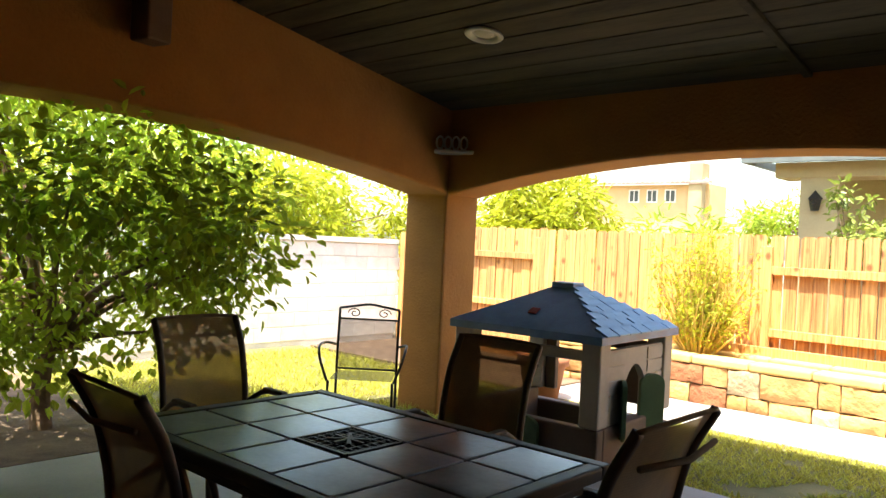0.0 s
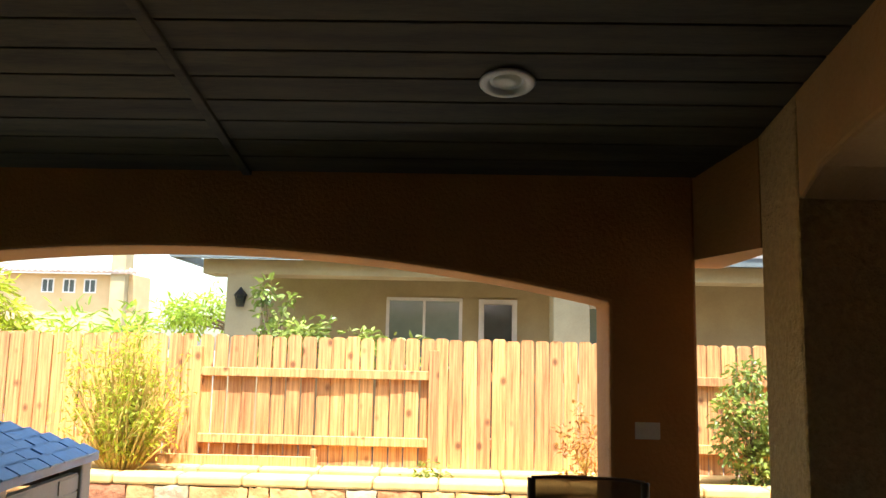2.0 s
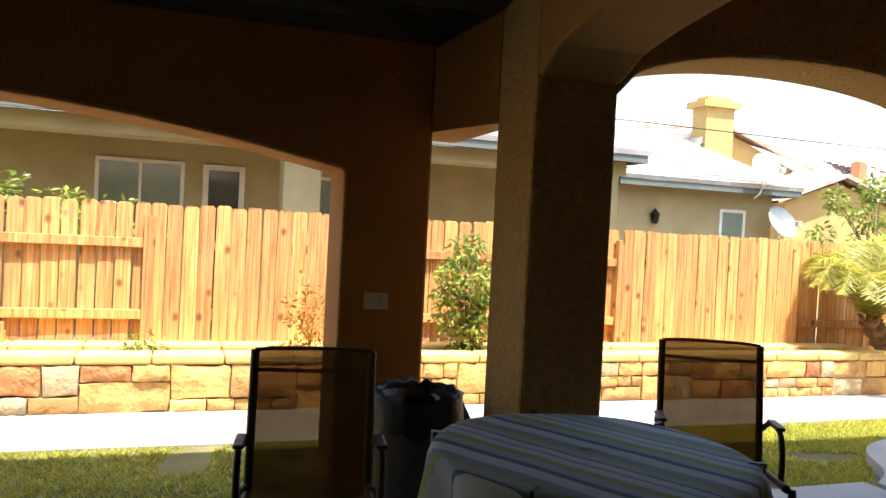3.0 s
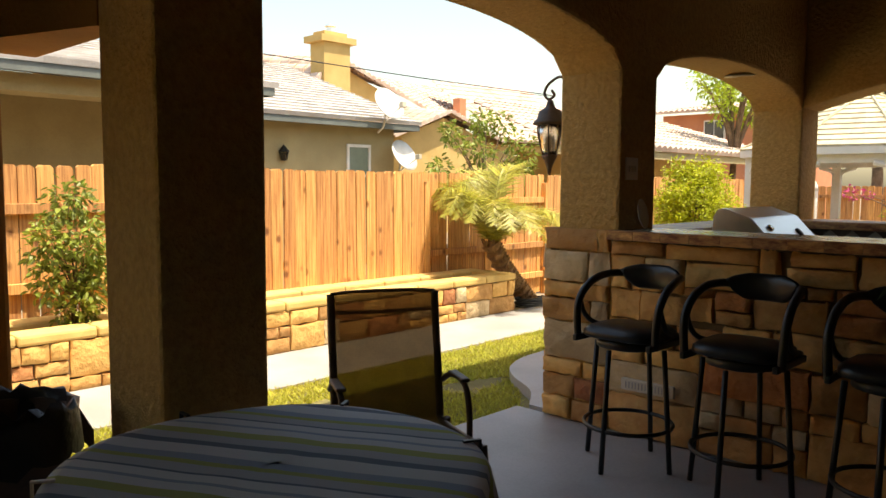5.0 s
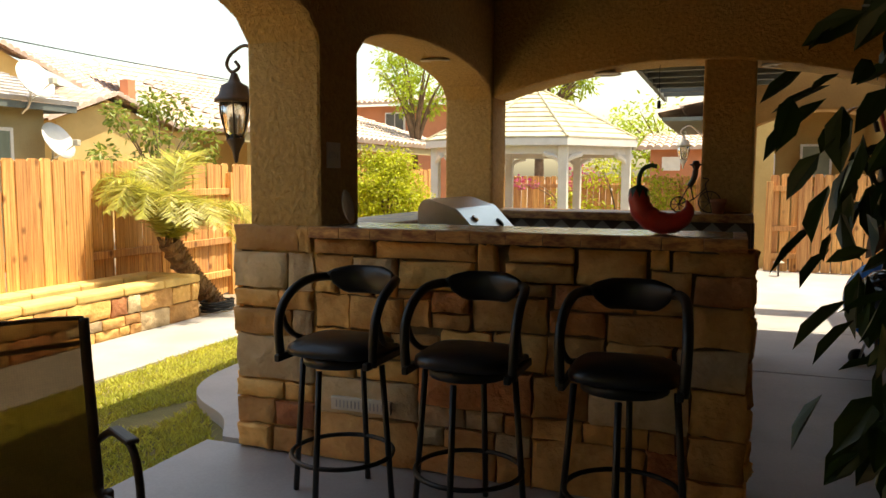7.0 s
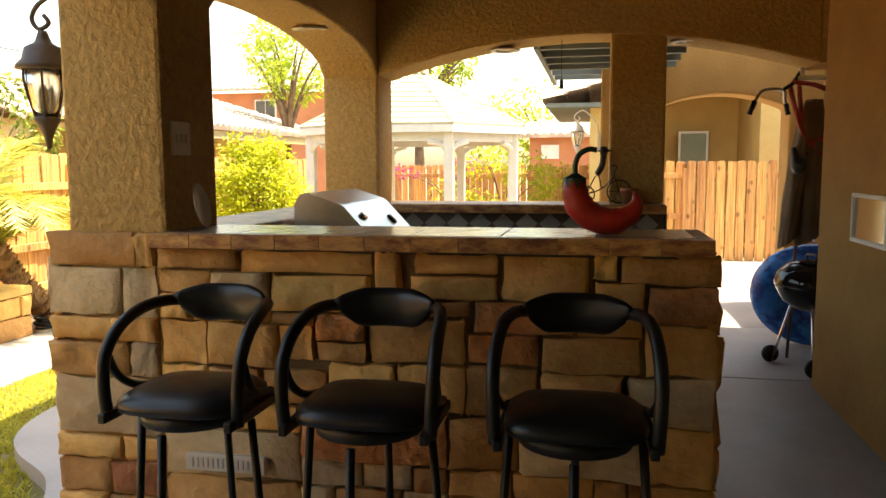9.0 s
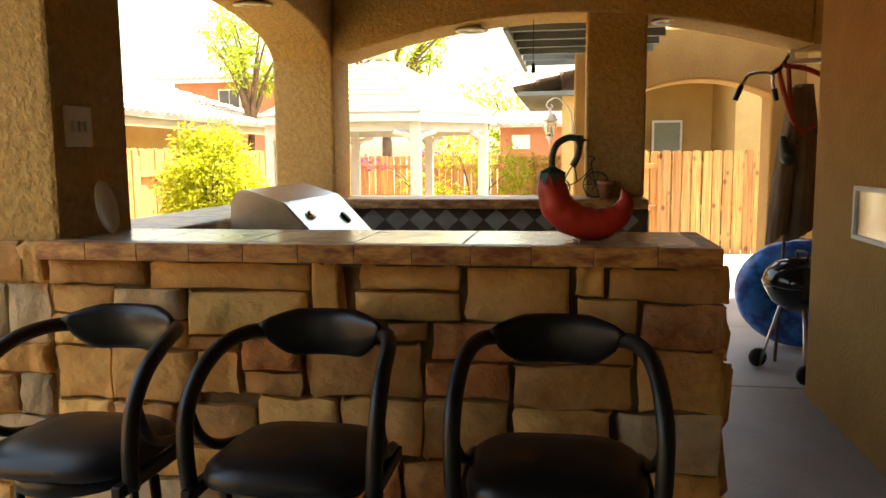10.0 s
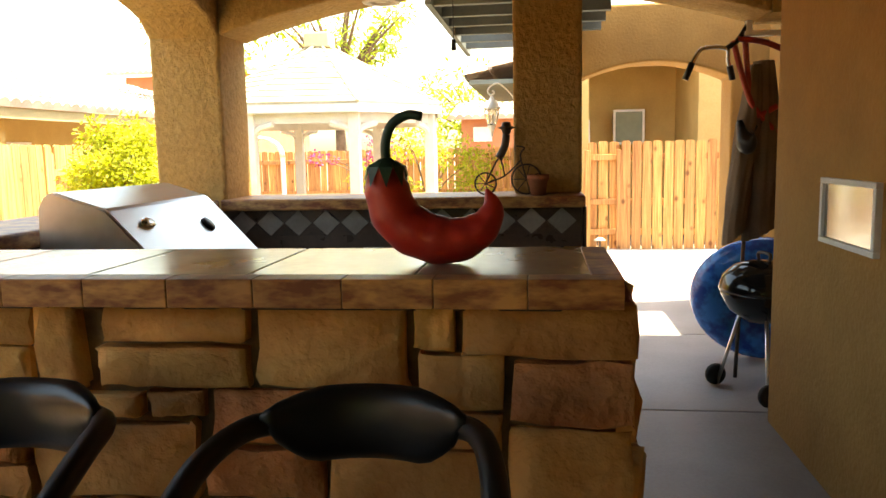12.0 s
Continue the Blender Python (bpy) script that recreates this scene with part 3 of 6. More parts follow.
rounded_arch_wall("wall_bar_west", "x", 1.857, 2.228, raked(arch_outline(-2.4, 3.25, -0.1, BAR_TOP, [(-1.2, 3.25, -0.1, 1.965, 0.235, "round")]), 0.45), STUCCO,
                  "ochre stucco arch between dining patio and bar")
tagged(part("wall_house", boxes((3.6, 6.8, 0.12, 0.5, -0.1, BAR_TOP), (3.6, 3.9, -2.4, 0.12, -0.1, BAR_TOP), bevel=0.012), STUCCO), "weathered ochre stucco house wall", "wall", kind="structure")
tagged(part("wall_south", boxes((-3.47, 3.6, -2.75, -2.4, -0.1, 3.42)), STUCCO), "ochre stucco house wall", "wall", kind="structure")
tagged(part("wall_recess", boxes((6.8, 9.5, -0.5, -0.2, -0.1, TOP), (6.45, 6.8, -0.5, 0.12, -0.1, TOP)), STUCCO), "ochre stucco wall of the side passage", "wall", kind="structure")
rounded_arch_wall("wall_passage", "x", 9.5, 9.85, arch_outline(-0.65, 1.75, -0.1, TOP, [(0.08, 1.28, -0.1, 1.83, 0.14, "segment")]), STUCCO,
                  "sunlit ochre stucco wall with a low arch over the passage")
for spec in ((14.4, 14.7, -3.2, -0.95, -0.1, 2.6), (16.3, 16.6, -0.62, 1.2, -0.1, 2.6), (14.4, 16.6, -0.95, -0.62, -0.1, 2.6), (9.85, 14.7, -3.5, -3.2, -0.1, 2.6)):
    tagged(part("wall_porch", boxes(spec), WALL_YELLOW), "sunny yellow stucco wall of the rear porch", "wall", kind="structure")
tagged(part("roof", boxes((1.965, 7.6, -3.2, 3.9, BAR_TOP, BAR_TOP + 0.1), (7.6, 8.7, -3.2, 1.72, TOP + 0.003, TOP + 0.11), (14.3, 16.4, -1.2, 1.0, 2.6, 2.7)), ROOF_TAN), "flat patio roof edge", "roof", kind="structure")

# ceilings: grooved boards; the patio ceiling rises towards the house
PITCH = 0.17


def ceiling_z(y, lift=0.0):
    return 2.245 + PITCH * (4.1 - y) + lift


bm = bmesh.new()
y = 4.1 - 0.189 * 34
while y < 4.08:
    box(bm, -3.1, -0.565, y, y + 0.179, 2.245, 2.275, bevel=0.004)
    box(bm, -0.565, 1.86, y, y + 0.179, 2.245, 2.275, bevel=0.004)
    y += 0.189
box(bm, -0.588, -0.542, -2.38, 4.1, 2.225, 2.26, bevel=0.006)
box(bm, -3.1, 1.86, -2.4, 4.1, 2.268, 2.3)
for v in bm.verts:
    v.co.z += PITCH * (4.1 - v.co.y)
tagged(part("ceiling", bm, PLANK), "dark brown grooved board ceiling with a batten", "ceiling", kind="structure")
bm = prism(bmesh.new(), [(4.5, ceiling_z(4.5, 0.07)), (4.5, ceiling_z(4.5, 0.17)), (-3.2, ceiling_z(-3.2, 0.17)), (-3.2, ceiling_z(-3.2, 0.07))], "x", -3.6, 1.96)
tagged(part("roof", bm, ROOF_TAN), "pitched patio roof", "roof", kind="structure")
bm = bmesh.new()
y = -2.3
while y < 3.2:
    box(bm, 2.228, 7.1, y, y + 0.19, 2.93, 2.96, bevel=0.004)
    y += 0.2
box(bm, 2.228, 7.1, -2.4, 3.25, 2.952, 2.98)
box(bm, 7.48, 8.65, -0.45, 1.7, 2.35, 2.38)
tagged(part("ceiling", bm, PLANK), "dark grooved board ceiling over the bar", "ceiling", kind="structure")

# half wall of the kitchen counter and its ledge
tagged(part("wall_counter", boxes((4.8, 7.1, 3.3, 3.6, -0.1, 1.008), (7.13, 7.45, 1.352, 3.25, -0.1, 1.008)), STUCCO), "low stucco wall behind the outdoor kitchen", "wall", kind="structure")
rounded_arch_wall("pillar", "x", 7.13, 7.45, [(1.352, 2.4), (1.352, 1.072), (1.70, 1.072), (1.70, 2.4)], STUCCO_LACE, "square ochre stucco pillar standing on the counter ledge")


# ---- recessed lights ----
def can_light(x, y, z, tilt=0, roll=0, size=1.0):
    t = thing("recessed_light", x, y, z, 0, "round white recessed downlight, switched off", "ceiling light", "recessed lights")
    bm = bmesh.new()
    lathe(bm, [(0.062, 0.0), (0.1, -0.002), (0.105, -0.008), (0.1, -0.014), (0.078, -0.016), (0.066, -0.006), (0.062, 0.01)], 32)
    part("trim_ring", bm, OFFWHITE, t, smooth=True)
    bm = bmesh.new()
    lathe(bm, [(0.001, -0.012), (0.03, -0.010), (0.05, -0.004), (0.06, 0.008), (0.06, 0.02)], 24)
    part("lamp", bm, LAMP_LENS, t, "frosted lamp face", smooth=True)
    t.rotation_euler = (-radians(roll), radians(tilt), 0)
    t.scale = (size, size, size)
    return t


can_light(-1.955, 3.06, 2.421, roll=9.6, size=1.06)
can_light(0.71, 3.16, 2.404, roll=9.6, size=1.06)
can_light(6.35, 3.44, 2.13, -6)
can_light(7.28, 2.4, 2.105)
can_light(7.28, 1.22, 2.12)


# ---- dining set ----
SLING_EDGE = material("folded_sling_edge", (0.20, 0.13, 0.07), (0.14, 0.09, 0.05), 0.8, 9, 90, 0.2, 0.002)


def arc(x0, z0, x1, z1, bulge, n=6, y=0):
    a, b = Vector((x0, y, z0)), Vector((x1, y, z1))
    d = (b - a)
    nrm = Vector((-d.z, 0, d.x)).normalized()
    return [a + d * (k / n) + nrm * bulge * 4 * (k / n) * (1 - k / n) for k in range(n + 1)]


def sling_chair(x, y, turn, high, label, curved=True, metal=None, w=0.215, size=1.0):
    """Sling patio chair; its back is at -y and it faces +y."""
    metal = metal or BROWN_METAL
    t = thing("patio_chair", x, y, 0, turn, label, "chair", "patio chairs")
    if curved:
        spine = [(0, 0.24, 0.40), (0, -0.16, 0.37), (0, -0.24, 0.45), (0, -0.27, 0.62), (0, -0.31, high - 0.12), (0, -0.38, high)]
    else:
        spine = [(0, 0.24, 0.41), (0, -0.16, 0.38), (0, -0.21, 0.45), (0, -0.24, 0.62), (0, -0.27, high - 0.12), (0, -0.285, high)]
    line = smooth_line(spine, 6)
    for s in (-1, 1):
        bm = tube(bmesh.new(), [p + Vector((s * w, 0, 0)) for p in line], 0.016, 8)
        part("side_rail", bm, metal, t, smooth=True)
        bm = tube(bmesh.new(), smooth_line([(s * (w + 0.012), -0.24, 0.53), (s * (w + 0.02), -0.12, 0.585), (s * (w + 0.022), 0.02, 0.58), (s * (w + 0.02), 0.08, 0.5), (s * (w + 0.015), 0.1, 0.39)], 5), 0.012, 8)
        part("arm_support", bm, metal, t, smooth=True)
        part("armrest", boxes((s * (w + 0.021) - 0.02, s * (w + 0.021) + 0.02, -0.12, 0.04, 0.588, 0.604), bevel=0.008), metal, t)
        part("leg", tube(bmesh.new(), smooth_line([(s * (w + 0.03), 0.2, 0.40), (s * (w + 0.035), 0.23, 0.2), (s * (w + 0.04), 0.26, 0.006)], 4), 0.016, 8), metal, t, smooth=True)
        part("leg", tube(bmesh.new(), smooth_line([(s * (w + 0.01), -0.15, 0.40), (s * (w + 0.025), -0.22, 0.2), (s * (w + 0.03), -0.3, 0.006)], 4), 0.016, 8), metal, t, smooth=True)
    part("stretcher", tube(bmesh.new(), [(-w, -0.02, 0.36), (w, -0.02, 0.36)], 0.012, 8), metal, t, smooth=True)
    tl = line[-1]
    part("top_rail", tube(bmesh.new(), smooth_line([tl + Vector((-w, 0, 0)), tl + Vector((-w * 0.5, -0.012, 0.006)), tl + Vector((w * 0.5, -0.012, 0.006)), tl + Vector((w, 0, 0))], 4), 0.007, 8), SLING_EDGE, t, smooth=True)
    bm = bmesh.new()
    rows = []
    for i, p in enumerate(line):
        sag = 0.018 * math.sin(math.pi * i / (len(line) - 1))
        rows.append([bm.verts.new((u * (w - 0.008), p.y - 0.02 * (1 - u * u) * (1 if p.z > 0.5 else 0), p.z - sag * (1 - u * u))) for u in (-1, -0.6, -0.2, 0.2, 0.6, 1)])
    for a, b in zip(rows, rows[1:]):
        for k in range(5):
            bm.faces.new((a[k], a[k + 1], b[k + 1], b[k]))
    sl = part("sling", bm, SLING_DENSE if curved else SLING, t, "brown woven mesh sling", smooth=True)
    hem = tube(bmesh.new(), [tl + Vector((-w * 0.97, -0.004, -0.075)), tl + Vector((0, -0.03, -0.082)), tl + Vector((w * 0.97, -0.004, -0.075))], 0.008, 6)
    part("hem", hem, JACKET, t, smooth=True)
    t.scale = (size, size, 1)
    return t


table = thing("dining_table", -0.80, 1.20, 0, 0.5, "dark metal patio table with slate-blue tiled top", "table")
part("apron", boxes((-0.5, 0.5, -0.34, -0.32, 0.62, 0.665), (-0.5, 0.5, 0.32, 0.34, 0.62, 0.665), (-0.52, -0.5, -0.34, 0.34, 0.62, 0.665), (0.5, 0.52, -0.34, 0.34, 0.62, 0.665)), BLACK, table)
part("rim", boxes((-0.57, 0.57, -0.39, -0.345, 0.665, 0.702), (-0.57, 0.57, 0.345, 0.39, 0.665, 0.702), (-0.57, -0.525, -0.345, 0.345, 0.665, 0.702), (0.525, 0.57, -0.345, 0.345, 0.665, 0.702), bevel=0.006), BLACK, table, "bevelled dark metal rim")
part("deck", boxes((-0.525, 0.525, -0.345, 0.345, 0.672, 0.69)), GROUT, table)
tile_me = None
for i in range(5):
    for j in range(3):
        if (i, j) == (2, 1):
            continue
        ob = part("tile", boxes((-0.1, 0.1, -0.11, 0.11, 0, 0.012), bevel=0.003), SLATE, table) if tile_me is None else new("tile", tile_me)
        tile_me = ob.data
        ob.parent = table
        ob.location = Vector((-0.42 + 0.21 * i, -0.23 + 0.23 * j, 0.688)) * K
bm = bmesh.new()
for k in range(7):
    u = -0.085 + 0.17 * k / 6
    tube(bm, [(u, -0.1, 0.697), (u, 0.1, 0.697)], 0.004, 6)
    tube(bm, [(-0.1, u, 0.6975), (0.1, u, 0.6975)], 0.004, 6)
box(bm, -0.1, 0.1, -0.108, -0.098, 0.69, 0.703)
box(bm, -0.1, 0.1, 0.098, 0.108, 0.69, 0.703)
box(bm, -0.104, -0.096, -0.1, 0.1, 0.69, 0.703)
box(bm, 0.096, 0.104, -0.1, 0.1, 0.69, 0.703)
for k in range(8):
    a = k * math.pi / 4
    tube(bm, [(0, 0, 0.699), (0.055 * math.cos(a), 0.055 * math.sin(a), 0.699)], 0.008, 6)
part("grate", bm, BLACK, table, "cast lattice grate with a star")
for sx in (-1, 1):
    for sy in (-1, 1):
        part("leg", tube(bmesh.new(), smooth_line([(sx * 0.46, sy * 0.28, 0.66), (sx * 0.40, sy * 0.24, 0.4), (sx * 0.45, sy * 0.28, 0.006)], 5), 0.024, 8), BLACK, table, smooth=True)

table.scale = (1.045, 0.99, 1)

sling_chair(-1.016, 0.967, -2, 0.88, "bronze patio chair with brown sling at the tiled table", size=0.93)
sling_chair(-1.845, 1.516, -90, 0.885, "bronze patio chair with brown sling in leaf shade", size=0.88)
sling_chair(-1.065, 1.87, 182, 0.88, "bronze patio chair with brown sling before the playhouse", size=0.88)
sling_chair(-0.29, 1.42, 90, 0.89, "bronze patio chair with curved sling back", size=0.9)

# ---- round table, cloth and chairs ----
RT = (1.82, 2.62)
rt = thing("round_table", *RT, 0, 0, "round patio table hidden under a striped cloth", "table")
part("tabletop", lathe(bmesh.new(), [(0.0, 0.63), (0.49, 0.63), (0.50, 0.645), (0.49, 0.662), (0.0, 0.662)], 40), BLACK, rt, smooth=True)
for k in range(4):
    a = math.pi / 4 + k * math.pi / 2
    part("leg", tube(bmesh.new(), smooth_line([(0.3 * math.cos(a), 0.3 * math.sin(a), 0.632), (0.26 * math.cos(a), 0.26 * math.sin(a), 0.35), (0.36 * math.cos(a), 0.36 * math.sin(a), 0.006)], 5), 0.018, 8), BLACK, rt, smooth=True)
bm = bmesh.new()
rings = []
for r, drop in [(0.0, 0), (0.2, 0), (0.4, 0), (0.48, 0), (0.508, -0.006), (0.518, -0.03), (0.522, -0.08), (0.53, -0.15), (0.535, -0.2)]:
    ring = []
    for k in range(72):
        a = 2 * math.pi * k / 72
        fold = 1 + (0.045 * math.sin(9 * a + 0.6) + 0.02 * math.sin(17 * a)) * min(1, -drop / 0.12)
        ring.append(bm.verts.new((r * fold * math.cos(a), r * fold * math.sin(a), 0.668 + drop + 0.0018 * math.sin(5 * a + r * 20) + (0.02 * math.sin(4 * a) * min(1, -drop / 0.2)))))
    rings.append(ring)
for a, b in zip(rings, rings[1:]):
    for k in range(72):
        bm.faces.new((a[k], b[k], b[(k + 1) % 72], a[(k + 1) % 72]))
bmesh.ops.remove_doubles(bm, verts=bm.verts, dist=1e-4)
cloth = part("tablecloth", bm, CLOTH, smooth=True, loc=(*RT, 0))
tagged(cloth, "grey, blue and lime striped tablecloth on the round table", "tablecloth")
for i, a in enumerate((0.55, 1.5, 2.6, -0.5, 3.9)):
    t = thing("cloth_clip", RT[0] + 0.505 * math.cos(a), RT[1] + 0.505 * math.sin(a), 0.668, math.degrees(a), "small clip holding the tablecloth to the table", "clip", "tablecloth clips")
    part("jaw", boxes((-0.03, 0.018, -0.006, 0.006, 0.002, 0.008), (0.014, 0.02, -0.006, 0.006, -0.04, 0.008), bevel=0.0015), BLACK if i != 2 else OFFWHITE, t)
sling_chair(2.73, 3.14, 152, 0.897, "brown mesh sling chair at the round table", curved=False)
sling_chair(1.0, 3.05, 171, 0.87, "brown mesh sling chair beside the bin", curved=False)

# ---- bin ----
t = thing("trash_can", 1.58, 3.75, 0, 0, "round black bin lined with a black plastic bag", "bin")
part("can", lathe(bmesh.new(), [(0.0, 0.0), (0.15, 0.0), (0.165, 0.02), (0.185, 0.57), (0.195, 0.58), (0.19, 0.6), (0.175, 0.6), (0.165, 0.3), (0.0, 0.29)], 28), BROWN_METAL, t, smooth=True)
bm = bmesh.new()
rings = []
rb = random.Random(8)
for r, z in [(0.16, 0.45), (0.178, 0.58), (0.186, 0.625), (0.2, 0.635), (0.212, 0.61), (0.212, 0.54), (0.216, 0.46)]:
    rings.append([bm.verts.new(((r + rb.uniform(-0.012, 0.012)) * math.cos(k * math.pi / 18), (r + rb.uniform(-0.012, 0.012)) * math.sin(k * math.pi / 18), z + rb.uniform(-0.022, 0.022))) for k in range(36)])
for a, b in zip(rings, rings[1:]):
    for k in range(36):
        bm.faces.new((a[k], a[(k + 1) % 36], b[(k + 1) % 36], b[k]))
for pts in [[(0.2, -0.04, 0.6), (0.25, -0.05, 0.5), (0.27, 0.0, 0.4), (0.235, 0.03, 0.46), (0.2, 0.05, 0.6)]]:
    bm.faces.new([bm.verts.new(p) for p in pts])
part("bag", bm, BAG, t, "crumpled black bag folded over the rim", smooth=True)


# ---- bar ----
def edge_run(parent, origin, turn, length, n, high=0.062, deep=0.05):
    w = length / n
    me = None
    rot = Matrix.Rotation(radians(turn), 4, "Z")
    for i in range(n):
        if me is None:
            bm = box(bmesh.new(), -w / 2 + 0.0007, w / 2 - 0.0007, -deep, 0, -high, 0, bevel=0.0018)
            ob = part("edge_tile", bm, EDGE_TILE, parent)
            me = ob.data
        else:
            ob = new("edge_tile", me)
            ob.parent = parent
        ob.location = (Vector(origin) + rot @ Vector(((i + 0.5) * w, 0, 0))) * K
        ob.rotation_euler = (0, 0, radians(turn))


bar = thing("bar_counter", 0, 0, 0, 0, "stone-faced outdoor bar with a tiled top", "bar")
part("core", boxes((4.43, 4.72, 1.42, 3.28, 0, 1.028), (4.43, 4.78, 3.28, 3.70, 0, 1.085)), MORTAR, bar)
part("top_slab", boxes((4.40, 4.76, 1.44, 3.28, 1.03, 1.078)), GROUT, bar)
edge_run(bar, (4.395, 3.28, 1.094), -90, 1.855, 12, 0.05)
edge_run(bar, (4.397, 1.475, 1.094), 0, 0.365, 2, 0.05)
w = 1.80 / 6
me = None
for i in range(6):
    if me is None:
        ob = part("top_tile", box(bmesh.new(), 0, 0.362, 0, w - 0.004, -0.014, 0, bevel=0.002), TOP_TILE, bar)
        me = ob.data
    else:
        ob = new("top_tile", me)
        ob.parent = bar
    ob.location = Vector((4.398, 1.475 + i * w, 1.0935)) * K
vent = part("vent_plate", boxes((4.376, 4.40, 2.89, 3.19, 0.25, 0.312), bevel=0.004), OFFWHITE, bar, "pale slotted vent plate among the stones")
for i in range(14):
    part("slot", boxes((4.374, 4.3763, 2.91 + i * 0.019, 2.916 + i * 0.019, 0.264, 0.298)), CONCRETE, vent)

# the upper courses of the bar front, course by course from the top: y from, y to, z from, z to
UPPER = [(2.98, 3.28, 0.97, 1.04), (2.50, 2.97, 0.96, 1.04), (2.40, 2.485, 0.875, 1.04), (2.08, 2.355, 0.97, 1.04), (1.79, 2.07, 0.885, 1.04), (1.705, 1.78, 0.96, 1.04), (1.395, 1.695, 0.95, 1.04),
         (3.09, 3.28, 0.885, 0.962), (2.87, 3.08, 0.87, 0.958), (2.505, 2.86, 0.828, 0.952), (2.08, 2.37, 0.885, 0.962), (1.62, 1.775, 0.85, 0.952), (1.40, 1.612, 0.828, 0.942)]
MIDDLE = [(3.17, 3.28, 0.79, 0.877), (2.985, 3.16, 0.785, 0.862), (2.87, 2.975, 0.785, 0.862), (2.52, 2.70, 0.735, 0.82), (2.71, 2.86, 0.785, 0.82), (2.29, 2.495, 0.825, 0.868), (2.17, 2.28, 0.825, 0.877), (1.84, 2.16, 0.78, 0.877), (1.625, 1.83, 0.78, 0.842),
          (2.19, 2.51, 0.665, 0.817), (2.52, 2.70, 0.66, 0.727), (2.84, 3.10, 0.63, 0.777), (2.71, 2.83, 0.66, 0.777), (3.11, 3.28, 0.63, 0.782), (1.95, 2.18, 0.675, 0.772), (1.63, 1.94, 0.66, 0.772), (1.40, 1.62, 0.66, 0.82)]
LOWER = [(2.43, 2.66, 0.50, 0.652), (2.19, 2.42, 0.50, 0.657), (1.95, 2.18, 0.50, 0.667), (1.68, 1.94, 0.50, 0.652), (1.405, 1.67, 0.50, 0.652), (2.67, 2.90, 0.50, 0.622), (2.91, 3.10, 0.50, 0.622), (3.11, 3.28, 0.50, 0.622)]
rs = random.Random(77)
for y0, y1, z0, z1 in UPPER + MIDDLE + LOWER:
    ob = new("stone", stone_mesh("stone", y1 - y0 - 0.006, z1 - z0 - 0.002, 0.034 * rs.uniform(0.75, 1.3), rs))
    ob.parent = bar
    ob.location = Vector((4.432, (y0 + y1) / 2, (z0 + z1) / 2)) * K
    ob.rotation_euler = (0, 0, radians(-90))
stone_face(bar, (4.432, 3.28, 0.0), -90, 1.88, 0.495, 0.27, 0.034, 0.010, 21)
stone_face(bar, (4.432, 3.72, 0.0), -90, 0.43, 1.095, 0.27, 0.040, 0.010, 22)
stone_face(bar, (4.41, 1.422, 0.0), 0, 0.32, 1.035, 0.22, 0.032, 0.012, 23)
stone_face(bar, (4.78, 3.70, 0.0), 180, 0.36, 1.085, 0.2, 0.03, 0.012, 24)


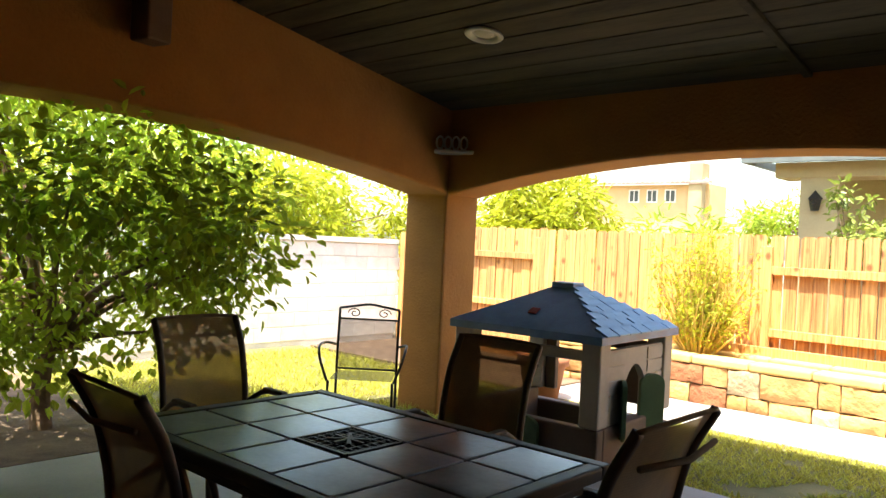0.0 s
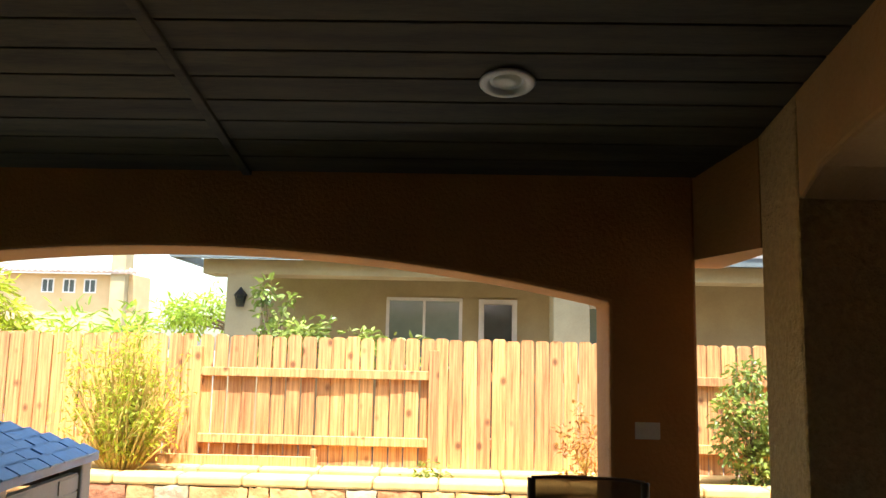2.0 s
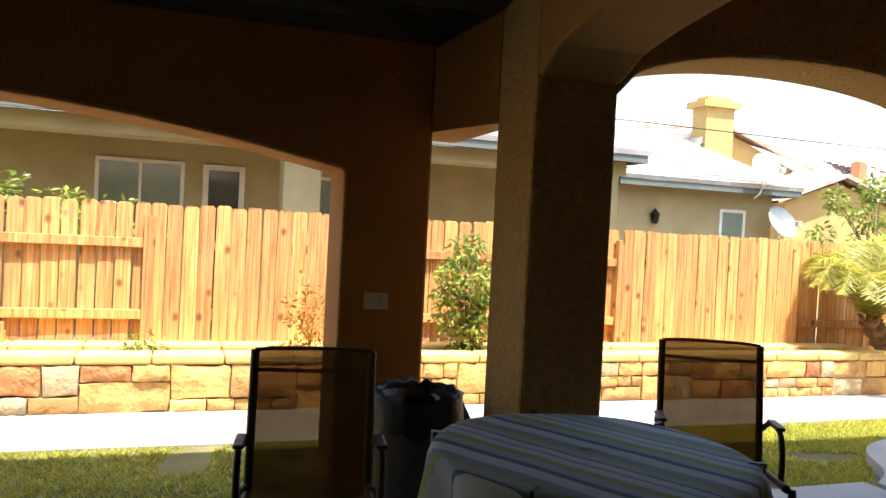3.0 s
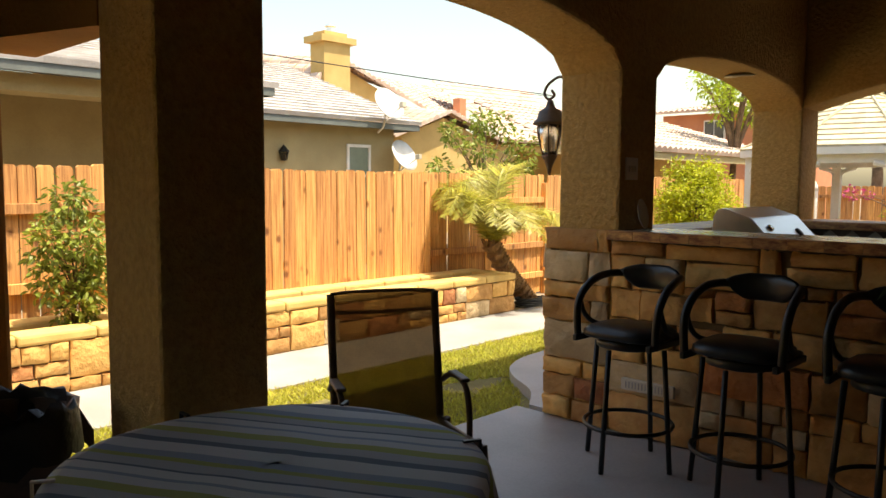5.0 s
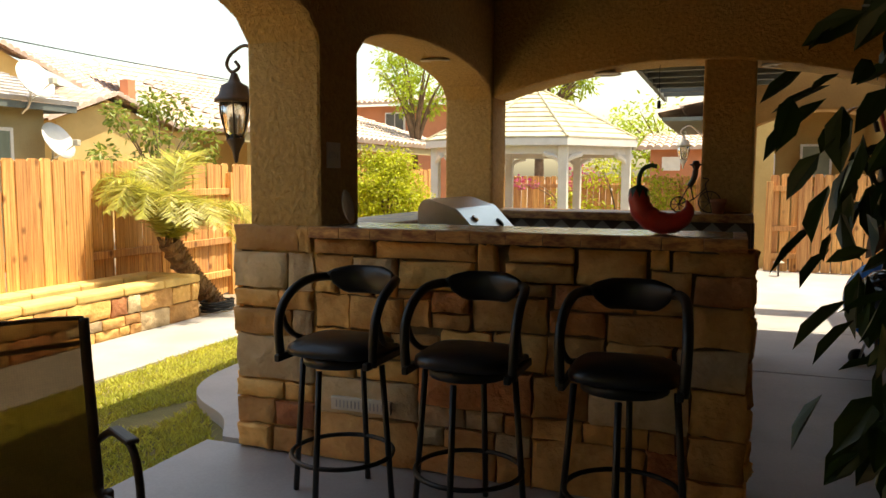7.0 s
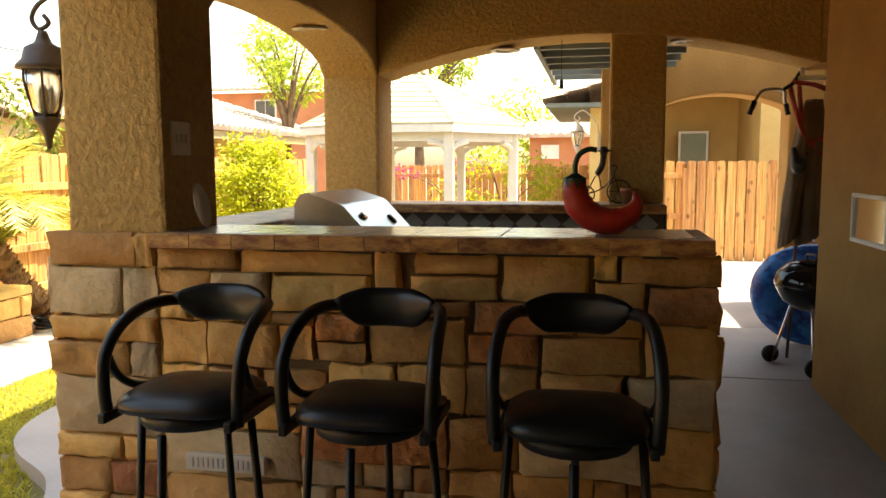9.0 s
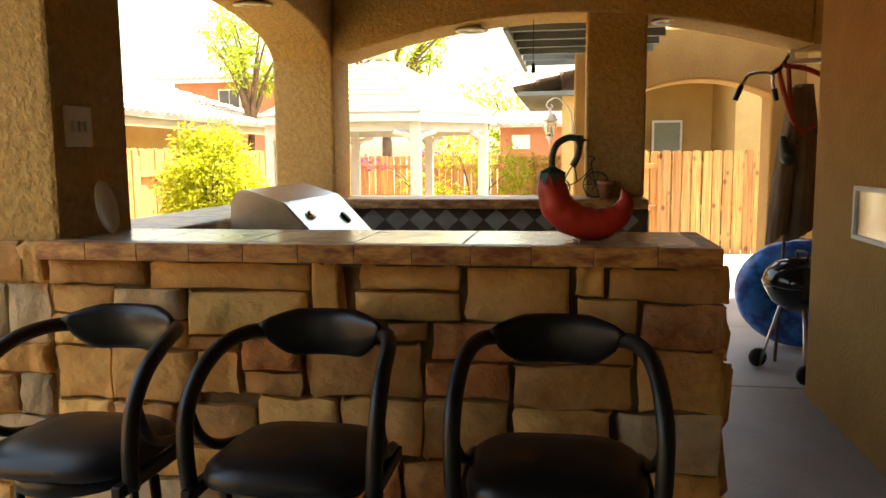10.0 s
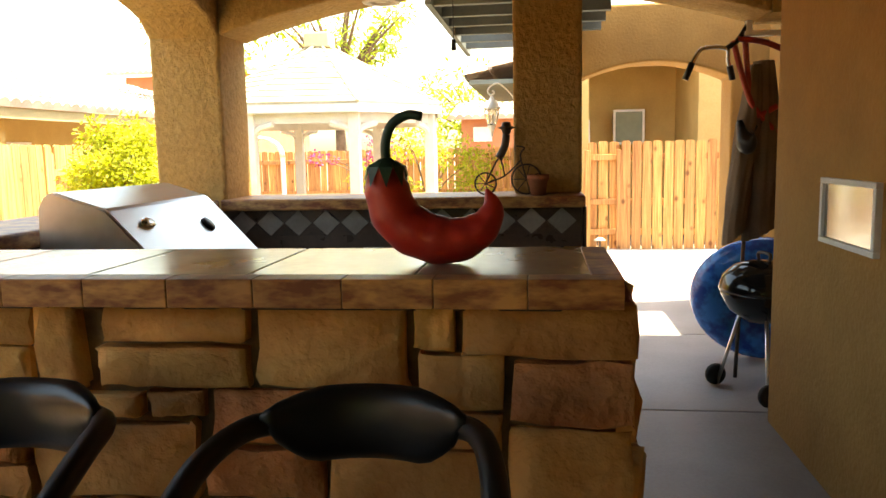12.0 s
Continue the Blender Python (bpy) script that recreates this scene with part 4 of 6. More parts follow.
def bar_stool(x, y, turn, label):
    """Swivel stool; its back is at -y."""
    t = thing("bar_stool", x, y, 0, turn, label, "stool", "bar stools")
    bm = bmesh.new()
    rings = []
    for sc, z in ((0.0, 0.592), (0.9, 0.597), (0.985, 0.603), (1.0, 0.618), (0.985, 0.632), (0.85, 0.65), (0.5, 0.66), (0.0, 0.662)):
        ring = []
        for q in range(36):
            a = 2 * math.pi * q / 36
            e = (abs(math.cos(a)) ** 4 + abs(math.sin(a)) ** 4) ** -0.25
            ring.append(bm.verts.new((0.19 * sc * e * math.cos(a), 0.178 * sc * e * math.sin(a), z + 0.02)))
        rings.append(ring)
    for a, b in zip(rings, rings[1:]):
        for q in range(36):
            bm.faces.new((a[q], a[(q + 1) % 36], b[(q + 1) % 36], b[q]))
    bmesh.ops.remove_doubles(bm, verts=bm.verts, dist=1e-5)
    part("seat", bm, VINYL, t, "padded black vinyl seat", smooth=True)
    part("seat_ring", lathe(bmesh.new(), [(0.10, 0.56), (0.155, 0.575), (0.155, 0.616), (0.10, 0.616)], 24), BLACK, t, smooth=True)
    for sx in (-1, 1):
        for sy in (-1, 1):
            part("leg", tube(bmesh.new(), [(0.09 * (sx + sy), 0.09 * (sx - sy) , 0.575), (0.112 * (sx + sy), 0.112 * (sx - sy), 0.004)], 0.0125, 8), BLACK, t, smooth=True)
    ring = [(0.207 * math.cos(k * math.pi / 16), 0.207 * math.sin(k * math.pi / 16), 0.2) for k in range(32)]
    part("foot_ring", tube(bmesh.new(), ring, 0.010, 8, closed=True), BLACK, t, "round steel footrest ring", smooth=True)
    part("swivel_plate", boxes((-0.11, 0.11, -0.11, 0.11, 0.585, 0.606), bevel=0.006), BLACK, t)
    for s in (-1, 1):
        pts = smooth_line([(s * 0.125, -0.205, 0.888), (s * 0.172, -0.15, 0.895), (s * 0.198, -0.05, 0.887), (s * 0.208, 0.05, 0.85), (s * 0.212, 0.115, 0.785), (s * 0.21, 0.135, 0.70), (s * 0.205, 0.13, 0.60)], 6)
        part("arm", tube(bmesh.new(), pts, 0.0185, 10), BLACK, t, smooth=True)
        part("arm_brace", tube(bmesh.new(), smooth_line([(s * 0.213, 0.11, 0.785), (s * 0.21, 0.07, 0.71), (s * 0.2, 0.0, 0.66), (s * 0.19, -0.12, 0.63)], 5), 0.0125, 8), BLACK, t, smooth=True)
        part("seat_bracket", boxes((s * 0.195 - 0.012, s * 0.195 + 0.012, -0.15, 0.175, 0.592, 0.622), bevel=0.005), BLACK, t)
    bm = bmesh.new()
    rows = []
    for u in range(17):
        v = -1 + u / 8
        edge = 1 - abs(v)
        hi = 0.915 + 0.027 * min(1, edge * 2.0) ** 0.6
        lo = 0.905 - 0.085 * min(1, edge * 2.3) ** 0.55
        thick = 0.012 + 0.016 * min(1, edge * 2.5)
        row = []
        for k in range(12):
            b = 2 * math.pi * k / 12
            c, d = math.cos(b), math.sin(b)
            row.append(bm.verts.new((0.155 * v, -0.235 + 0.07 * v * v + thick * math.copysign(abs(c) ** 0.7, c), (hi + lo) / 2 + (hi - lo) / 2 * math.copysign(abs(d) ** 0.7, d))))
        rows.append(row)
    for a, b in zip(rows, rows[1:]):
        for k in range(12):
            bm.faces.new((a[k], a[(k + 1) % 12], b[(k + 1) % 12], b[k]))
    bm.faces.new(rows[0])
    bm.faces.new(list(reversed(rows[-1])))
    bmesh.ops.recalc_face_normals(bm, faces=bm.faces)
    part("backrest", bm, VINYL, t, "curved padded black backrest", smooth=True)
    return t


bar_stool(4.03, 2.945, 89, "black metal bar stool with round vinyl seat")
bar_stool(4.03, 2.40, 90, "black metal bar stool with round vinyl seat")
bar_stool(4.03, 1.82, 91, "black metal bar stool at the dark end of the bar")

# on the bar: pepper, plate, switch plates
pep = thing("pepper_sculpture", 4.53, 1.755, 1.092, -90, "large painted red chilli pepper ornament with green stem", "ornament")
line = smooth_line([(-0.135, 0, 0.265), (-0.135, 0, 0.20), (-0.105, 0, 0.115), (-0.03, 0, 0.062), (0.06, 0, 0.05), (0.135, 0, 0.085), (0.165, 0, 0.14), (0.15, 0, 0.195)], 6)
prof = [0.045, 0.062, 0.07, 0.072, 0.069, 0.06, 0.046, 0.03, 0.004]
rad = []
for i in range(len(line)):
    s = i / (len(line) - 1) * (len(prof) - 1)
    k = min(int(s), len(prof) - 2)
    rad.append((prof[k] + (prof[k + 1] - prof[k]) * (s - k)) * (1 + 0.03 * math.sin(i * 1.3)))
bm = tube(bmesh.new(), line, 0.05, 18, radii=rad)
low = min(v.co.z for v in bm.verts)
bmesh.ops.translate(bm, verts=bm.verts, vec=(0, 0, -low))
bm.transform(Matrix.Scale(0.655, 4))
part("fruit", bm, RED, pep, smooth=True)
bm = tube(bmesh.new(), smooth_line([(-0.135, 0, 0.27 - low), (-0.135, 0, 0.33 - low), (-0.115, 0, 0.38 - low), (-0.07, 0, 0.405 - low), (-0.03, 0, 0.40 - low)], 5), 0.014, 10)
bm.transform(Matrix.Scale(0.655, 4))
part("stem", bm, GREEN_PAINT, pep, "curved dark green stem", smooth=True)
bm = bmesh.new()
for k in range(9):
    a = k * 2 * math.pi / 9
    c, s = math.cos(a), math.sin(a)
    def cap(r, da, z):
        return bm.verts.new((-0.135 + r * math.cos(a + da), r * math.sin(a + da), z - low))
    bm.faces.new((cap(0.012, 0, 0.288), cap(0.058, -0.35, 0.262), cap(0.070, 0, 0.205), cap(0.058, 0.35, 0.262)))
    bm.faces.new((cap(0.012, 0, 0.288), cap(0.058, 0.35, 0.262), cap(0.056, 0.36, 0.255), cap(0.012, 0.69, 0.288)))
bm.transform(Matrix.Scale(0.655, 4))
part("calyx", bm, GREEN_PAINT, pep, "jagged green calyx")
t = thing("plate", 4.56, 3.2, 1.094, 0, "small oval ceramic plate leaning on the pillar", "plate")
bm = lathe(bmesh.new(), [(0.0, 0.0), (0.05, 0.002), (0.066, 0.012), (0.064, 0.016), (0.045, 0.008), (0.0, 0.006)], 24)
bm.transform(Matrix.Translation((0, 0, 0.082)) @ Matrix.Rotation(radians(78), 4, "X") @ Matrix.Diagonal((0.8, 1.25, 1, 1)))
part("dish", bm, OFFWHITE, t, smooth=True)


def wall_plate(x, y, z, turn, w, h, label):
    t = thing("switch_plate", x, y, z, turn, label, "switch plate", "switch plates")
    part("cover", boxes((-w, w, -0.008, 0.004, -h, h), bevel=0.003), OFFWHITE, t)
    for k in (-0.5, 0, 0.5):
        part("switch", boxes((k * w - 0.008, k * w + 0.008, -0.016, -0.004, -0.016, 0.016), bevel=0.002), OFFWHITE, t)


wall_plate(4.53, 3.25, 1.42, 0, 0.062, 0.06, "ivory triple switch plate on the bar pillar")
wall_plate(1.46, 4.1, 0.99, 0, 0.06, 0.04, "ivory switch plate on the stucco pillar")

# ---- outdoor kitchen ----
kit = thing("kitchen_counter", 0, 0, 0, 0, "outdoor kitchen counter with dark tiled splashback", "counter")
part("base", boxes((4.95, 7.1, 2.66, 3.3, 0, 0.76), (6.5, 7.1, 1.46, 2.66, 0, 0.76)), STUCCO, kit)
part("worktop", boxes((4.9, 7.1, 2.62, 3.3, 0.76, 0.80), (6.46, 7.1, 1.44, 2.62, 0.76, 0.80), bevel=0.006), TOP_TILE, kit)
part("ledge", boxes((6.99, 7.47, 1.34, 3.24, 1.008, 1.068), (4.82, 6.985, 3.24, 3.66, 1.008, 1.068), bevel=0.01), EDGE_TILE, kit, "mottled brown tile ledge")
part("splash_backing", boxes((7.092, 7.128, 1.355, 3.25, 0.80, 1.006), (4.82, 7.09, 3.262, 3.298, 0.80, 1.006)), DARK_TILE, kit)
part("splash_end", boxes((7.09, 7.44, 1.33, 1.350, 0, 1.006)), DARK_TILE, kit)
for i in range(12):
    s = 0.08
    bm = bmesh.new()
    vs = [bm.verts.new((7.082, 1.455 + i * 0.155 + dy, 0.935 + dz)) for dy, dz in ((-s * 0.92, 0), (0, -s * 0.84), (s * 0.92, 0), (0, s * 0.84))]
    vb = [bm.verts.new((7.094, v.co.y, v.co.z)) for v in vs]
    bm.faces.new(vs)
    for k in range(4):
        bm.faces.new((vs[k], vb[k], vb[(k + 1) % 4], vs[(k + 1) % 4]))
    bmesh.ops.recalc_face_normals(bm, faces=bm.faces)
    part("diamond_tile", bm, DIAMOND, kit)
    for sgn in (-1, 1):
        bm = bmesh.new()
        vs = [bm.verts.new((7.085, 1.455 + (i + 0.5) * 0.155 + dy, 0.935 + sgn * dz)) for dy, dz in ((-s * 0.88, 0.068), (s * 0.88, 0.068), (0, 0.006))]
        vb = [bm.verts.new((7.094, v.co.y, v.co.z)) for v in vs]
        bm.faces.new(vs)
        for k in range(3):
            bm.faces.new((vs[k], vb[k], vb[(k + 1) % 3], vs[(k + 1) % 3]))
        bmesh.ops.recalc_face_normals(bm, faces=bm.faces)
        part("triangle_tile", bm, DARK_TILE, kit)

g = thing("gas_grill", 5.815, 2.93, 0.80, 0, "built-in stainless steel gas grill with closed hood", "grill")
prof = [(-0.215, 0.06), (-0.215, 0.085), (0.015, 0.33), (0.03, 0.34), (0.2, 0.395), (0.235, 0.385), (0.26, 0.34), (0.27, 0.06)]
bm = prism(bmesh.new(), prof, "x", -0.385, 0.385)
bmesh.ops.bevel(bm, geom=[e for e in bm.edges if e.calc_face_angle(0) > 0.5], offset=0.008, segments=2, affect="EDGES")
part("hood", bm, STEEL, g, "brushed steel hood")
part("fire_box", boxes((-0.4, 0.4, -0.225, 0.285, 0.0, 0.06), bevel=0.006), STEEL, g)
part("handle", tube(bmesh.new(), [(-0.31, -0.26, 0.085), (0.31, -0.26, 0.085)], 0.012, 10), CHROME, g, smooth=True)
for s in (-0.29, 0.29):
    part("handle_post", boxes((s - 0.01, s + 0.01, -0.26, -0.2, 0.076, 0.094)), CHROME, g)
for i, (cx, mat, up) in enumerate(((-0.235, CHROME, 0.275), (0.16, BLACK, 0.235))):
    bm = lathe(bmesh.new(), [(0.0, 0.0), (0.032, 0.0), (0.03, 0.01), (0.0, 0.013)], 20)
    bm.transform(Matrix.Translation((cx, -0.215 + (up - 0.085) * 0.939, up)) @ Matrix.Rotation(radians(46.8), 4, "X") @ Matrix.Diagonal((1.3 if i == 0 else 1, 0.7 if i == 0 else 1, 1, 1)))
    part("badge" if i == 0 else "thermometer", bm, mat, g, smooth=True)
t = thing("sink", 6.48, 2.9, 0.80, 0, "small steel bar sink with gooseneck tap", "sink")
part("rim", boxes((-0.2, 0.2, -0.2, -0.17, 0, 0.012), (-0.2, 0.2, 0.17, 0.2, 0, 0.012), (-0.2, -0.17, -0.17, 0.17, 0, 0.012), (0.17, 0.2, -0.17, 0.17, 0, 0.012), bevel=0.003), STEEL, t)
part("basin", boxes((-0.17, 0.17, -0.17, 0.17, 0.0, 0.004)), DARK_TILE, t)
part("tap", tube(bmesh.new(), smooth_line([(-0.1, 0.15, 0.01), (-0.1, 0.15, 0.13), (-0.07, 0.1, 0.17), (-0.02, 0.04, 0.13)], 5), 0.013, 8), CHROME, t, smooth=True)
part("lever", tube(bmesh.new(), [(-0.1, 0.15, 0.13), (-0.01, 0.17, 0.19)], 0.008, 8), CHROME, t, smooth=True)
t = thing("side_burner", 6.75, 2.2, 0.80, 0, "flat covered side burner set in the counter", "burner")
part("lid", boxes((-0.18, 0.18, -0.26, 0.26, 0.0, 0.022), bevel=0.006), STEEL, t)
part("knob", lathe(bmesh.new(), [(0.006, 0.022), (0.006, 0.034), (0.016, 0.036), (0.016, 0.046), (0.0, 0.05)], 12), CHROME, t, smooth=True)

t = thing("bicycle_figurine", 7.1, 1.745, 1.068, 90, "wire bicycle planter with a small figure on it", "ornament")
for cx, r in ((-0.11, 0.075), (0.10, 0.055)):
    ring = [(cx + r * math.cos(k * math.pi / 14), 0, r + 0.006 + r * math.sin(k * math.pi / 14)) for k in range(28)]
    bm = tube(bmesh.new(), ring, 0.005, 6, closed=True)
    for k in range(7):
        a = k * math.pi * 2 / 7
        tube(bm, [(cx, 0, r + 0.006), (cx + r * math.cos(a), 0, r + 0.006 + r * math.sin(a))], 0.0025, 5)
    part("wheel", bm, BROWN_METAL, t, smooth=True)
bm = bmesh.new()
for pts in ([(-0.11, 0, 0.08), (-0.08, 0, 0.2), (-0.1, 0, 0.24), (-0.06, 0, 0.25)], [(-0.085, 0, 0.18), (0.0, 0, 0.1), (0.1, 0, 0.06)], [(0.0, 0, 0.1), (0.03, 0, 0.19), (0.1, 0, 0.06)]):
    tube(bm, smooth_line(pts, 4), 0.005, 6)
part("bicycle_frame", bm, BROWN_METAL, t, smooth=True)
bm = bmesh.new()
tube(bm, smooth_line([(0.03, 0, 0.19), (0.0, 0, 0.25), (-0.01, 0, 0.31)], 4), 0.02, 8)
lathe(bm, [(0.0, 0.30), (0.02, 0.315), (0.026, 0.335), (0.05, 0.345), (0.025, 0.352), (0.022, 0.37), (0.0, 0.375)], 12, (-0.01, 0, 0))
part("figure", bm, BROWN_METAL, t, "small weathered figure in a brimmed hat", smooth=True)
t = thing("flower_pot", 7.06, 1.575, 1.068, 0, "small terracotta pot on the counter ledge", "pot")
part("body", lathe(bmesh.new(), [(0.0, 0.0), (0.036, 0.0), (0.05, 0.08), (0.056, 0.08), (0.056, 0.105), (0.048, 0.105), (0.04, 0.03), (0.0, 0.03)], 20), TERRACOTTA, t, smooth=True)


# ---- lanterns ----
def lantern(x, y, z, turn, s, metal, label, back):
    """Scroll-arm lantern; the arm comes from -x."""
    t = thing("wall_lantern", x, y, z, turn, label, "lantern", "wall lanterns")
    bm = tube(bmesh.new(), smooth_line([(-back, 0, 0.1 * s), (-back * 0.95, 0, 0.4 * s), (-0.12 * s, 0, 0.62 * s), (0, 0, 0.60 * s), (0.055 * s, 0, 0.53 * s), (0.02 * s, 0, 0.475 * s), (-0.035 * s, 0, 0.50 * s), (-0.01 * s, 0, 0.54 * s)], 6), 0.011 * s, 8)
    part("scroll_arm", bm, metal, t, smooth=True)
    part("wall_mount", boxes((-back - 0.02, -back + 0.01, -0.05 * s, 0.05 * s, 0.0, 0.25 * s), bevel=0.006), metal, t)
    part("hood", lathe(bmesh.new(), [(0.0, 0.47 * s), (0.02 * s, 0.465 * s), (0.028 * s, 0.44 * s), (0.04 * s, 0.41 * s), (0.085 * s, 0.385 * s), (0.1 * s, 0.33 * s), (0.125 * s, 0.305 * s), (0.13 * s, 0.285 * s), (0.1 * s, 0.28 * s), (0.0, 0.29 * s)], 24), metal, t, smooth=True)
    part("glass", lathe(bmesh.new(), [(0.095 * s, 0.283 * s), (0.09 * s, 0.2 * s), (0.07 * s, 0.1 * s), (0.05 * s, 0.06 * s), (0.048 * s, 0.062 * s), (0.067 * s, 0.1 * s), (0.087 * s, 0.2 * s), (0.092 * s, 0.283 * s)], 20), FROST, t, "rippled pale glass", smooth=True)
    for k in range(6):
        a = k * math.pi / 3
        part("bar", tube(bmesh.new(), smooth_line([(0.1 * s * math.cos(a), 0.1 * s * math.sin(a), 0.285 * s), (0.095 * s * math.cos(a), 0.095 * s * math.sin(a), 0.2 * s), (0.055 * s * math.cos(a), 0.055 * s * math.sin(a), 0.055 * s)], 4), 0.006 * s, 6), metal, t, smooth=True)
    part("finial", lathe(bmesh.new(), [(0.0, -0.1 * s), (0.012 * s, -0.09 * s), (0.02 * s, -0.04 * s), (0.035 * s, 0.0), (0.06 * s, 0.045 * s), (0.056 * s, 0.06 * s), (0.0, 0.06 * s)], 18), metal, t, smooth=True)
    for k in range(3):
        a = k * 2.1
        part("candle", lathe(bmesh.new(), [(0.0, 0.06 * s), (0.012 * s, 0.06 * s), (0.012 * s, 0.15 * s), (0.016 * s, 0.17 * s), (0.0, 0.22 * s)], 10, (0.03 * s * math.cos(a), 0.03 * s * math.sin(a), 0)), OFFWHITE, t, smooth=True)
    return t


lantern(4.60, 3.84, 1.465, 90, 0.79, BROWN_METAL, "bronze scroll-arm outdoor lantern on the stucco pillar", 0.22)
lantern(9.65, 1.97, 1.47, 90, 0.6, WHITE, "pale weathered scroll-arm lantern on the patio post", 0.2)

# ---- side passage: window, kettle grill, swim ring, hung things ----
t = thing("window", 5.915, 0.5, 1.055, 0, "small white-framed pass-through window in the stucco wall", "window", kind="structure")
part("window_frame", boxes((-0.245, 0.245, -0.01, 0.022, -0.12, -0.1), (-0.245, 0.245, -0.01, 0.022, 0.1, 0.12), (-0.245, -0.222, -0.01, 0.022, -0.1, 0.1), (0.222, 0.245, -0.01, 0.022, -0.1, 0.1), bevel=0.003), WHITE, t)
part("pane", boxes((-0.222, 0.222, 0.004, 0.010, -0.1, 0.1)), material("mirrorlike_pane", (0.5, 0.46, 0.4), (0.45, 0.41, 0.35), 0.04, 2, 10, 0, metal=0.9), t)
k = thing("kettle_grill", 7.22, 0.42, 0, 20, "black round kettle barbecue on wheeled legs", "barbecue")
part("bowl", lathe(bmesh.new(), [(0.0, 0.42), (0.1, 0.435), (0.19, 0.50), (0.235, 0.59), (0.24, 0.62), (0.23, 0.62), (0.0, 0.61)], 32), ENAMEL, k, smooth=True)
part("lid", lathe(bmesh.new(), [(0.245, 0.612), (0.247, 0.63), (0.225, 0.70), (0.16, 0.76), (0.07, 0.785), (0.0, 0.79)], 32), ENAMEL, k, "glossy black lid", smooth=True)
part("lid_handle", tube(bmesh.new(), smooth_line([(-0.05, 0, 0.785), (-0.05, 0, 0.825), (0.05, 0, 0.825), (0.05, 0, 0.785)], 4), 0.01, 8), BLACK, k, smooth=True)
part("side_handle", boxes((-0.30, -0.24, -0.07, 0.07, 0.575, 0.595), bevel=0.006), STEEL, k)
for a in (0.6, 2.7, 4.7):
    part("leg", tube(bmesh.new(), [(0.13 * math.cos(a), 0.13 * math.sin(a), 0.46), (0.26 * math.cos(a), 0.26 * math.sin(a), 0.01)], 0.011, 8), STEEL, k, smooth=True)
for a in (2.7, 0.6):
    bm = lathe(bmesh.new(), [(0.0, -0.018), (0.03, -0.02), (0.06, -0.018), (0.066, 0), (0.06, 0.018), (0.03, 0.02), (0.0, 0.018)], 20)
    bm.transform(Matrix.Translation((0.27 * math.cos(a), 0.27 * math.sin(a), 0.066)) @ Matrix.Rotation(radians(90), 4, "Y"))
    part("wheel", bm, RUBBER, k, "black plastic wheel", smooth=True)
k.scale = (0.9, 0.9, 0.9)
ring = thing("swim_ring", 7.84, 0.24, 0.0, 0, "large blue inflatable swim ring with darker marks", "swim ring")
bm = bmesh.new()
pts = [(0.26 * math.cos(a * math.pi / 24), 0, 0.26 * math.sin(a * math.pi / 24)) for a in range(48)]
tube(bm, pts, 0.135, 16, closed=True)
bm.transform(Matrix.Translation((0, 0, 0.385)) @ Matrix.Rotation(radians(76), 4, "Z") @ Matrix.Rotation(radians(-12), 4, "X") @ Matrix.Diagonal((1.08, 0.75, 0.98, 1)))
part("inflated_tube", bm, VINYL_BLUE, ring, smooth=True)
part("valve", lathe(bmesh.new(), [(0, 0), (0.012, 0), (0.012, 0.02), (0, 0.022)], 10, (0.03, 0, 0.77)), WHITE, ring)

hang = thing("hung_bicycle", 7.4, 0.41, 0, 0, "small red bicycle hung on the passage wall", "bicycle")
part("wall_hook", boxes((-0.03, 0.03, -0.6, 0.1, 1.86, 1.885), (-0.02, 0.02, 0.06, 0.09, 1.86, 1.94), bevel=0.004), WHITE, hang)
part("handlebar", tube(bmesh.new(), smooth_line([(-0.05, 0.40, 1.65), (-0.05, 0.36, 1.74), (-0.04, 0.31, 1.80), (-0.02, 0.19, 1.80), (0.02, 0.17, 1.74), (0.04, 0.14, 1.65)], 6), 0.011, 8), CHROME, hang, smooth=True)
for p, q in (((-0.05, 0.40, 1.645), (-0.05, 0.365, 1.73)), ((0.04, 0.14, 1.645), (0.025, 0.16, 1.715))):
    part("grip", tube(bmesh.new(), [p, q], 0.017, 8), BLACK, hang, smooth=True)
part("stem", tube(bmesh.new(), smooth_line([(-0.02, 0.19, 1.80), (0.0, 0.13, 1.84), (0.0, 0.08, 1.92)], 4), 0.014, 8), BLACK, hang, smooth=True)
for pts in ([(0.0, 0.15, 1.84), (0.0, 0.10, 1.66), (0.0, 0.04, 1.50), (0.0, -0.08, 1.36)], [(0.01, 0.09, 1.86), (0.02, 0.07, 1.68), (0.02, 0.045, 1.54), (0.0, 0.0, 1.43)], [(0.0, 0.13, 1.85), (0.0, 0.0, 1.83), (0.0, -0.12, 1.78)], [(0.0, 0.02, 1.44), (0.0, -0.08, 1.5)]):
    part("frame_tube", tube(bmesh.new(), smooth_line(pts, 5), 0.016, 8), RED_TUBE, hang, smooth=True)
part("saddle_post", tube(bmesh.new(), [(0.0, 0.0, 1.42), (-0.02, 0.06, 1.35)], 0.01, 8), BLACK, hang, smooth=True)
part("saddle", tube(bmesh.new(), smooth_line([(-0.03, 0.03, 1.31), (-0.03, 0.075, 1.315), (-0.03, 0.10, 1.36), (-0.03, 0.115, 1.43)], 4), 0.05, 12, radii=[0.028, 0.05, 0.06, 0.064, 0.062, 0.056, 0.048, 0.04, 0.033, 0.027, 0.023, 0.02, 0.014]), VINYL, hang, "black padded saddle", smooth=True)
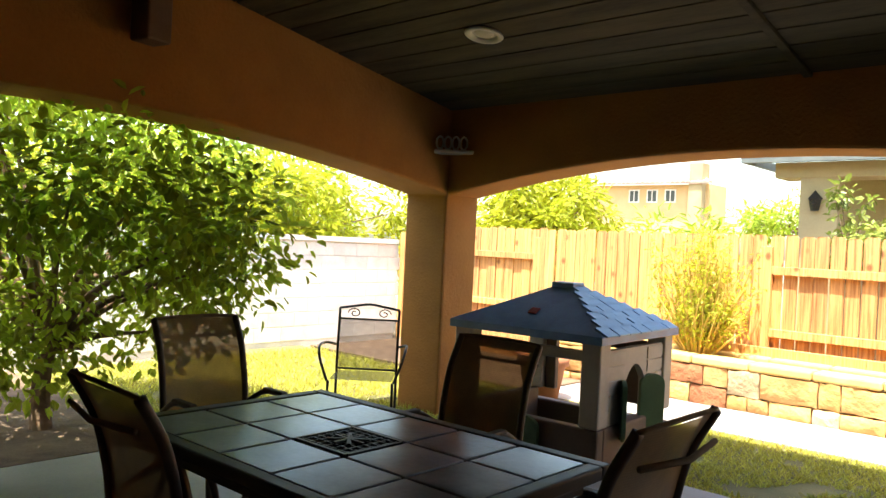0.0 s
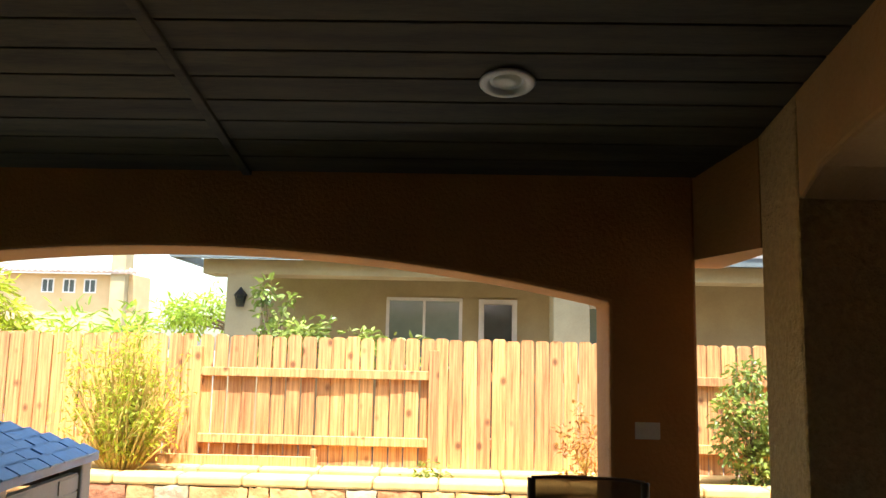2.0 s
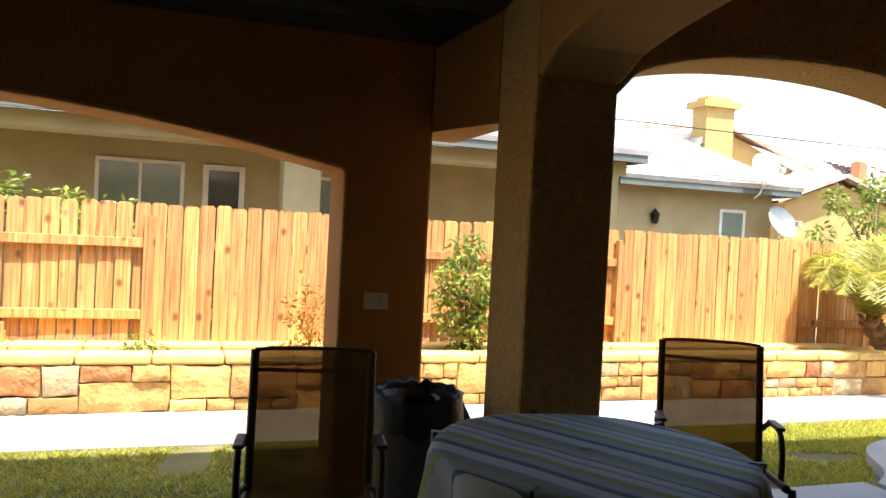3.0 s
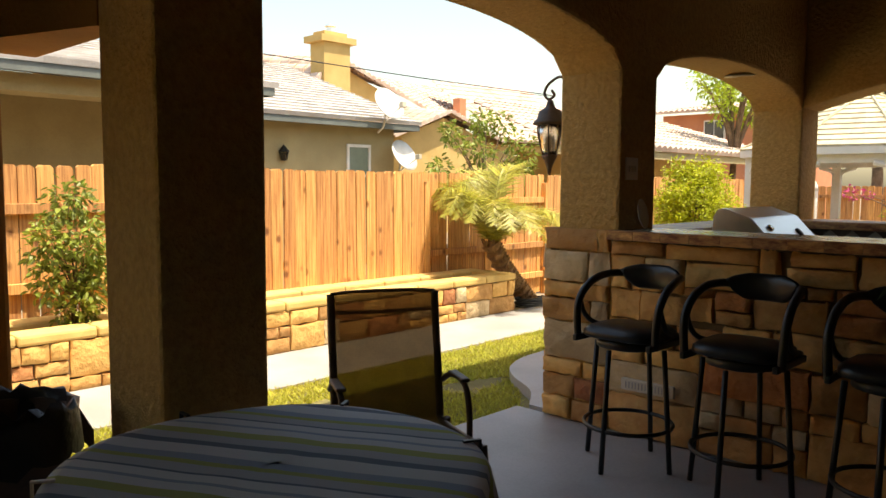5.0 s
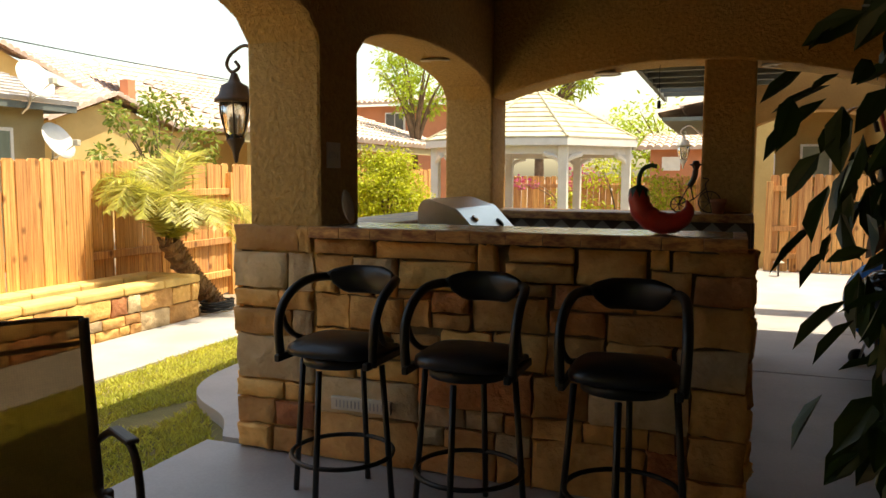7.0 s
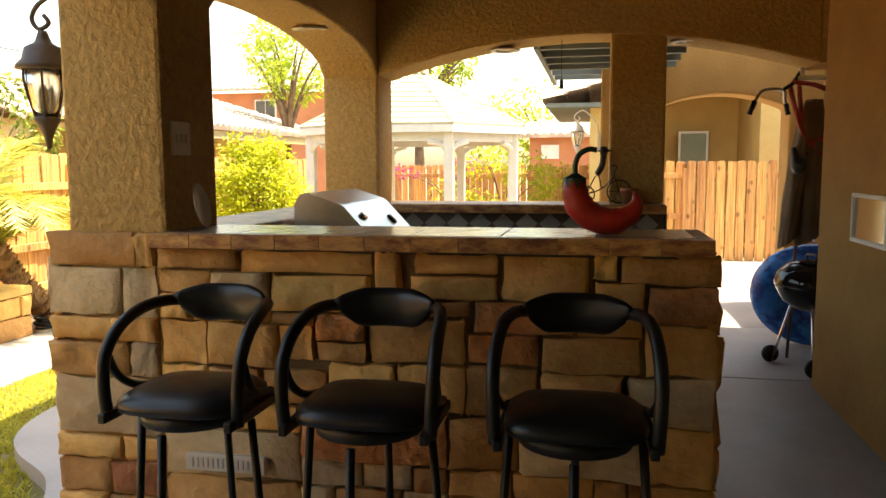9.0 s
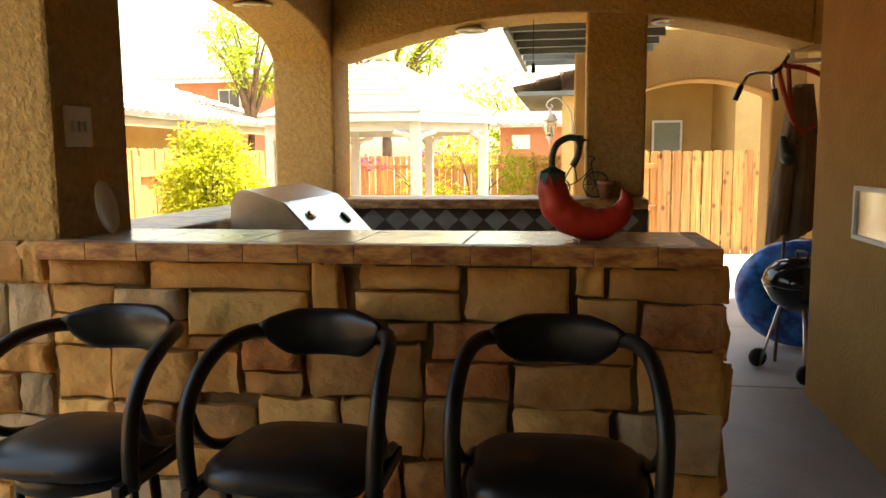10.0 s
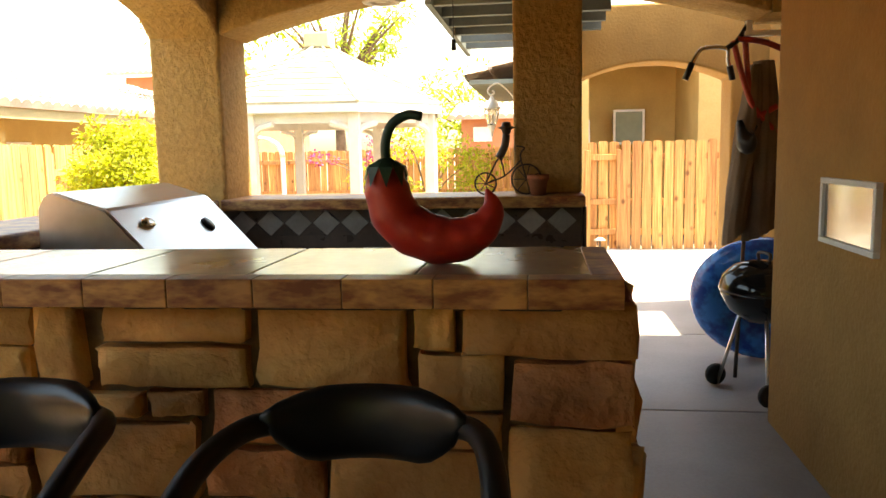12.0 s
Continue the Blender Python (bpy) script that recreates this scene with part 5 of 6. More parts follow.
rim = [(0.05, -0.16 + 0.2 * math.cos(q * math.pi / 16), 1.24 + 0.2 * math.sin(q * math.pi / 16)) for q in range(32)]
wheel = part("wheel", tube(bmesh.new(), rim, 0.012, 8, closed=True), CHROME, hang, "chrome rim with black tyre", smooth=True)
part("tyre", tube(bmesh.new(), [(x, -0.16 + (y + 0.16) * 1.1, 1.24 + (z - 1.24) * 1.1) for x, y, z in rim], 0.018, 8, closed=True), RUBBER, wheel, smooth=True)
jk = thing("hung_jacket", 7.46, 0.4, 0, 0, "brown canvas jacket hanging from the wall hook", "jacket")
for name, line, widths in (("sleeve", [(0.0, 0.03, 1.72), (0.0, 0.05, 1.4), (0.0, 0.09, 1.1), (0.0, 0.12, 0.80)], (0.035, 0.065, 0.06, 0.055)),
                           ("body", [(0.03, -0.02, 1.74), (0.03, -0.02, 1.35), (0.03, -0.02, 1.05), (0.03, -0.02, 0.82)], (0.05, 0.09, 0.085, 0.08))):
    bm = bmesh.new()
    rows = []
    path = smooth_line(line, 5)
    for i, p in enumerate(path):
        f = i / (len(path) - 1) * 3
        k0 = min(int(f), 2)
        wd = widths[k0] + (widths[k0 + 1] - widths[k0]) * (f - k0)
        rows.append([bm.verts.new((p.x + wd * 1.3 * math.cos(a * math.pi / 14) * (1 + 0.12 * math.sin(a * 2.3 + i * 0.3)), p.y + wd * math.sin(a * math.pi / 14) * (1 + 0.14 * math.sin(a * 1.9 + i * 0.45)),
                                   p.z - (0.045 * math.sin(a * math.pi / 14) if i == len(path) - 1 else 0))) for a in range(28)])
    for a, b in zip(rows, rows[1:]):
        for q in range(28):
            bm.faces.new((a[q], a[(q + 1) % 28], b[(q + 1) % 28], b[q]))
    part(name, bm, JACKET, jk, smooth=True)
t = thing("tool_handle", 7.5, 0.46, 0, 0, "slim dark tool handle leaning behind the jacket", "tool")
part("pole", tube(bmesh.new(), [(0.0, 0.02, 0.0), (0.0, -0.02, 1.2)], 0.011, 8), BROWN_METAL, t, smooth=True)
t = thing("path_light", 12.56, 0.86, -0.03, 0, "low pale mushroom path light by the lawn", "path light")
part("stake", tube(bmesh.new(), [(0, 0, 0), (0, 0, 0.22)], 0.012, 8), BROWN_METAL, t, smooth=True)
part("cap", lathe(bmesh.new(), [(0.0, 0.25), (0.03, 0.245), (0.075, 0.215), (0.07, 0.21), (0.0, 0.215)], 16), OFFWHITE, t, smooth=True)

# ---- playhouse ----
ph = thing("playhouse", -1.86, 3.88, 0, 3, "toy plastic cottage with tan walls and blue roof", "playhouse")
E, PK = 0.79, 1.02
hx, hy = 0.52, 0.51
bm = bmesh.new()
base = [bm.verts.new(p) for p in ((-hx, -hy, E), (hx, -hy, E), (hx, hy, E), (-hx, hy, E))]
low = [bm.verts.new((p.co.x, p.co.y, E - 0.045)) for p in base]
peak = [bm.verts.new((-0.06, -0.05, PK)), bm.verts.new((0.06, -0.05, PK)), bm.verts.new((0.06, 0.05, PK)), bm.verts.new((-0.06, 0.05, PK))]
for i in range(4):
    j = (i + 1) % 4
    bm.faces.new((base[i], base[j], peak[j], peak[i]))
    bm.faces.new((low[i], low[j], base[j], base[i]))
bm.faces.new(peak)
bm.faces.new(list(reversed(low)))
bmesh.ops.recalc_face_normals(bm, faces=bm.faces)
roof = part("roof", bm, BLUE_ROOF, ph, "moulded slate-blue plastic roof")
rp = random.Random(3)
for i in range(7):
    u = (i + 0.5) / 7
    n = max(2, int(8 * (1 - u)))
    for j in range(n):
        v = (j + 0.5) / n - 0.5
        wy = (hy - 0.05) * (1 - u) + 0.05
        cx, cz = hx - (hx - 0.06) * u, E + (PK - E) * u
        bm = box(bmesh.new(), -0.045, 0.045, -wy / n * 0.92, wy / n * 0.92, 0, 0.012)
        bm.transform(Matrix.Translation((cx + 0.004, v * 2 * wy + rp.uniform(-0.01, 0.01), cz - 0.002)) @ Matrix.Rotation(math.atan2(PK - E, hx - 0.06), 4, "Y"))
        part("shingle", bm, BLUE_ROOF, roof)
part("roof_cap", boxes((-0.08, 0.08, -0.07, 0.07, PK - 0.01, PK + 0.025), bevel=0.008), BLUE_ROOF, ph)
bm = box(bmesh.new(), -0.028, 0.028, -0.006, 0.006, -0.03, 0.03, bevel=0.004)
bm.transform(Matrix.Translation((-0.02, -0.345, 0.878)) @ Matrix.Rotation(radians(-63), 4, "X"))
part("emblem", bm, RED_TUBE, ph, "small red and white emblem")
for sx in (-1, 1):
    for sy in (-1, 1):
        part("corner_post", boxes((sx * 0.44 - 0.06, sx * 0.44 + 0.06, sy * 0.42 - 0.06, sy * 0.42 + 0.06, 0.28, E - 0.03), bevel=0.012), TAN_PLASTIC, ph)
for lower in ((-0.5, 0.5, -0.48, -0.40, 0, 0.28), (-0.5, 0.5, 0.40, 0.48, 0, 0.2), (-0.5, -0.42, -0.4, 0.4, 0, 0.28), (0.42, 0.5, -0.4, 0.4, 0, 0.28)):
    part("plinth", boxes(lower, bevel=0.012), BROWN_PLASTIC, ph, "brown moulded lower wall")
part("front_header", boxes((-0.4, 0.38, -0.46, -0.42, 0.64, 0.70), bevel=0.008), TAN_PLASTIC, ph)
part("back_wall", boxes((-0.38, -0.3, 0.40, 0.45, 0.28, 0.69), (0.22, 0.38, 0.40, 0.45, 0.28, 0.69), (-0.3, 0.22, 0.40, 0.45, 0.62, 0.69), bevel=0.008), BROWN_PLASTIC, ph)
bm = prism(bmesh.new(), arch_outline(-0.36, 0.36, 0.28, 0.70, [(-0.13, 0.13, 0.281, 0.5, 0.1, "segment")]), "x", 0.44, 0.48)
side = part("side_wall", bm, TAN_PLASTIC, ph, "tan wall with moulded lap siding")
for i in range(5):
    for s0 in (-0.36, 0.15):
        part("siding", boxes((0.478, 0.486, s0, s0 + 0.21, 0.30 + i * 0.08, 0.368 + i * 0.08)), TAN_PLASTIC, side)
for s in (-1, 1):
    pts = [(-0.08, 0.2), (0.08, 0.2)] + [(0.08 * math.cos(a * math.pi / 10), 0.47 + 0.06 * math.sin(a * math.pi / 10)) for a in range(11)]
    bm = prism(bmesh.new(), pts, "x", 0, 0.025)
    bm.transform(Matrix.Translation((0.5, s * 0.2 - 0.02, 0)) @ Matrix.Rotation(radians(-s * 35), 4, "Z"))
    part("shutter", bm, GREEN_PLASTIC, ph, "dark green swinging half door")
pts = [(-0.15, 0.02), (0.15, 0.02)] + [(0.15 * math.cos(a * math.pi / 10), 0.24 + 0.07 * math.sin(a * math.pi / 10)) for a in range(11)]
bm = prism(bmesh.new(), pts, "y", -0.53, -0.50)
part("gate", bm, GREEN_PLASTIC, ph, "green moulded half gate")
t = thing("terracotta_pot", -3.0, 5.3, -0.05, 0, "large terracotta planter pot on the path", "pot")
part("body", lathe(bmesh.new(), [(0.0, 0), (0.14, 0), (0.2, 0.3), (0.225, 0.3), (0.23, 0.38), (0.2, 0.38), (0.18, 0.28), (0, 0.28)], 28), TERRACOTTA, t, smooth=True)
part("soil", lathe(bmesh.new(), [(0, 0.3), (0.185, 0.3), (0.18, 0.29), (0, 0.28)], 20), SOIL, t)

# wrought-iron chair
ic = thing("iron_chair", -3.1, 3.32, -0.055, 222, "black wrought-iron garden chair with scrolled mesh back", "chair")
for s in (-1, 1):
    part("back_post", tube(bmesh.new(), smooth_line([(s * 0.22, -0.2, 0.0), (s * 0.22, -0.2, 0.45), (s * 0.22, -0.26, 0.88)], 4), 0.010, 8), BLACK, ic, smooth=True)
    part("leg", tube(bmesh.new(), [(s * 0.22, 0.2, 0.4), (s * 0.23, 0.24, 0.0)], 0.010, 8), BLACK, ic, smooth=True)
    part("armrest", tube(bmesh.new(), smooth_line([(s * 0.23, -0.23, 0.60), (s * 0.29, -0.1, 0.63), (s * 0.30, 0.12, 0.63), (s * 0.28, 0.2, 0.55), (s * 0.23, 0.2, 0.4)], 5), 0.010, 8), BLACK, ic, smooth=True)
    sc = [(s * (0.11 + 0.05 * math.cos(a * 0.5) * (1 - a / 22)), -0.26, 0.845 + 0.04 * math.sin(a * 0.5) * (1 - a / 22)) for a in range(18)]
    part("scroll", tube(bmesh.new(), sc, 0.005, 6), BLACK, ic, smooth=True)
part("top_rail", tube(bmesh.new(), smooth_line([(-0.22, -0.26, 0.88), (-0.1, -0.265, 0.9), (0, -0.265, 0.915), (0.1, -0.265, 0.9), (0.22, -0.26, 0.88)], 5), 0.010, 8), BLACK, ic, smooth=True)
part("cross_rail", tube(bmesh.new(), [(-0.22, -0.25, 0.80), (0.22, -0.25, 0.80)], 0.008, 8), BLACK, ic, smooth=True)
part("cross_rail", tube(bmesh.new(), [(-0.22, -0.21, 0.42), (0.22, -0.21, 0.42)], 0.008, 8), BLACK, ic, smooth=True)
bm = bmesh.new()
vs = [bm.verts.new(p) for p in ((-0.215, -0.212, 0.42), (0.215, -0.212, 0.42), (0.215, -0.25, 0.80), (-0.215, -0.25, 0.80))]
bm.faces.new(vs)
vs = [bm.verts.new(p) for p in ((-0.215, -0.2, 0.41), (0.215, -0.2, 0.41), (0.215, 0.2, 0.41), (-0.215, 0.2, 0.41))]
bm.faces.new(vs)
part("mesh_panel", bm, WIRE_MESH, ic, "expanded metal mesh")
ic.scale = (0.96, 0.96, 0.92)

# corner shelf and speaker under the beams
t = thing("speaker", -2.98, 1.66, 2.2, -78, "small dark box loudspeaker hung from the ceiling", "speaker")
part("cabinet", boxes((-0.075, 0.075, -0.08, 0.06, 0.0, 0.25), bevel=0.012), BROWN_PLASTIC, t)
part("bracket", boxes((-0.02, 0.02, -0.15, -0.081, 0.08, 0.17)), OFFWHITE, t)
t = thing("corner_bracket", -3.02, 4.02, 1.91, 45, "pale metal corner bracket with scroll cutouts", "bracket")
part("shelf", boxes((-0.1, 0.12, -0.07, 0.05, 0.0, 0.018), bevel=0.004), OFFWHITE, t)
for i in range(4):
    rg = [(-0.07 + i * 0.045 + 0.02 * math.cos(q * math.pi / 6), -0.02, 0.06 + 0.036 * math.sin(q * math.pi / 6)) for q in range(12)]
    part("scroll", tube(bmesh.new(), rg, 0.007, 6, closed=True), OFFWHITE, t, smooth=True)
t.scale = (1.3, 1.3, 1.3)

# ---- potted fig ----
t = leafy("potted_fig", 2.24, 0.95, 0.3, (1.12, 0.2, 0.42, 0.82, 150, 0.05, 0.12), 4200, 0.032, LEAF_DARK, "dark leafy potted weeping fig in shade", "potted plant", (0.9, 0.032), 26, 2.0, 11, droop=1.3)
part("pot", lathe(bmesh.new(), [(0.0, -0.3), (0.14, -0.3), (0.19, 0.0), (0.2, 0.0), (0.2, 0.03), (0.17, 0.03), (0.16, -0.02), (0, -0.02)], 24), BROWN_METAL, t, smooth=True)


# ---- planter ----
pl = thing("planter", 0, 0, -0.05, 0, "long raised stone planter with pale cap stones", "planter")
X0, X1, YF, YB = -3.6, 7.40, 6.33, 6.92
part("core", boxes((X0, X1, YF, YF + 0.16, 0, 0.345), (X0, X1, YB - 0.12, YB, 0, 0.345), (X0, X0 + 0.15, YF, YB, 0, 0.345), (X1 - 0.16, X1, YF, YB, 0, 0.345)), MORTAR, pl)
part("soil", boxes((X0 + 0.15, X1 - 0.16, YF + 0.16, YB - 0.12, 0, 0.33)), SOIL, pl)
n = 22
w = (X1 - X0 + 0.06) / n
me = None
for row, yy in ((0, YF - 0.035), (1, YB - 0.15)):
    for i in range(n):
        if me is None:
            bm = box(bmesh.new(), -w / 2 + 0.003, w / 2 - 0.003, 0, 0.22, 0, 0.075, bevel=0.02)
            ob = part("cap_stone", bm, CAP, pl)
            me = ob.data
        else:
            ob = new("cap_stone", me)
            ob.parent = pl
        ob.location = Vector((X0 - 0.03 + (i + 0.5) * w, yy, 0.345)) * K
part("cap_stone", boxes((X1 - 0.19, X1 + 0.03, YF + 0.186, YB - 0.152, 0.345, 0.42), bevel=0.02), CAP, pl)
stone_face(pl, (X0, YF, 0.0), 0, X1 - X0, 0.345, 0.27, 0.03, 0.012, 31)
stone_face(pl, (X1, YF, 0.0), 90, YB - YF, 0.345, 0.23, 0.03, 0.012, 32)


# ---- wooden fence ----
def picket_mesh(w, h, seed):
    r = random.Random(seed)
    c = 0.022
    bm = bmesh.new()
    pts = [(-w / 2, 0), (w / 2, 0), (w / 2, h - c), (w / 2 - c, h), (-w / 2 + c, h), (-w / 2, h - c)]
    prism(bm, pts, "y", -0.009, 0.009)
    for v in bm.verts:
        v.co.x += 0.005 * r.uniform(-1, 1)
        v.co.y += 0.003 * r.uniform(-1, 1)
    bm.transform(Matrix.Scale(K, 4))
    bm.normal_update()
    m = bpy.data.meshes.new("picket")
    bm.to_mesh(m)
    bm.free()
    m.materials.append(CEDAR)
    return m


PICKETS = [picket_mesh(0.117, 1.52, s) for s in range(5)]
PICKETS_SHORT = [picket_mesh(0.114, 1.40, s) for s in range(4)]


def fence_panel(x, y, turn, length, rails_near, label, meshes, z=-0.06, h=1.52):
    """A panel along the turned x axis; rails on the side of -y if rails_near."""
    t = thing("fence", x, y, z, turn, label, "fence", "fence panels")
    r = random.Random(int(x * 37 + y * 11))
    n = max(2, round(length / 0.127))
    for i in range(n):
        ob = new("picket", meshes[r.randrange(len(meshes))])
        ob.parent = t
        ob.location = Vector(((i + 0.5) * length / n, (0.035 if rails_near else -0.035) + r.uniform(-0.004, 0.004), r.uniform(-0.008, 0.012))) * K
        ob.rotation_euler = (radians(r.uniform(-0.5, 0.5)), radians(r.uniform(-0.35, 0.35)), radians(r.uniform(-1.5, 1.5)))
    for zz in (0.24, 0.63, 1.2):
        part("rail", boxes((0.02, length - 0.02, -0.022, 0.022, zz - 0.035, zz + 0.04), bevel=0.004), CEDAR, t)
    part("post", boxes((-0.045, 0.045, -0.045, 0.022, -0.05, h - 0.1), bevel=0.004), CEDAR, t)
    return t


x, near = -6.5, True
for length in (2.18, 2.56, 2.08, 2.1, 2.2, 2.12, 2.2, 2.2, 2.2, 2.2):
    fence_panel(x, 7.03, 0, length, near, "weathered cedar fence panel, rails facing the garden" if near else "weathered cedar fence panel, boards facing the garden", PICKETS)
    x, near = x + length, not near
for i in range(3):
    fence_panel(17.0, 7.0 - i * 2.25, -90, 2.25, True, "orange cedar fence panel behind the gazebo", PICKETS_SHORT, -0.06, 1.4)
fence_panel(13.25, 0.98, -90, 0.42, True, "short cedar fence panel beside the gate", PICKETS_SHORT, -0.03, 1.4)
fence_panel(13.2, 0.56, -90, 1.45, False, "closed cedar side gate of upright boards", PICKETS_SHORT, -0.03, 1.4)
t = thing("boards", -1.2, 6.9, 0.36, 0, "weathered loose boards lying along the planter", "boards")
part("plank", boxes((-0.95, 0.55, -0.02, 0.02, 0.0, 0.09), bevel=0.004), CEDAR, t)
part("stake", boxes((0.5, 0.545, -0.05, -0.02, -0.05, 0.16), bevel=0.004), CEDAR, t)

# ---- block wall ----
bw = tagged(part("wall_block", boxes((-6.75, -6.62, -4, 7.0, -0.1, 1.2), (-6.79, -6.58, -4, 7.0, 1.2, 1.26)), BLOCK), "white painted concrete block garden wall", "wall", kind="structure")
me = None
for r in range(7):
    for i in range(26):
        y0 = -2.6 + i * 0.37 + (0.185 if r % 2 else 0)
        if y0 > 6.9:
            continue
        if me is None:
            ob = part("block", box(bmesh.new(), -0.02, 0.012, 0.001, 0.369, 0.004, 0.166, bevel=0.003), BLOCK, bw)
            me = ob.data
        else:
            ob = new("block", me)
            ob.parent = bw
        ob.location = Vector((-6.62, y0, -0.0 + r * 0.17)) * K

# ---- garden plants ----
leafy("citrus_tree", -4.3, 1.7, -0.05, (1.36, 1.25, 1.32, 0.92, 150, 0.22, 0.42), 14000, 0.048, LEAF_CITRUS, "dense green citrus tree with yellowing leaves", "tree", (0.55, 0.06), 26, 1.6, 2)
leafy("hedge", -8.3, 4.8, 0, (1.3, 0.8, 4.2, 1.0, 110, 0.25, 0.5), 11000, 0.055, LEAF_YELLOW, "sunlit yellow-green hedge behind the block wall", "hedge", (0.5, 0.06), 20, 3.0, 3)
leafy("hedge", -10.5, 5.0, 0, (1.9, 1.5, 4.5, 1.3, 90, 0.35, 0.7), 8000, 0.07, LEAF_CITRUS, "tall green shrubs behind the block wall", "hedge", (1.0, 0.09), 20, 2.5, 4)
leafy("oleander", -6.1, 9.4, 0, (1.4, 1.25, 0.8, 1.0, 80, 0.2, 0.42), 9000, 0.05, LEAF_YELLOW, "bright yellow-green oleander behind the fence", "bush", (0.7, 0.05), 20, 3.2, 5)
leafy("oleander", -4.3, 10.2, 0, (1.0, 1.0, 0.8, 0.75, 40, 0.2, 0.4), 3500, 0.045, LEAF_CITRUS, "grey-green oleander behind the fence", "bush", (0.5, 0.05), 14, 3.6, 6)
leafy("rose_bush", 2.88, 6.62, 0.25, (0.58, 0.21, 0.16, 0.44, 34, 0.08, 0.16), 1700, 0.034, LEAF_ROSE, "green rose bush growing in the planter", "bush", (0.3, 0.014), 14, 1.7, 7)
leafy("seedling", 0.3, 6.6, 0.25, (0.1, 0.18, 0.1, 0.08, 14, 0.04, 0.09), 240, 0.028, LEAF_ROSE, "low leafy green plant in the planter", "plant", (0.05, 0.006), 6, 1.7, 8)
leafy("dry_shrub", 1.55, 6.62, 0.25, (0.35, 0.2, 0.14, 0.36, 22, 0.06, 0.12), 500, 0.022, ORANGE_LEAF, "dry orange-leaved shrub in the planter", "bush", (0.15, 0.012), 18, 2.2, 9, STRAW)
leafy("golden_bush", 10.0, 5.48, -0.05, (0.97, 0.46, 0.46, 0.70, 90, 0.12, 0.24), 16000, 0.024, LEAF_YELLOW, "rounded bright yellow-green shrub", "bush", (0.4, 0.05), 16, 2.0, 10)
leafy("citrus_sapling", 10.4, 9.3, 0, (1.6, 1.35, 0.5, 0.85, 44, 0.10, 0.22), 2600, 0.05, LEAF_ROSE, "thin young trees behind the fence", "tree", (0.9, 0.04), 24, 1.8, 12)
leafy("vine", -1.5, 8.6, 0, (1.75, 0.22, 0.2, 0.55, 16, 0.08, 0.16), 420, 0.05, LEAF_ROSE, "climbing green vine above the fence", "vine", (1.0, 0.02), 12, 1.8, 13)
leafy("vine", -0.6, 8.4, 0, (1.45, 0.9, 0.3, 0.12, 16, 0.1, 0.2), 500, 0.05, LEAF_ROSE, "low leafy vine along the fence top", "vine", (1.0, 0.02), 12, 1.8, 14)
leafy("flowering_vine", 16.3, 4.6, 0, (1.3, 0.3, 1.2, 0.2, 10, 0.08, 0.16), 420, 0.04, PINK, "pink bougainvillea flowers on the fence", "vine", (0.8, 0.03), 14, 1.3, 15)
leafy("garden_shrub", 15.6, 3.4, 0, (0.9, 0.5, 1.2, 0.75, 40, 0.15, 0.3), 2600, 0.04, LEAF_YELLOW, "airy yellow-green shrub behind the gazebo", "bush", (0.4, 0.03), 20, 2.0, 16)
leafy("tree", 18.5, 5.6, 0, (3.9, 1.2, 1.5, 0.9, 30, 0.22, 0.45), 2300, 0.05, LEAF_CITRUS, "tall feathery green tree behind the gazebo", "tree", (2.2, 0.12), 22, 2.4, 17)
leafy("tree", 20, 9.25, 0, (4.0, 1.1, 1.0, 0.95, 34, 0.25, 0.45), 3600, 0.05, LEAF_CITRUS, "tall feathery green tree behind the roofs", "tree", (2.2, 0.1), 20, 2.4, 18)
leafy("tree", 26, 3.5, 0, (2.4, 2.0, 2.2, 1.0, 40, 0.4, 0.7), 2500, 0.08, LEAF_CITRUS, "distant green tree beyond the fence", "tree", (1.6, 0.12), 16, 2.0, 19)
leafy("palm_clump", -10, 38, 0, (3.0, 4.5, 2, 0.9, 60, 0.5, 0.9), 3500, 0.12, LEAF_CITRUS, "distant palms and trees", "tree", (2.0, 0.2), 16, 3.0, 20)

# yellow wand shrub
rw = random.Random(44)
t = thing("wand_shrub", -2.2, 6.62, 0.26, 0, "yellow twiggy shrub with slim upright stems", "bush")
bm = bmesh.new()
tips = []
for i in range(150):
    a, lean = rw.uniform(0, 6.28), rw.uniform(0.02, 0.55)
    h = rw.uniform(0.6, 1.32) - 0.5 * lean
    b0 = Vector((0.06 * math.cos(a), 0.05 * math.sin(a), 0))
    tip = Vector((lean * math.cos(a), 0.7 * lean * math.sin(a), h))
    mid = b0.lerp(tip, 0.5) + Vector((rw.uniform(-0.05, 0.05), rw.uniform(-0.05, 0.05), 0.06))
    pts = smooth_line([b0, mid, tip], 3)
    tube(bm, pts, 0.008, 4, radii=[0.012 - 0.008 * q / (len(pts) - 1) for q in range(len(pts))])
    tips += [(p.x, p.y, p.z, 0.05) for p in pts[2:]]
part("twig_mass", bm, STRAW, t)
v, f = leaf_cloud(rw, tips, 5200, 0.018, 2.6)
ob = new("leaves", raw_mesh("leaves", v, f, LEAF_YELLOW))
ob.parent = t

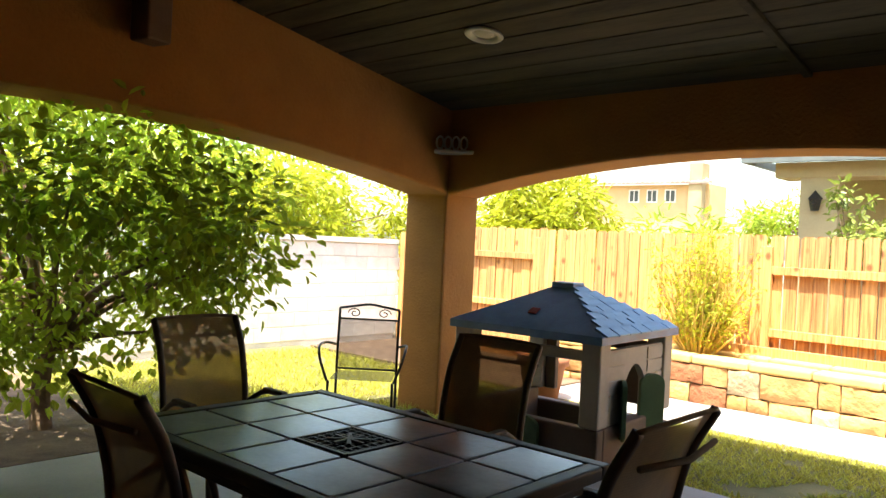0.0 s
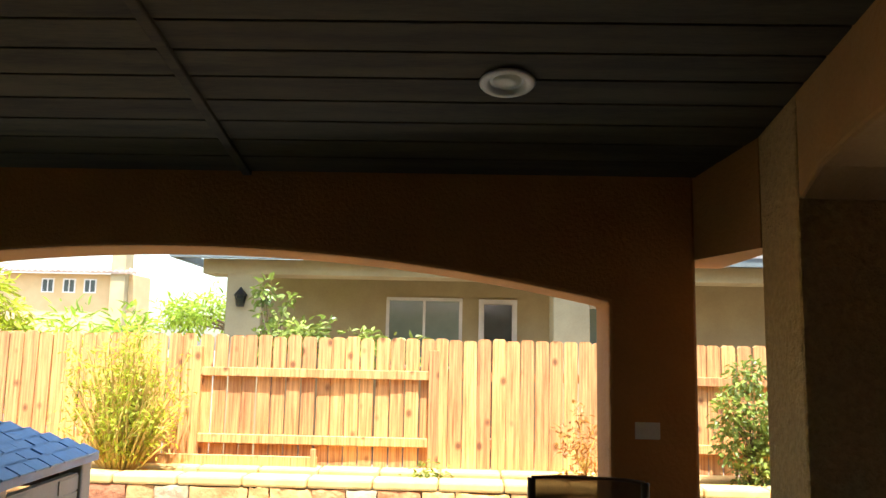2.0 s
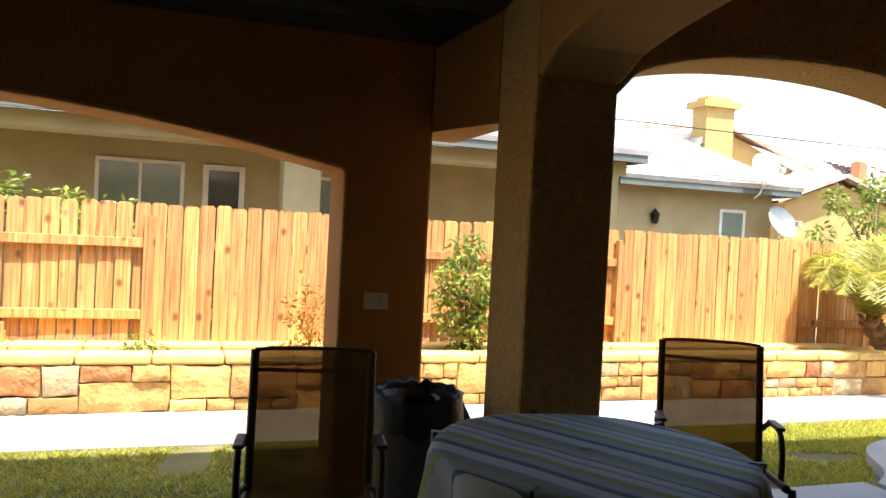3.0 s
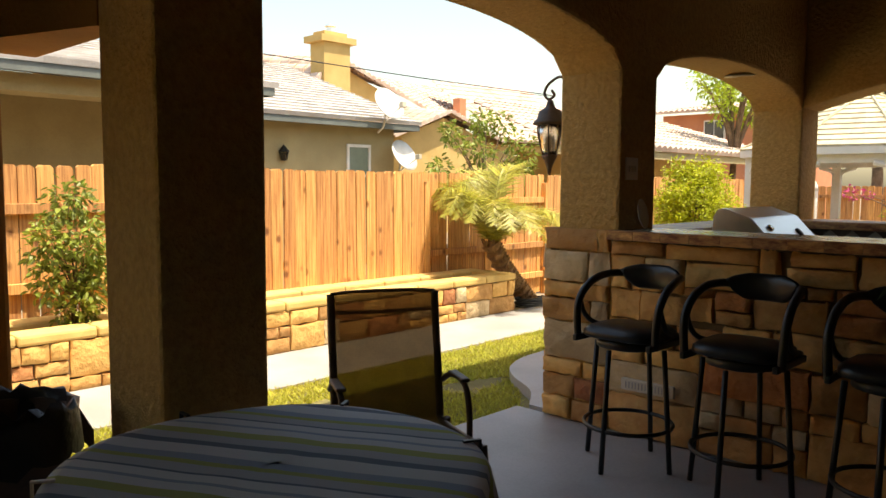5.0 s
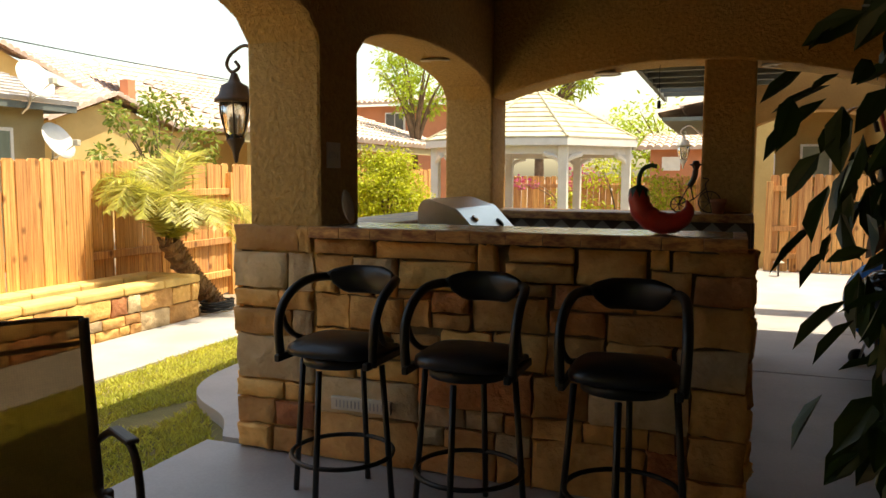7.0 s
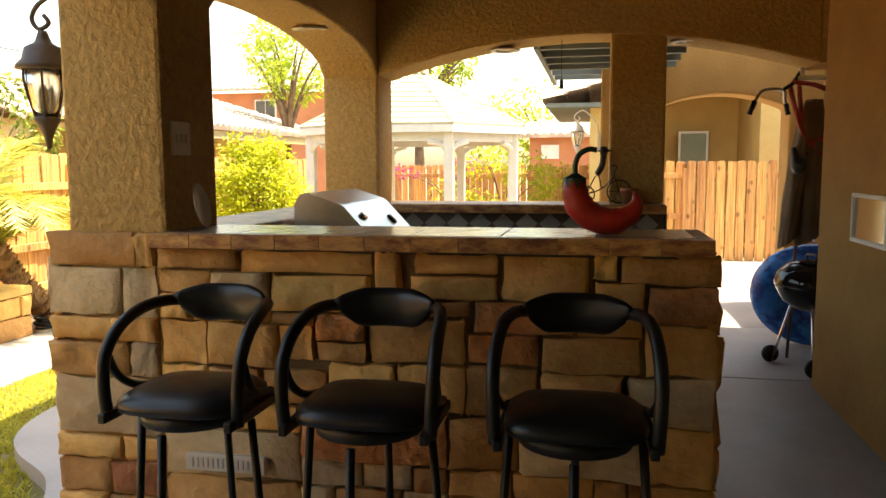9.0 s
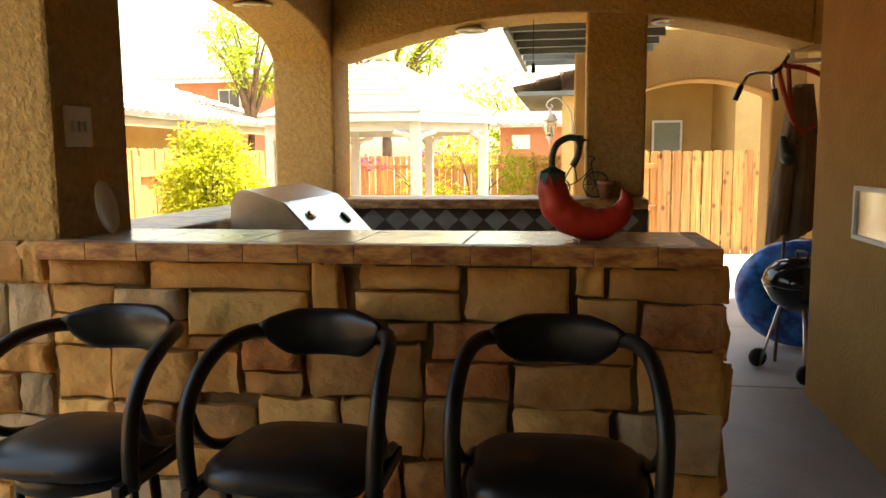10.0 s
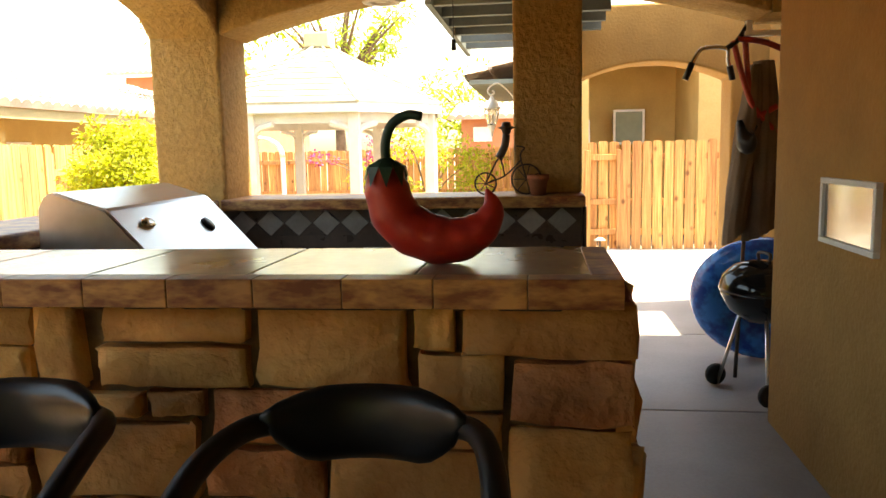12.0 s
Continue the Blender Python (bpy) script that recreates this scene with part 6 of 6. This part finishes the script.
# palm
t = thing("palm", 7.88, 6.5, -0.05, 0, "small leaning date palm with arching fronds", "palm tree")
bm = bmesh.new()
pts = smooth_line([(0.02, -0.05, 0.0), (-0.1, 0.04, 0.2), (-0.28, 0.12, 0.44), (-0.43, 0.18, 0.72)], 8)
tube(bm, pts, 0.08, 14, radii=[0.10 + 0.02 * math.sin(q * 2.2) for q in range(len(pts))])
for q, p in enumerate(pts):
    for s in range(8):
        a = s * 0.785 + q * 0.4
        c = p + Vector((0.08 * math.cos(a), 0.08 * math.sin(a), 0))
        tube(bm, [c, c + Vector((0.035 * math.cos(a), 0.035 * math.sin(a), 0.05))], 0.018, 4, radii=[0.02, 0.006])
part("trunk", bm, PALM_BARK, t)
rp = random.Random(12)
top = Vector((-0.44, 0.18, 0.76))
for i in range(34):
    a = i * 2.4 + rp.uniform(-0.2, 0.2)
    u = (i * 0.618) % 1
    rise, reach = 0.08 + 0.74 * u, 1.0 - 0.55 * u + rp.uniform(-0.05, 0.05)
    d = Vector((math.cos(a), math.sin(a), 0))
    spine = smooth_line([top, top + d * reach * 0.4 + Vector((0, 0, 0.12 + rise * 0.6)), top + d * reach * 0.8 + Vector((0, 0, 0.12 + rise * 0.9)), top + d * reach * 1.08 + Vector((0, 0, rise * 0.92 - 0.2 * (1 - u)))], 6)
    verts, faces = [], []
    for q in range(1, len(spine)):
        p = spine[q]
        tdir = (spine[q] - spine[q - 1]).normalized()
        side = tdir.cross(Vector((0, 0, 1))).normalized()
        ln = 0.3 * math.sin(math.pi * (0.12 + 0.85 * q / len(spine)))
        for sgn in (-1, 1):
            for sub in (0, 0.25, 0.5, 0.75):
                o = p - (spine[q] - spine[q - 1]) * sub
                e = o + (side * sgn * 0.85 + tdir * 0.6 + Vector((0, 0, rp.uniform(-0.6, 0.2)))).normalized() * ln
                k0 = len(verts)
                verts += [o + tdir * 0.008, o - tdir * 0.008, e]
                faces.append((k0, k0 + 1, k0 + 2))
    b2 = bmesh.new()
    tube(b2, spine, 0.006, 4, radii=[0.010 - 0.008 * q / (len(spine) - 1) for q in range(len(spine))])
    vs = [b2.verts.new(v) for v in verts]
    for fc in faces:
        b2.faces.new([vs[q] for q in fc])
    part("frond", b2, LEAF_PALM, t)
t = thing("hose", 7.75, 6.35, -0.045, 0, "coiled dark garden hose on the ground", "hose")
bm = bmesh.new()
tube(bm, [((0.2 + 0.012 * math.sin(q * 0.9)) * math.cos(q * 0.35), (0.13 + 0.01 * math.cos(q * 1.3)) * math.sin(q * 0.35), 0.012 + 0.0022 * q / 2) for q in range(90)], 0.011, 6)
part("coil", bm, RUBBER, t, smooth=True)


# ---- neighbouring houses ----
def tile_slope(name, p00, p10, p01, p11, rows, cols, mat, parent, label="", rib=0.045):
    """A tiled roof slope over four corners (eave left, eave right, ridge left, ridge right), with barrel ribs and stepped courses."""
    p00, p10, p01, p11 = (Vector(p) for p in (p00, p10, p01, p11))
    nrm = (p10 - p00).cross(p01 - p00).normalized()
    if nrm.z < 0:
        nrm = -nrm
    verts, faces = [], []
    for r in range(rows):
        for c in range(cols):
            def at(u, v, h):
                return p00.lerp(p10, u).lerp(p01.lerp(p11, u), v) + nrm * h
            u0, u1, v0, v1 = c / cols, (c + 1) / cols, r / rows, (r + 1.12) / rows
            um = (u0 + u1) / 2
            ua, ub = u0 + (u1 - u0) * 0.22, u1 - (u1 - u0) * 0.22
            i = len(verts)
            for v, base in ((v0, 0.045), (min(v1, 1.0), 0.012)):
                verts += [at(u0, v, base), at(ua, v, base + rib), at(um, v, base + rib * 1.33), at(ub, v, base + rib), at(u1, v, base)]
            verts += [at(u0, v0, -0.02), at(u1, v0, -0.02)]
            for q in range(4):
                faces.append((i + q, i + q + 1, i + q + 6, i + q + 5))
            faces.append((i + 10, i + 11, i + 4, i + 3, i + 2, i + 1, i))
    ob = new(name, raw_mesh(name, verts, faces, mat))
    ob.parent = parent
    return tagged(ob, label, kind="stuff")


def house_window(parent, x0, x1, y, z0, z1, mat, frame_mat, mullion=True):
    t = part("window", boxes((x0, x1, y - 0.03, y + 0.02, z0, z0 + 0.05), (x0, x1, y - 0.03, y + 0.02, z1 - 0.05, z1), (x0, x0 + 0.05, y - 0.03, y + 0.02, z0 + 0.05, z1 - 0.05), (x1 - 0.05, x1, y - 0.03, y + 0.02, z0 + 0.05, z1 - 0.05)), frame_mat, parent)
    part("pane", boxes((x0 + 0.05, x1 - 0.05, y - 0.012, y - 0.002, z0 + 0.05, z1 - 0.05)), mat, t)
    if mullion:
        part("mullion", boxes(((x0 + x1) / 2 - 0.02, (x0 + x1) / 2 + 0.02, y - 0.032, y - 0.013, z0 + 0.05, z1 - 0.05)), frame_mat, t)
    return t


h = thing("neighbour_house", 0, 0, 0, 0, "single-storey tan stucco house with grey tile roof", "house")
part("wall", boxes((-3.0, 8.1, 12.0, 12.4, -0.1, 2.6), (6.9, 10.13, 11.2, 16, -0.1, 2.3)), WALL_TAN, h)
for cx in (-2.4, 1.68, 5.8):
    part("column", boxes((cx, cx + 0.45, 9.8, 10.25, -0.1, 2.3), bevel=0.015), WALL_TAN, h)
part("patio_beam", boxes((-2.7, 6.35, 9.78, 10.27, 2.27, 2.46)), WALL_TAN, h)
part("patio_ceiling", boxes((-2.7, 6.35, 10.27, 12.0, 2.46, 2.5)), WALL_TAN, h)
part("fascia", boxes((-2.95, 6.45, 9.42, 9.47, 2.43, 2.53), (6.41, 6.45, 9.47, 11.0, 2.43, 2.53), (6.9, 10.36, 10.82, 10.87, 2.26, 2.36), (-3.0, -2.95, 9.42, 12.6, 2.43, 2.53), (10.36, 10.4, 10.82, 16, 2.26, 2.36)), FASCIA, h, "grey-green painted fascia board")
part("soffit", boxes((-2.95, 6.41, 9.47, 9.8, 2.465, 2.495), (6.9, 10.36, 10.87, 11.2, 2.3, 2.33)), FASCIA, h)
tile_slope("roof", (-3.0, 9.4, 2.55), (6.5, 9.4, 2.55), (-0.8, 14.2, 3.5), (5.6, 14.2, 3.5), 18, 34, ROOF_GREY, h, rib=0.004)
tile_slope("roof", (4.4, 10.8, 2.38), (10.42, 10.8, 2.38), (4.4, 14.6, 3.75), (10.25, 14.6, 3.75), 20, 20, ROOF_GREY, h, rib=0.004)
house_window(h, -0.60, 0.56, 12.0, 1.1, 2.17, BLIND_GLASS, WHITE)
house_window(h, 9.05, 9.57, 11.2, 1.45, 2.0, BLIND_GLASS, WHITE, False)
house_window(h, 1.9, 3.0, 12.0, 1.0, 2.1, BLIND_GLASS, WHITE)
d = part("door", boxes((0.81, 1.39, 11.96, 12.0, 0, 2.16)), WHITE, h)
part("screen", boxes((0.89, 1.31, 11.945, 11.958, 0.1, 2.08)), DARK_GLASS, d)
for lx, ly, lz in ((-2.2, 9.74, 1.85), (7.77, 11.14, 1.68)):
    l0 = part("lamp", lathe(bmesh.new(), [(0.0, 0), (0.05, 0.01), (0.07, 0.14), (0.09, 0.15), (0.03, 0.22), (0.0, 0.26)], 8, (lx, ly, lz)), BLACK, h, "small black coach lamp")
    part("lamp_glass", lathe(bmesh.new(), [(0.055, 0.03), (0.075, 0.14), (0.0, 0.145), (0.0, 0.03)], 8, (lx, ly, lz)), FROST, l0)


def dish(x, y, z, turn, s, label):
    t = thing("satellite_dish", x, y, z, turn, label, "satellite dish", "satellite dishes")
    bm = lathe(bmesh.new(), [(0.0, 0.0), (0.15 * s, 0.02 * s), (0.3 * s, 0.08 * s), (0.3 * s, 0.092 * s), (0.15 * s, 0.032 * s), (0.0, 0.012 * s)], 24)
    bm.transform(Matrix.Rotation(radians(62), 4, "X"))
    part("reflector", bm, WHITE, t, smooth=True)
    part("arm", tube(bmesh.new(), [(0, 0.0, -0.22 * s), (0, -0.35 * s, -0.02 * s)], 0.014 * s, 6), STEEL, t)
    part("receiver", boxes((-0.04 * s, 0.04 * s, -0.42 * s, -0.33 * s, -0.04 * s, 0.05 * s), bevel=0.01), OFFWHITE, t)
    part("mast", tube(bmesh.new(), smooth_line([(0, 0.02, -0.02), (0, 0.06, -0.3 * s), (0, 0.2 * s, -0.42 * s)], 4), 0.02 * s, 6), STEEL, t)


dish(9.52, 10.72, 2.62, 2, 1.0, "pale satellite dish on the eave")
dish(10.08, 10.95, 1.80, 8, 1.0, "pale satellite dish on the house wall")

h = thing("chimney_house", 0, 0, 0, 0, "yellow stucco house with clay tile roof and chimney", "house")
part("wall", boxes((12.9, 25, 18.3, 22, -0.1, 3.0)), WALL_YELLOW, h)
bm = prism(bmesh.new(), [(12.9, 3.0), (14.9, 4.55), (19.0, 3.0)], "y", 18.3, 18.6)
part("gable", bm, WALL_YELLOW, h)
c = part("chimney", boxes((13.78, 14.68, 17.9, 18.5, 2.8, 5.15), (13.63, 14.83, 17.8, 18.6, 5.15, 5.32), (13.84, 14.62, 17.95, 18.45, 5.32, 5.45)), WALL_YELLOW, h, "square stucco chimney with flared cap")
part("flue", lathe(bmesh.new(), [(0.0, 5.45), (0.12, 5.45), (0.12, 5.6), (0.18, 5.62), (0.0, 5.72)], 12, (14.23, 18.2, 0)), STEEL, c)
tile_slope("roof", (14.4, 18.0, 4.75), (19.3, 18.0, 3.1), (14.4, 23.0, 5.4), (24.0, 23.0, 5.2), 12, 26, ROOF_TAN, h)
tile_slope("roof", (12.5, 18.0, 3.1), (14.4, 18.0, 4.75), (12.5, 23.0, 3.4), (14.4, 23.0, 5.4), 10, 8, ROOF_TAN, h)
part("wall", boxes((15.4, 25.5, 16.6, 18.2, -0.1, 2.6)), WALL_YELLOW, h)
bm = prism(bmesh.new(), [(15.2, 2.6), (17.1, 3.25), (19.2, 2.6)], "y", 16.6, 16.9)
part("gable", bm, WALL_YELLOW, h)
tile_slope("roof", (17.1, 16.3, 3.4), (19.6, 16.3, 2.6), (17.1, 19.5, 3.75), (20, 19.5, 3.6), 8, 12, ROOF_TAN, h)
tile_slope("roof", (14.9, 16.3, 2.6), (17.1, 16.3, 3.4), (14.9, 19.5, 2.7), (17.1, 19.5, 3.75), 8, 9, ROOF_TAN, h)
tile_slope("roof", (19.6, 16.3, 2.68), (27, 16.3, 2.75), (20.5, 20.5, 4.95), (26, 20.5, 5.1), 12, 28, ROOF_TAN, h)
part("vent_pipe", boxes((19.3, 19.6, 18.0, 18.3, 3.0, 4.1)), WALL_ORANGE, h, "rust-red square vent pipe")

h = thing("tile_roof_house", 0, 0, 0, 0, "low house with barrel tile roof and shaded porch", "house")
part("wall", boxes((12.8, 22, 10.6, 11.0, -0.1, 2.0)), WALL_YELLOW, h)
part("column", boxes((13.0, 13.4, 9.2, 9.6, -0.1, 1.9)), WALL_YELLOW, h)
part("fascia", boxes((11.6, 22, 8.75, 8.82, 1.86, 2.02)), WALL_TAN, h)
tile_slope("roof", (11.5, 8.7, 2.04), (22, 8.7, 2.04), (13.5, 12.5, 3.2), (22, 12.5, 3.2), 10, 46, ROOF_TAN, h)
house_window(h, 15.0, 15.9, 10.6, 0.9, 1.6, DARK_GLASS, WHITE)

h = thing("orange_house", 0, 0, 0, 0, "two-storey orange stucco house with tile roof", "house")
part("wall", boxes((27.9, 34, 11.0, 15.4, -0.1, 3.95)), WALL_ORANGE, h)
part("window", boxes((27.82, 27.9, 12.95, 13.75, 2.95, 3.7)), WHITE, h)
part("pane", boxes((27.80, 27.83, 13.0, 13.33, 3.0, 3.65), (27.80, 27.83, 13.37, 13.7, 3.0, 3.65)), DARK_GLASS, h)
tile_slope("roof", (27.4, 10.6, 4.0), (27.4, 15.8, 4.0), (30.5, 12.5, 4.5), (30.5, 14, 4.5), 6, 24, ROOF_TAN, h)
h = thing("pink_house", 0, 0, 0, 0, "distant salmon stucco house wall with tile eave", "house")
part("wall", boxes((22, 28, 0.5, 3.5, -0.1, 2.05)), WALL_ORANGE, h)
part("window", boxes((21.93, 22.0, 2.75, 3.2, 1.5, 1.85)), WHITE, h)
tile_slope("roof", (21.7, 0.2, 2.05), (21.7, 3.8, 2.05), (24, 0.2, 2.5), (24, 3.8, 2.5), 5, 18, ROOF_TAN, h)

h = thing("far_house", 0, 0, 0, 0, "distant two-storey cream house with tile roof", "house")
part("wall", boxes((-18.3, -12.3, 30, 31.6, -0.1, 4.12), (-21, -18.3, 31, 36, -0.1, 3.2)), material("cream_stucco", (0.66, 0.47, 0.24), (0.58, 0.41, 0.20), 0.9, 2, 30, 0.2), h)
for wx in (-15.95, -15.1, -14.27):
    house_window(h, wx, wx + 0.5, 30, 3.36, 3.92, DARK_GLASS, WHITE)
tile_slope("roof", (-18.8, 29.5, 4.12), (-12.0, 29.5, 4.12), (-17, 31, 4.65), (-13.2, 31, 4.65), 7, 30, ROOF_TAN, h)
part("chimney", boxes((-13.05, -12.5, 29.6, 30.3, 0, 4.95)), WALL_TAN, h)

# eave and beams of the rear patio
t = thing("patio_cover", 0, 0, 0, 0, "dark slatted eave of the rear patio cover", "patio cover")
part("deck", boxes((7.9, 9.4, 1.1, 2.25, 2.32, 2.35)), FASCIA, t)
for i in range(6):
    part("rafter", boxes((8.0 + i * 0.42, 8.06 + i * 0.42, 1.1, 2.22, 2.2, 2.32)), FASCIA, t)
part("fascia", boxes((7.9, 10.6, 2.22, 2.26, 2.19, 2.36)), FASCIA, t)
t = thing("tile_eave", 0, 0, 0, 0, "clay tile eave with grey soffit over a yellow wall", "roof")
part("wall", boxes((14.2, 18, 0.9, 1.9, -0.1, 2.25)), WALL_YELLOW, t)
part("soffit", boxes((13.9, 18, 1.2, 2.55, 2.2, 2.26)), FASCIA, t)
tile_slope("roof", (13.8, 2.6, 2.28), (18, 2.6, 2.28), (13.8, 0.9, 2.75), (18, 0.9, 2.75), 5, 16, ROOF_TAN, t)
house_window(t, 14.5, 15.2, 0.9, 1.0, 1.7, BLIND_GLASS, WHITE)
porch = thing("porch_window", 15.98, 0.16, 1.62, -90, "pale framed window on the yellow porch wall", "window", kind="structure")
part("window_frame", boxes((-0.25, 0.25, -0.03, 0.02, -0.28, 0.28), bevel=0.01), WHITE, porch)
part("pane", boxes((-0.21, 0.21, -0.04, -0.031, -0.24, 0.24)), BLIND_GLASS, porch)

# ---- gazebo ----
gz = thing("gazebo", 12.75, 4.32, -0.05, 0, "white octagonal wooden gazebo with pale shingle roof", "gazebo")
R, EZ, PZ = 1.64, 1.82, 2.72
ang = [math.pi / 8 + i * math.pi / 4 + 0.12 for i in range(8)]
for a in ang:
    px, py = (R - 0.15) * math.cos(a), (R - 0.15) * math.sin(a)
    p = part("post", boxes((px - 0.06, px + 0.06, py - 0.06, py + 0.06, 0, EZ - 0.02), bevel=0.008), WHITE, gz)
    for s in (-1, 1):
        b = a + s * 0.18
        q = Vector(((R - 0.17) * math.cos(b), (R - 0.17) * math.sin(b), EZ - 0.14))
        bm = tube(bmesh.new(), smooth_line([(px, py, EZ - 0.42), Vector((px, py, EZ - 0.24)).lerp(q, 0.25), q], 4), 0.035, 6)
        part("brace", bm, WHITE, p)
for i in range(8):
    a, b = ang[i], ang[(i + 1) % 8]
    def ringpt(r, t, z):
        return Vector((r * math.cos(t), r * math.sin(t), z))
    bm = bmesh.new()
    for r0, r1, z0, z1 in ((R - 0.2, R - 0.12, EZ - 0.14, EZ), (R - 0.05, R + 0.0, EZ - 0.03, EZ + 0.07)):
        vs = [bm.verts.new(ringpt(r, t, z)) for z in (z0, z1) for r, t in ((r0, a), (r1, a), (r1, b), (r0, b))]
        for fc in ((0, 1, 2, 3), (7, 6, 5, 4), (0, 4, 5, 1), (1, 5, 6, 2), (2, 6, 7, 3), (3, 7, 4, 0)):
            bm.faces.new([vs[q] for q in fc])
    bmesh.ops.recalc_face_normals(bm, faces=bm.faces)
    part("header", bm, WHITE, gz)
    verts, faces = [], []
    for c in range(11):
        v0, v1 = c / 11, (c + 1) / 11
        for u in range(6):
            def rp2(t, v, h):
                e = ringpt(R, a, EZ + 0.07).lerp(ringpt(R, b, EZ + 0.07), t)
                return e.lerp(Vector((0, 0, PZ)), v) + Vector((0, 0, h))
            k0 = len(verts)
            verts += [rp2(u / 6, v0, 0.022), rp2((u + 1) / 6, v0, 0.022), rp2((u + 1) / 6, v1, 0.004), rp2(u / 6, v1, 0.004), rp2(u / 6, v0, -0.01), rp2((u + 1) / 6, v0, -0.01)]
            faces += [(k0, k0 + 1, k0 + 2, k0 + 3), (k0 + 4, k0 + 5, k0 + 1, k0)]
    ob = tagged(new("roof", raw_mesh("roof", verts, faces, ROOF_WHITE)), kind="stuff")
    ob.parent = gz
    part("ridge", tube(bmesh.new(), [ringpt(R + 0.01, a, EZ + 0.085), (0, 0, PZ + 0.02)], 0.02, 6), ROOF_WHITE, gz)
part("cupola", boxes((-0.16, 0.16, -0.16, 0.16, PZ - 0.06, PZ + 0.12), bevel=0.02), ROOF_WHITE, gz)
part("deck", lathe(bmesh.new(), [(0, 0), (R - 0.05, 0), (R - 0.05, 0.1), (0, 0.1)], 8), CONCRETE, gz)
tr = thing("garden_arch", 16.0, 6.35, -0.05, 12, "white lattice garden arch beside the gazebo", "garden arch")
for s in (-1, 1):
    for d0 in (-0.15, 0.15):
        part("post", boxes((d0 - 0.02, d0 + 0.02, s * 0.35 - 0.02, s * 0.35 + 0.02, 0, 1.3)), WHITE, tr)
    bm = bmesh.new()
    for q in range(-3, 12):
        for sg in (-1, 1):
            z0 = 0.1 + q * 0.11
            a, b = Vector((-0.15 * sg, s * 0.35, z0)), Vector((0.15 * sg, s * 0.35, z0 + 0.3))
            if z0 > 0.05 and z0 + 0.3 < 1.25:
                tube(bm, [a, b], 0.010, 4)
    part("lattice", bm, WHITE, tr)
for d0 in (-0.15, 0.15):
    part("hoop", tube(bmesh.new(), [(d0, 0.35 * math.cos(q * math.pi / 12), 1.3 + 0.33 * math.sin(q * math.pi / 12)) for q in range(13)], 0.028, 6), WHITE, tr, smooth=True)
t = thing("cable", 0, 0, 0, 0, "thin black overhead cable strung from the house roof", "cable")
part("wire", tube(bmesh.new(), smooth_line([(4.2, 14.25, 3.72), (8.0, 14.1, 3.83), (14.0, 14.0, 3.80), (19.0, 14.1, 3.86), (25.0, 20.0, 4.9)], 8), 0.012, 5), BLACK, t)
t = thing("pendant", 7.30, 2.02, 1.86, 0, "small dark pull hanging on a cord", "pull cord")
part("cord", tube(bmesh.new(), [(0, 0, 0.03), (0, 0, 0.4)], 0.003, 5), BLACK, t)
part("weight", lathe(bmesh.new(), [(0, -0.03), (0.014, -0.028), (0.012, 0.03), (0, 0.032)], 12), BLACK, t)
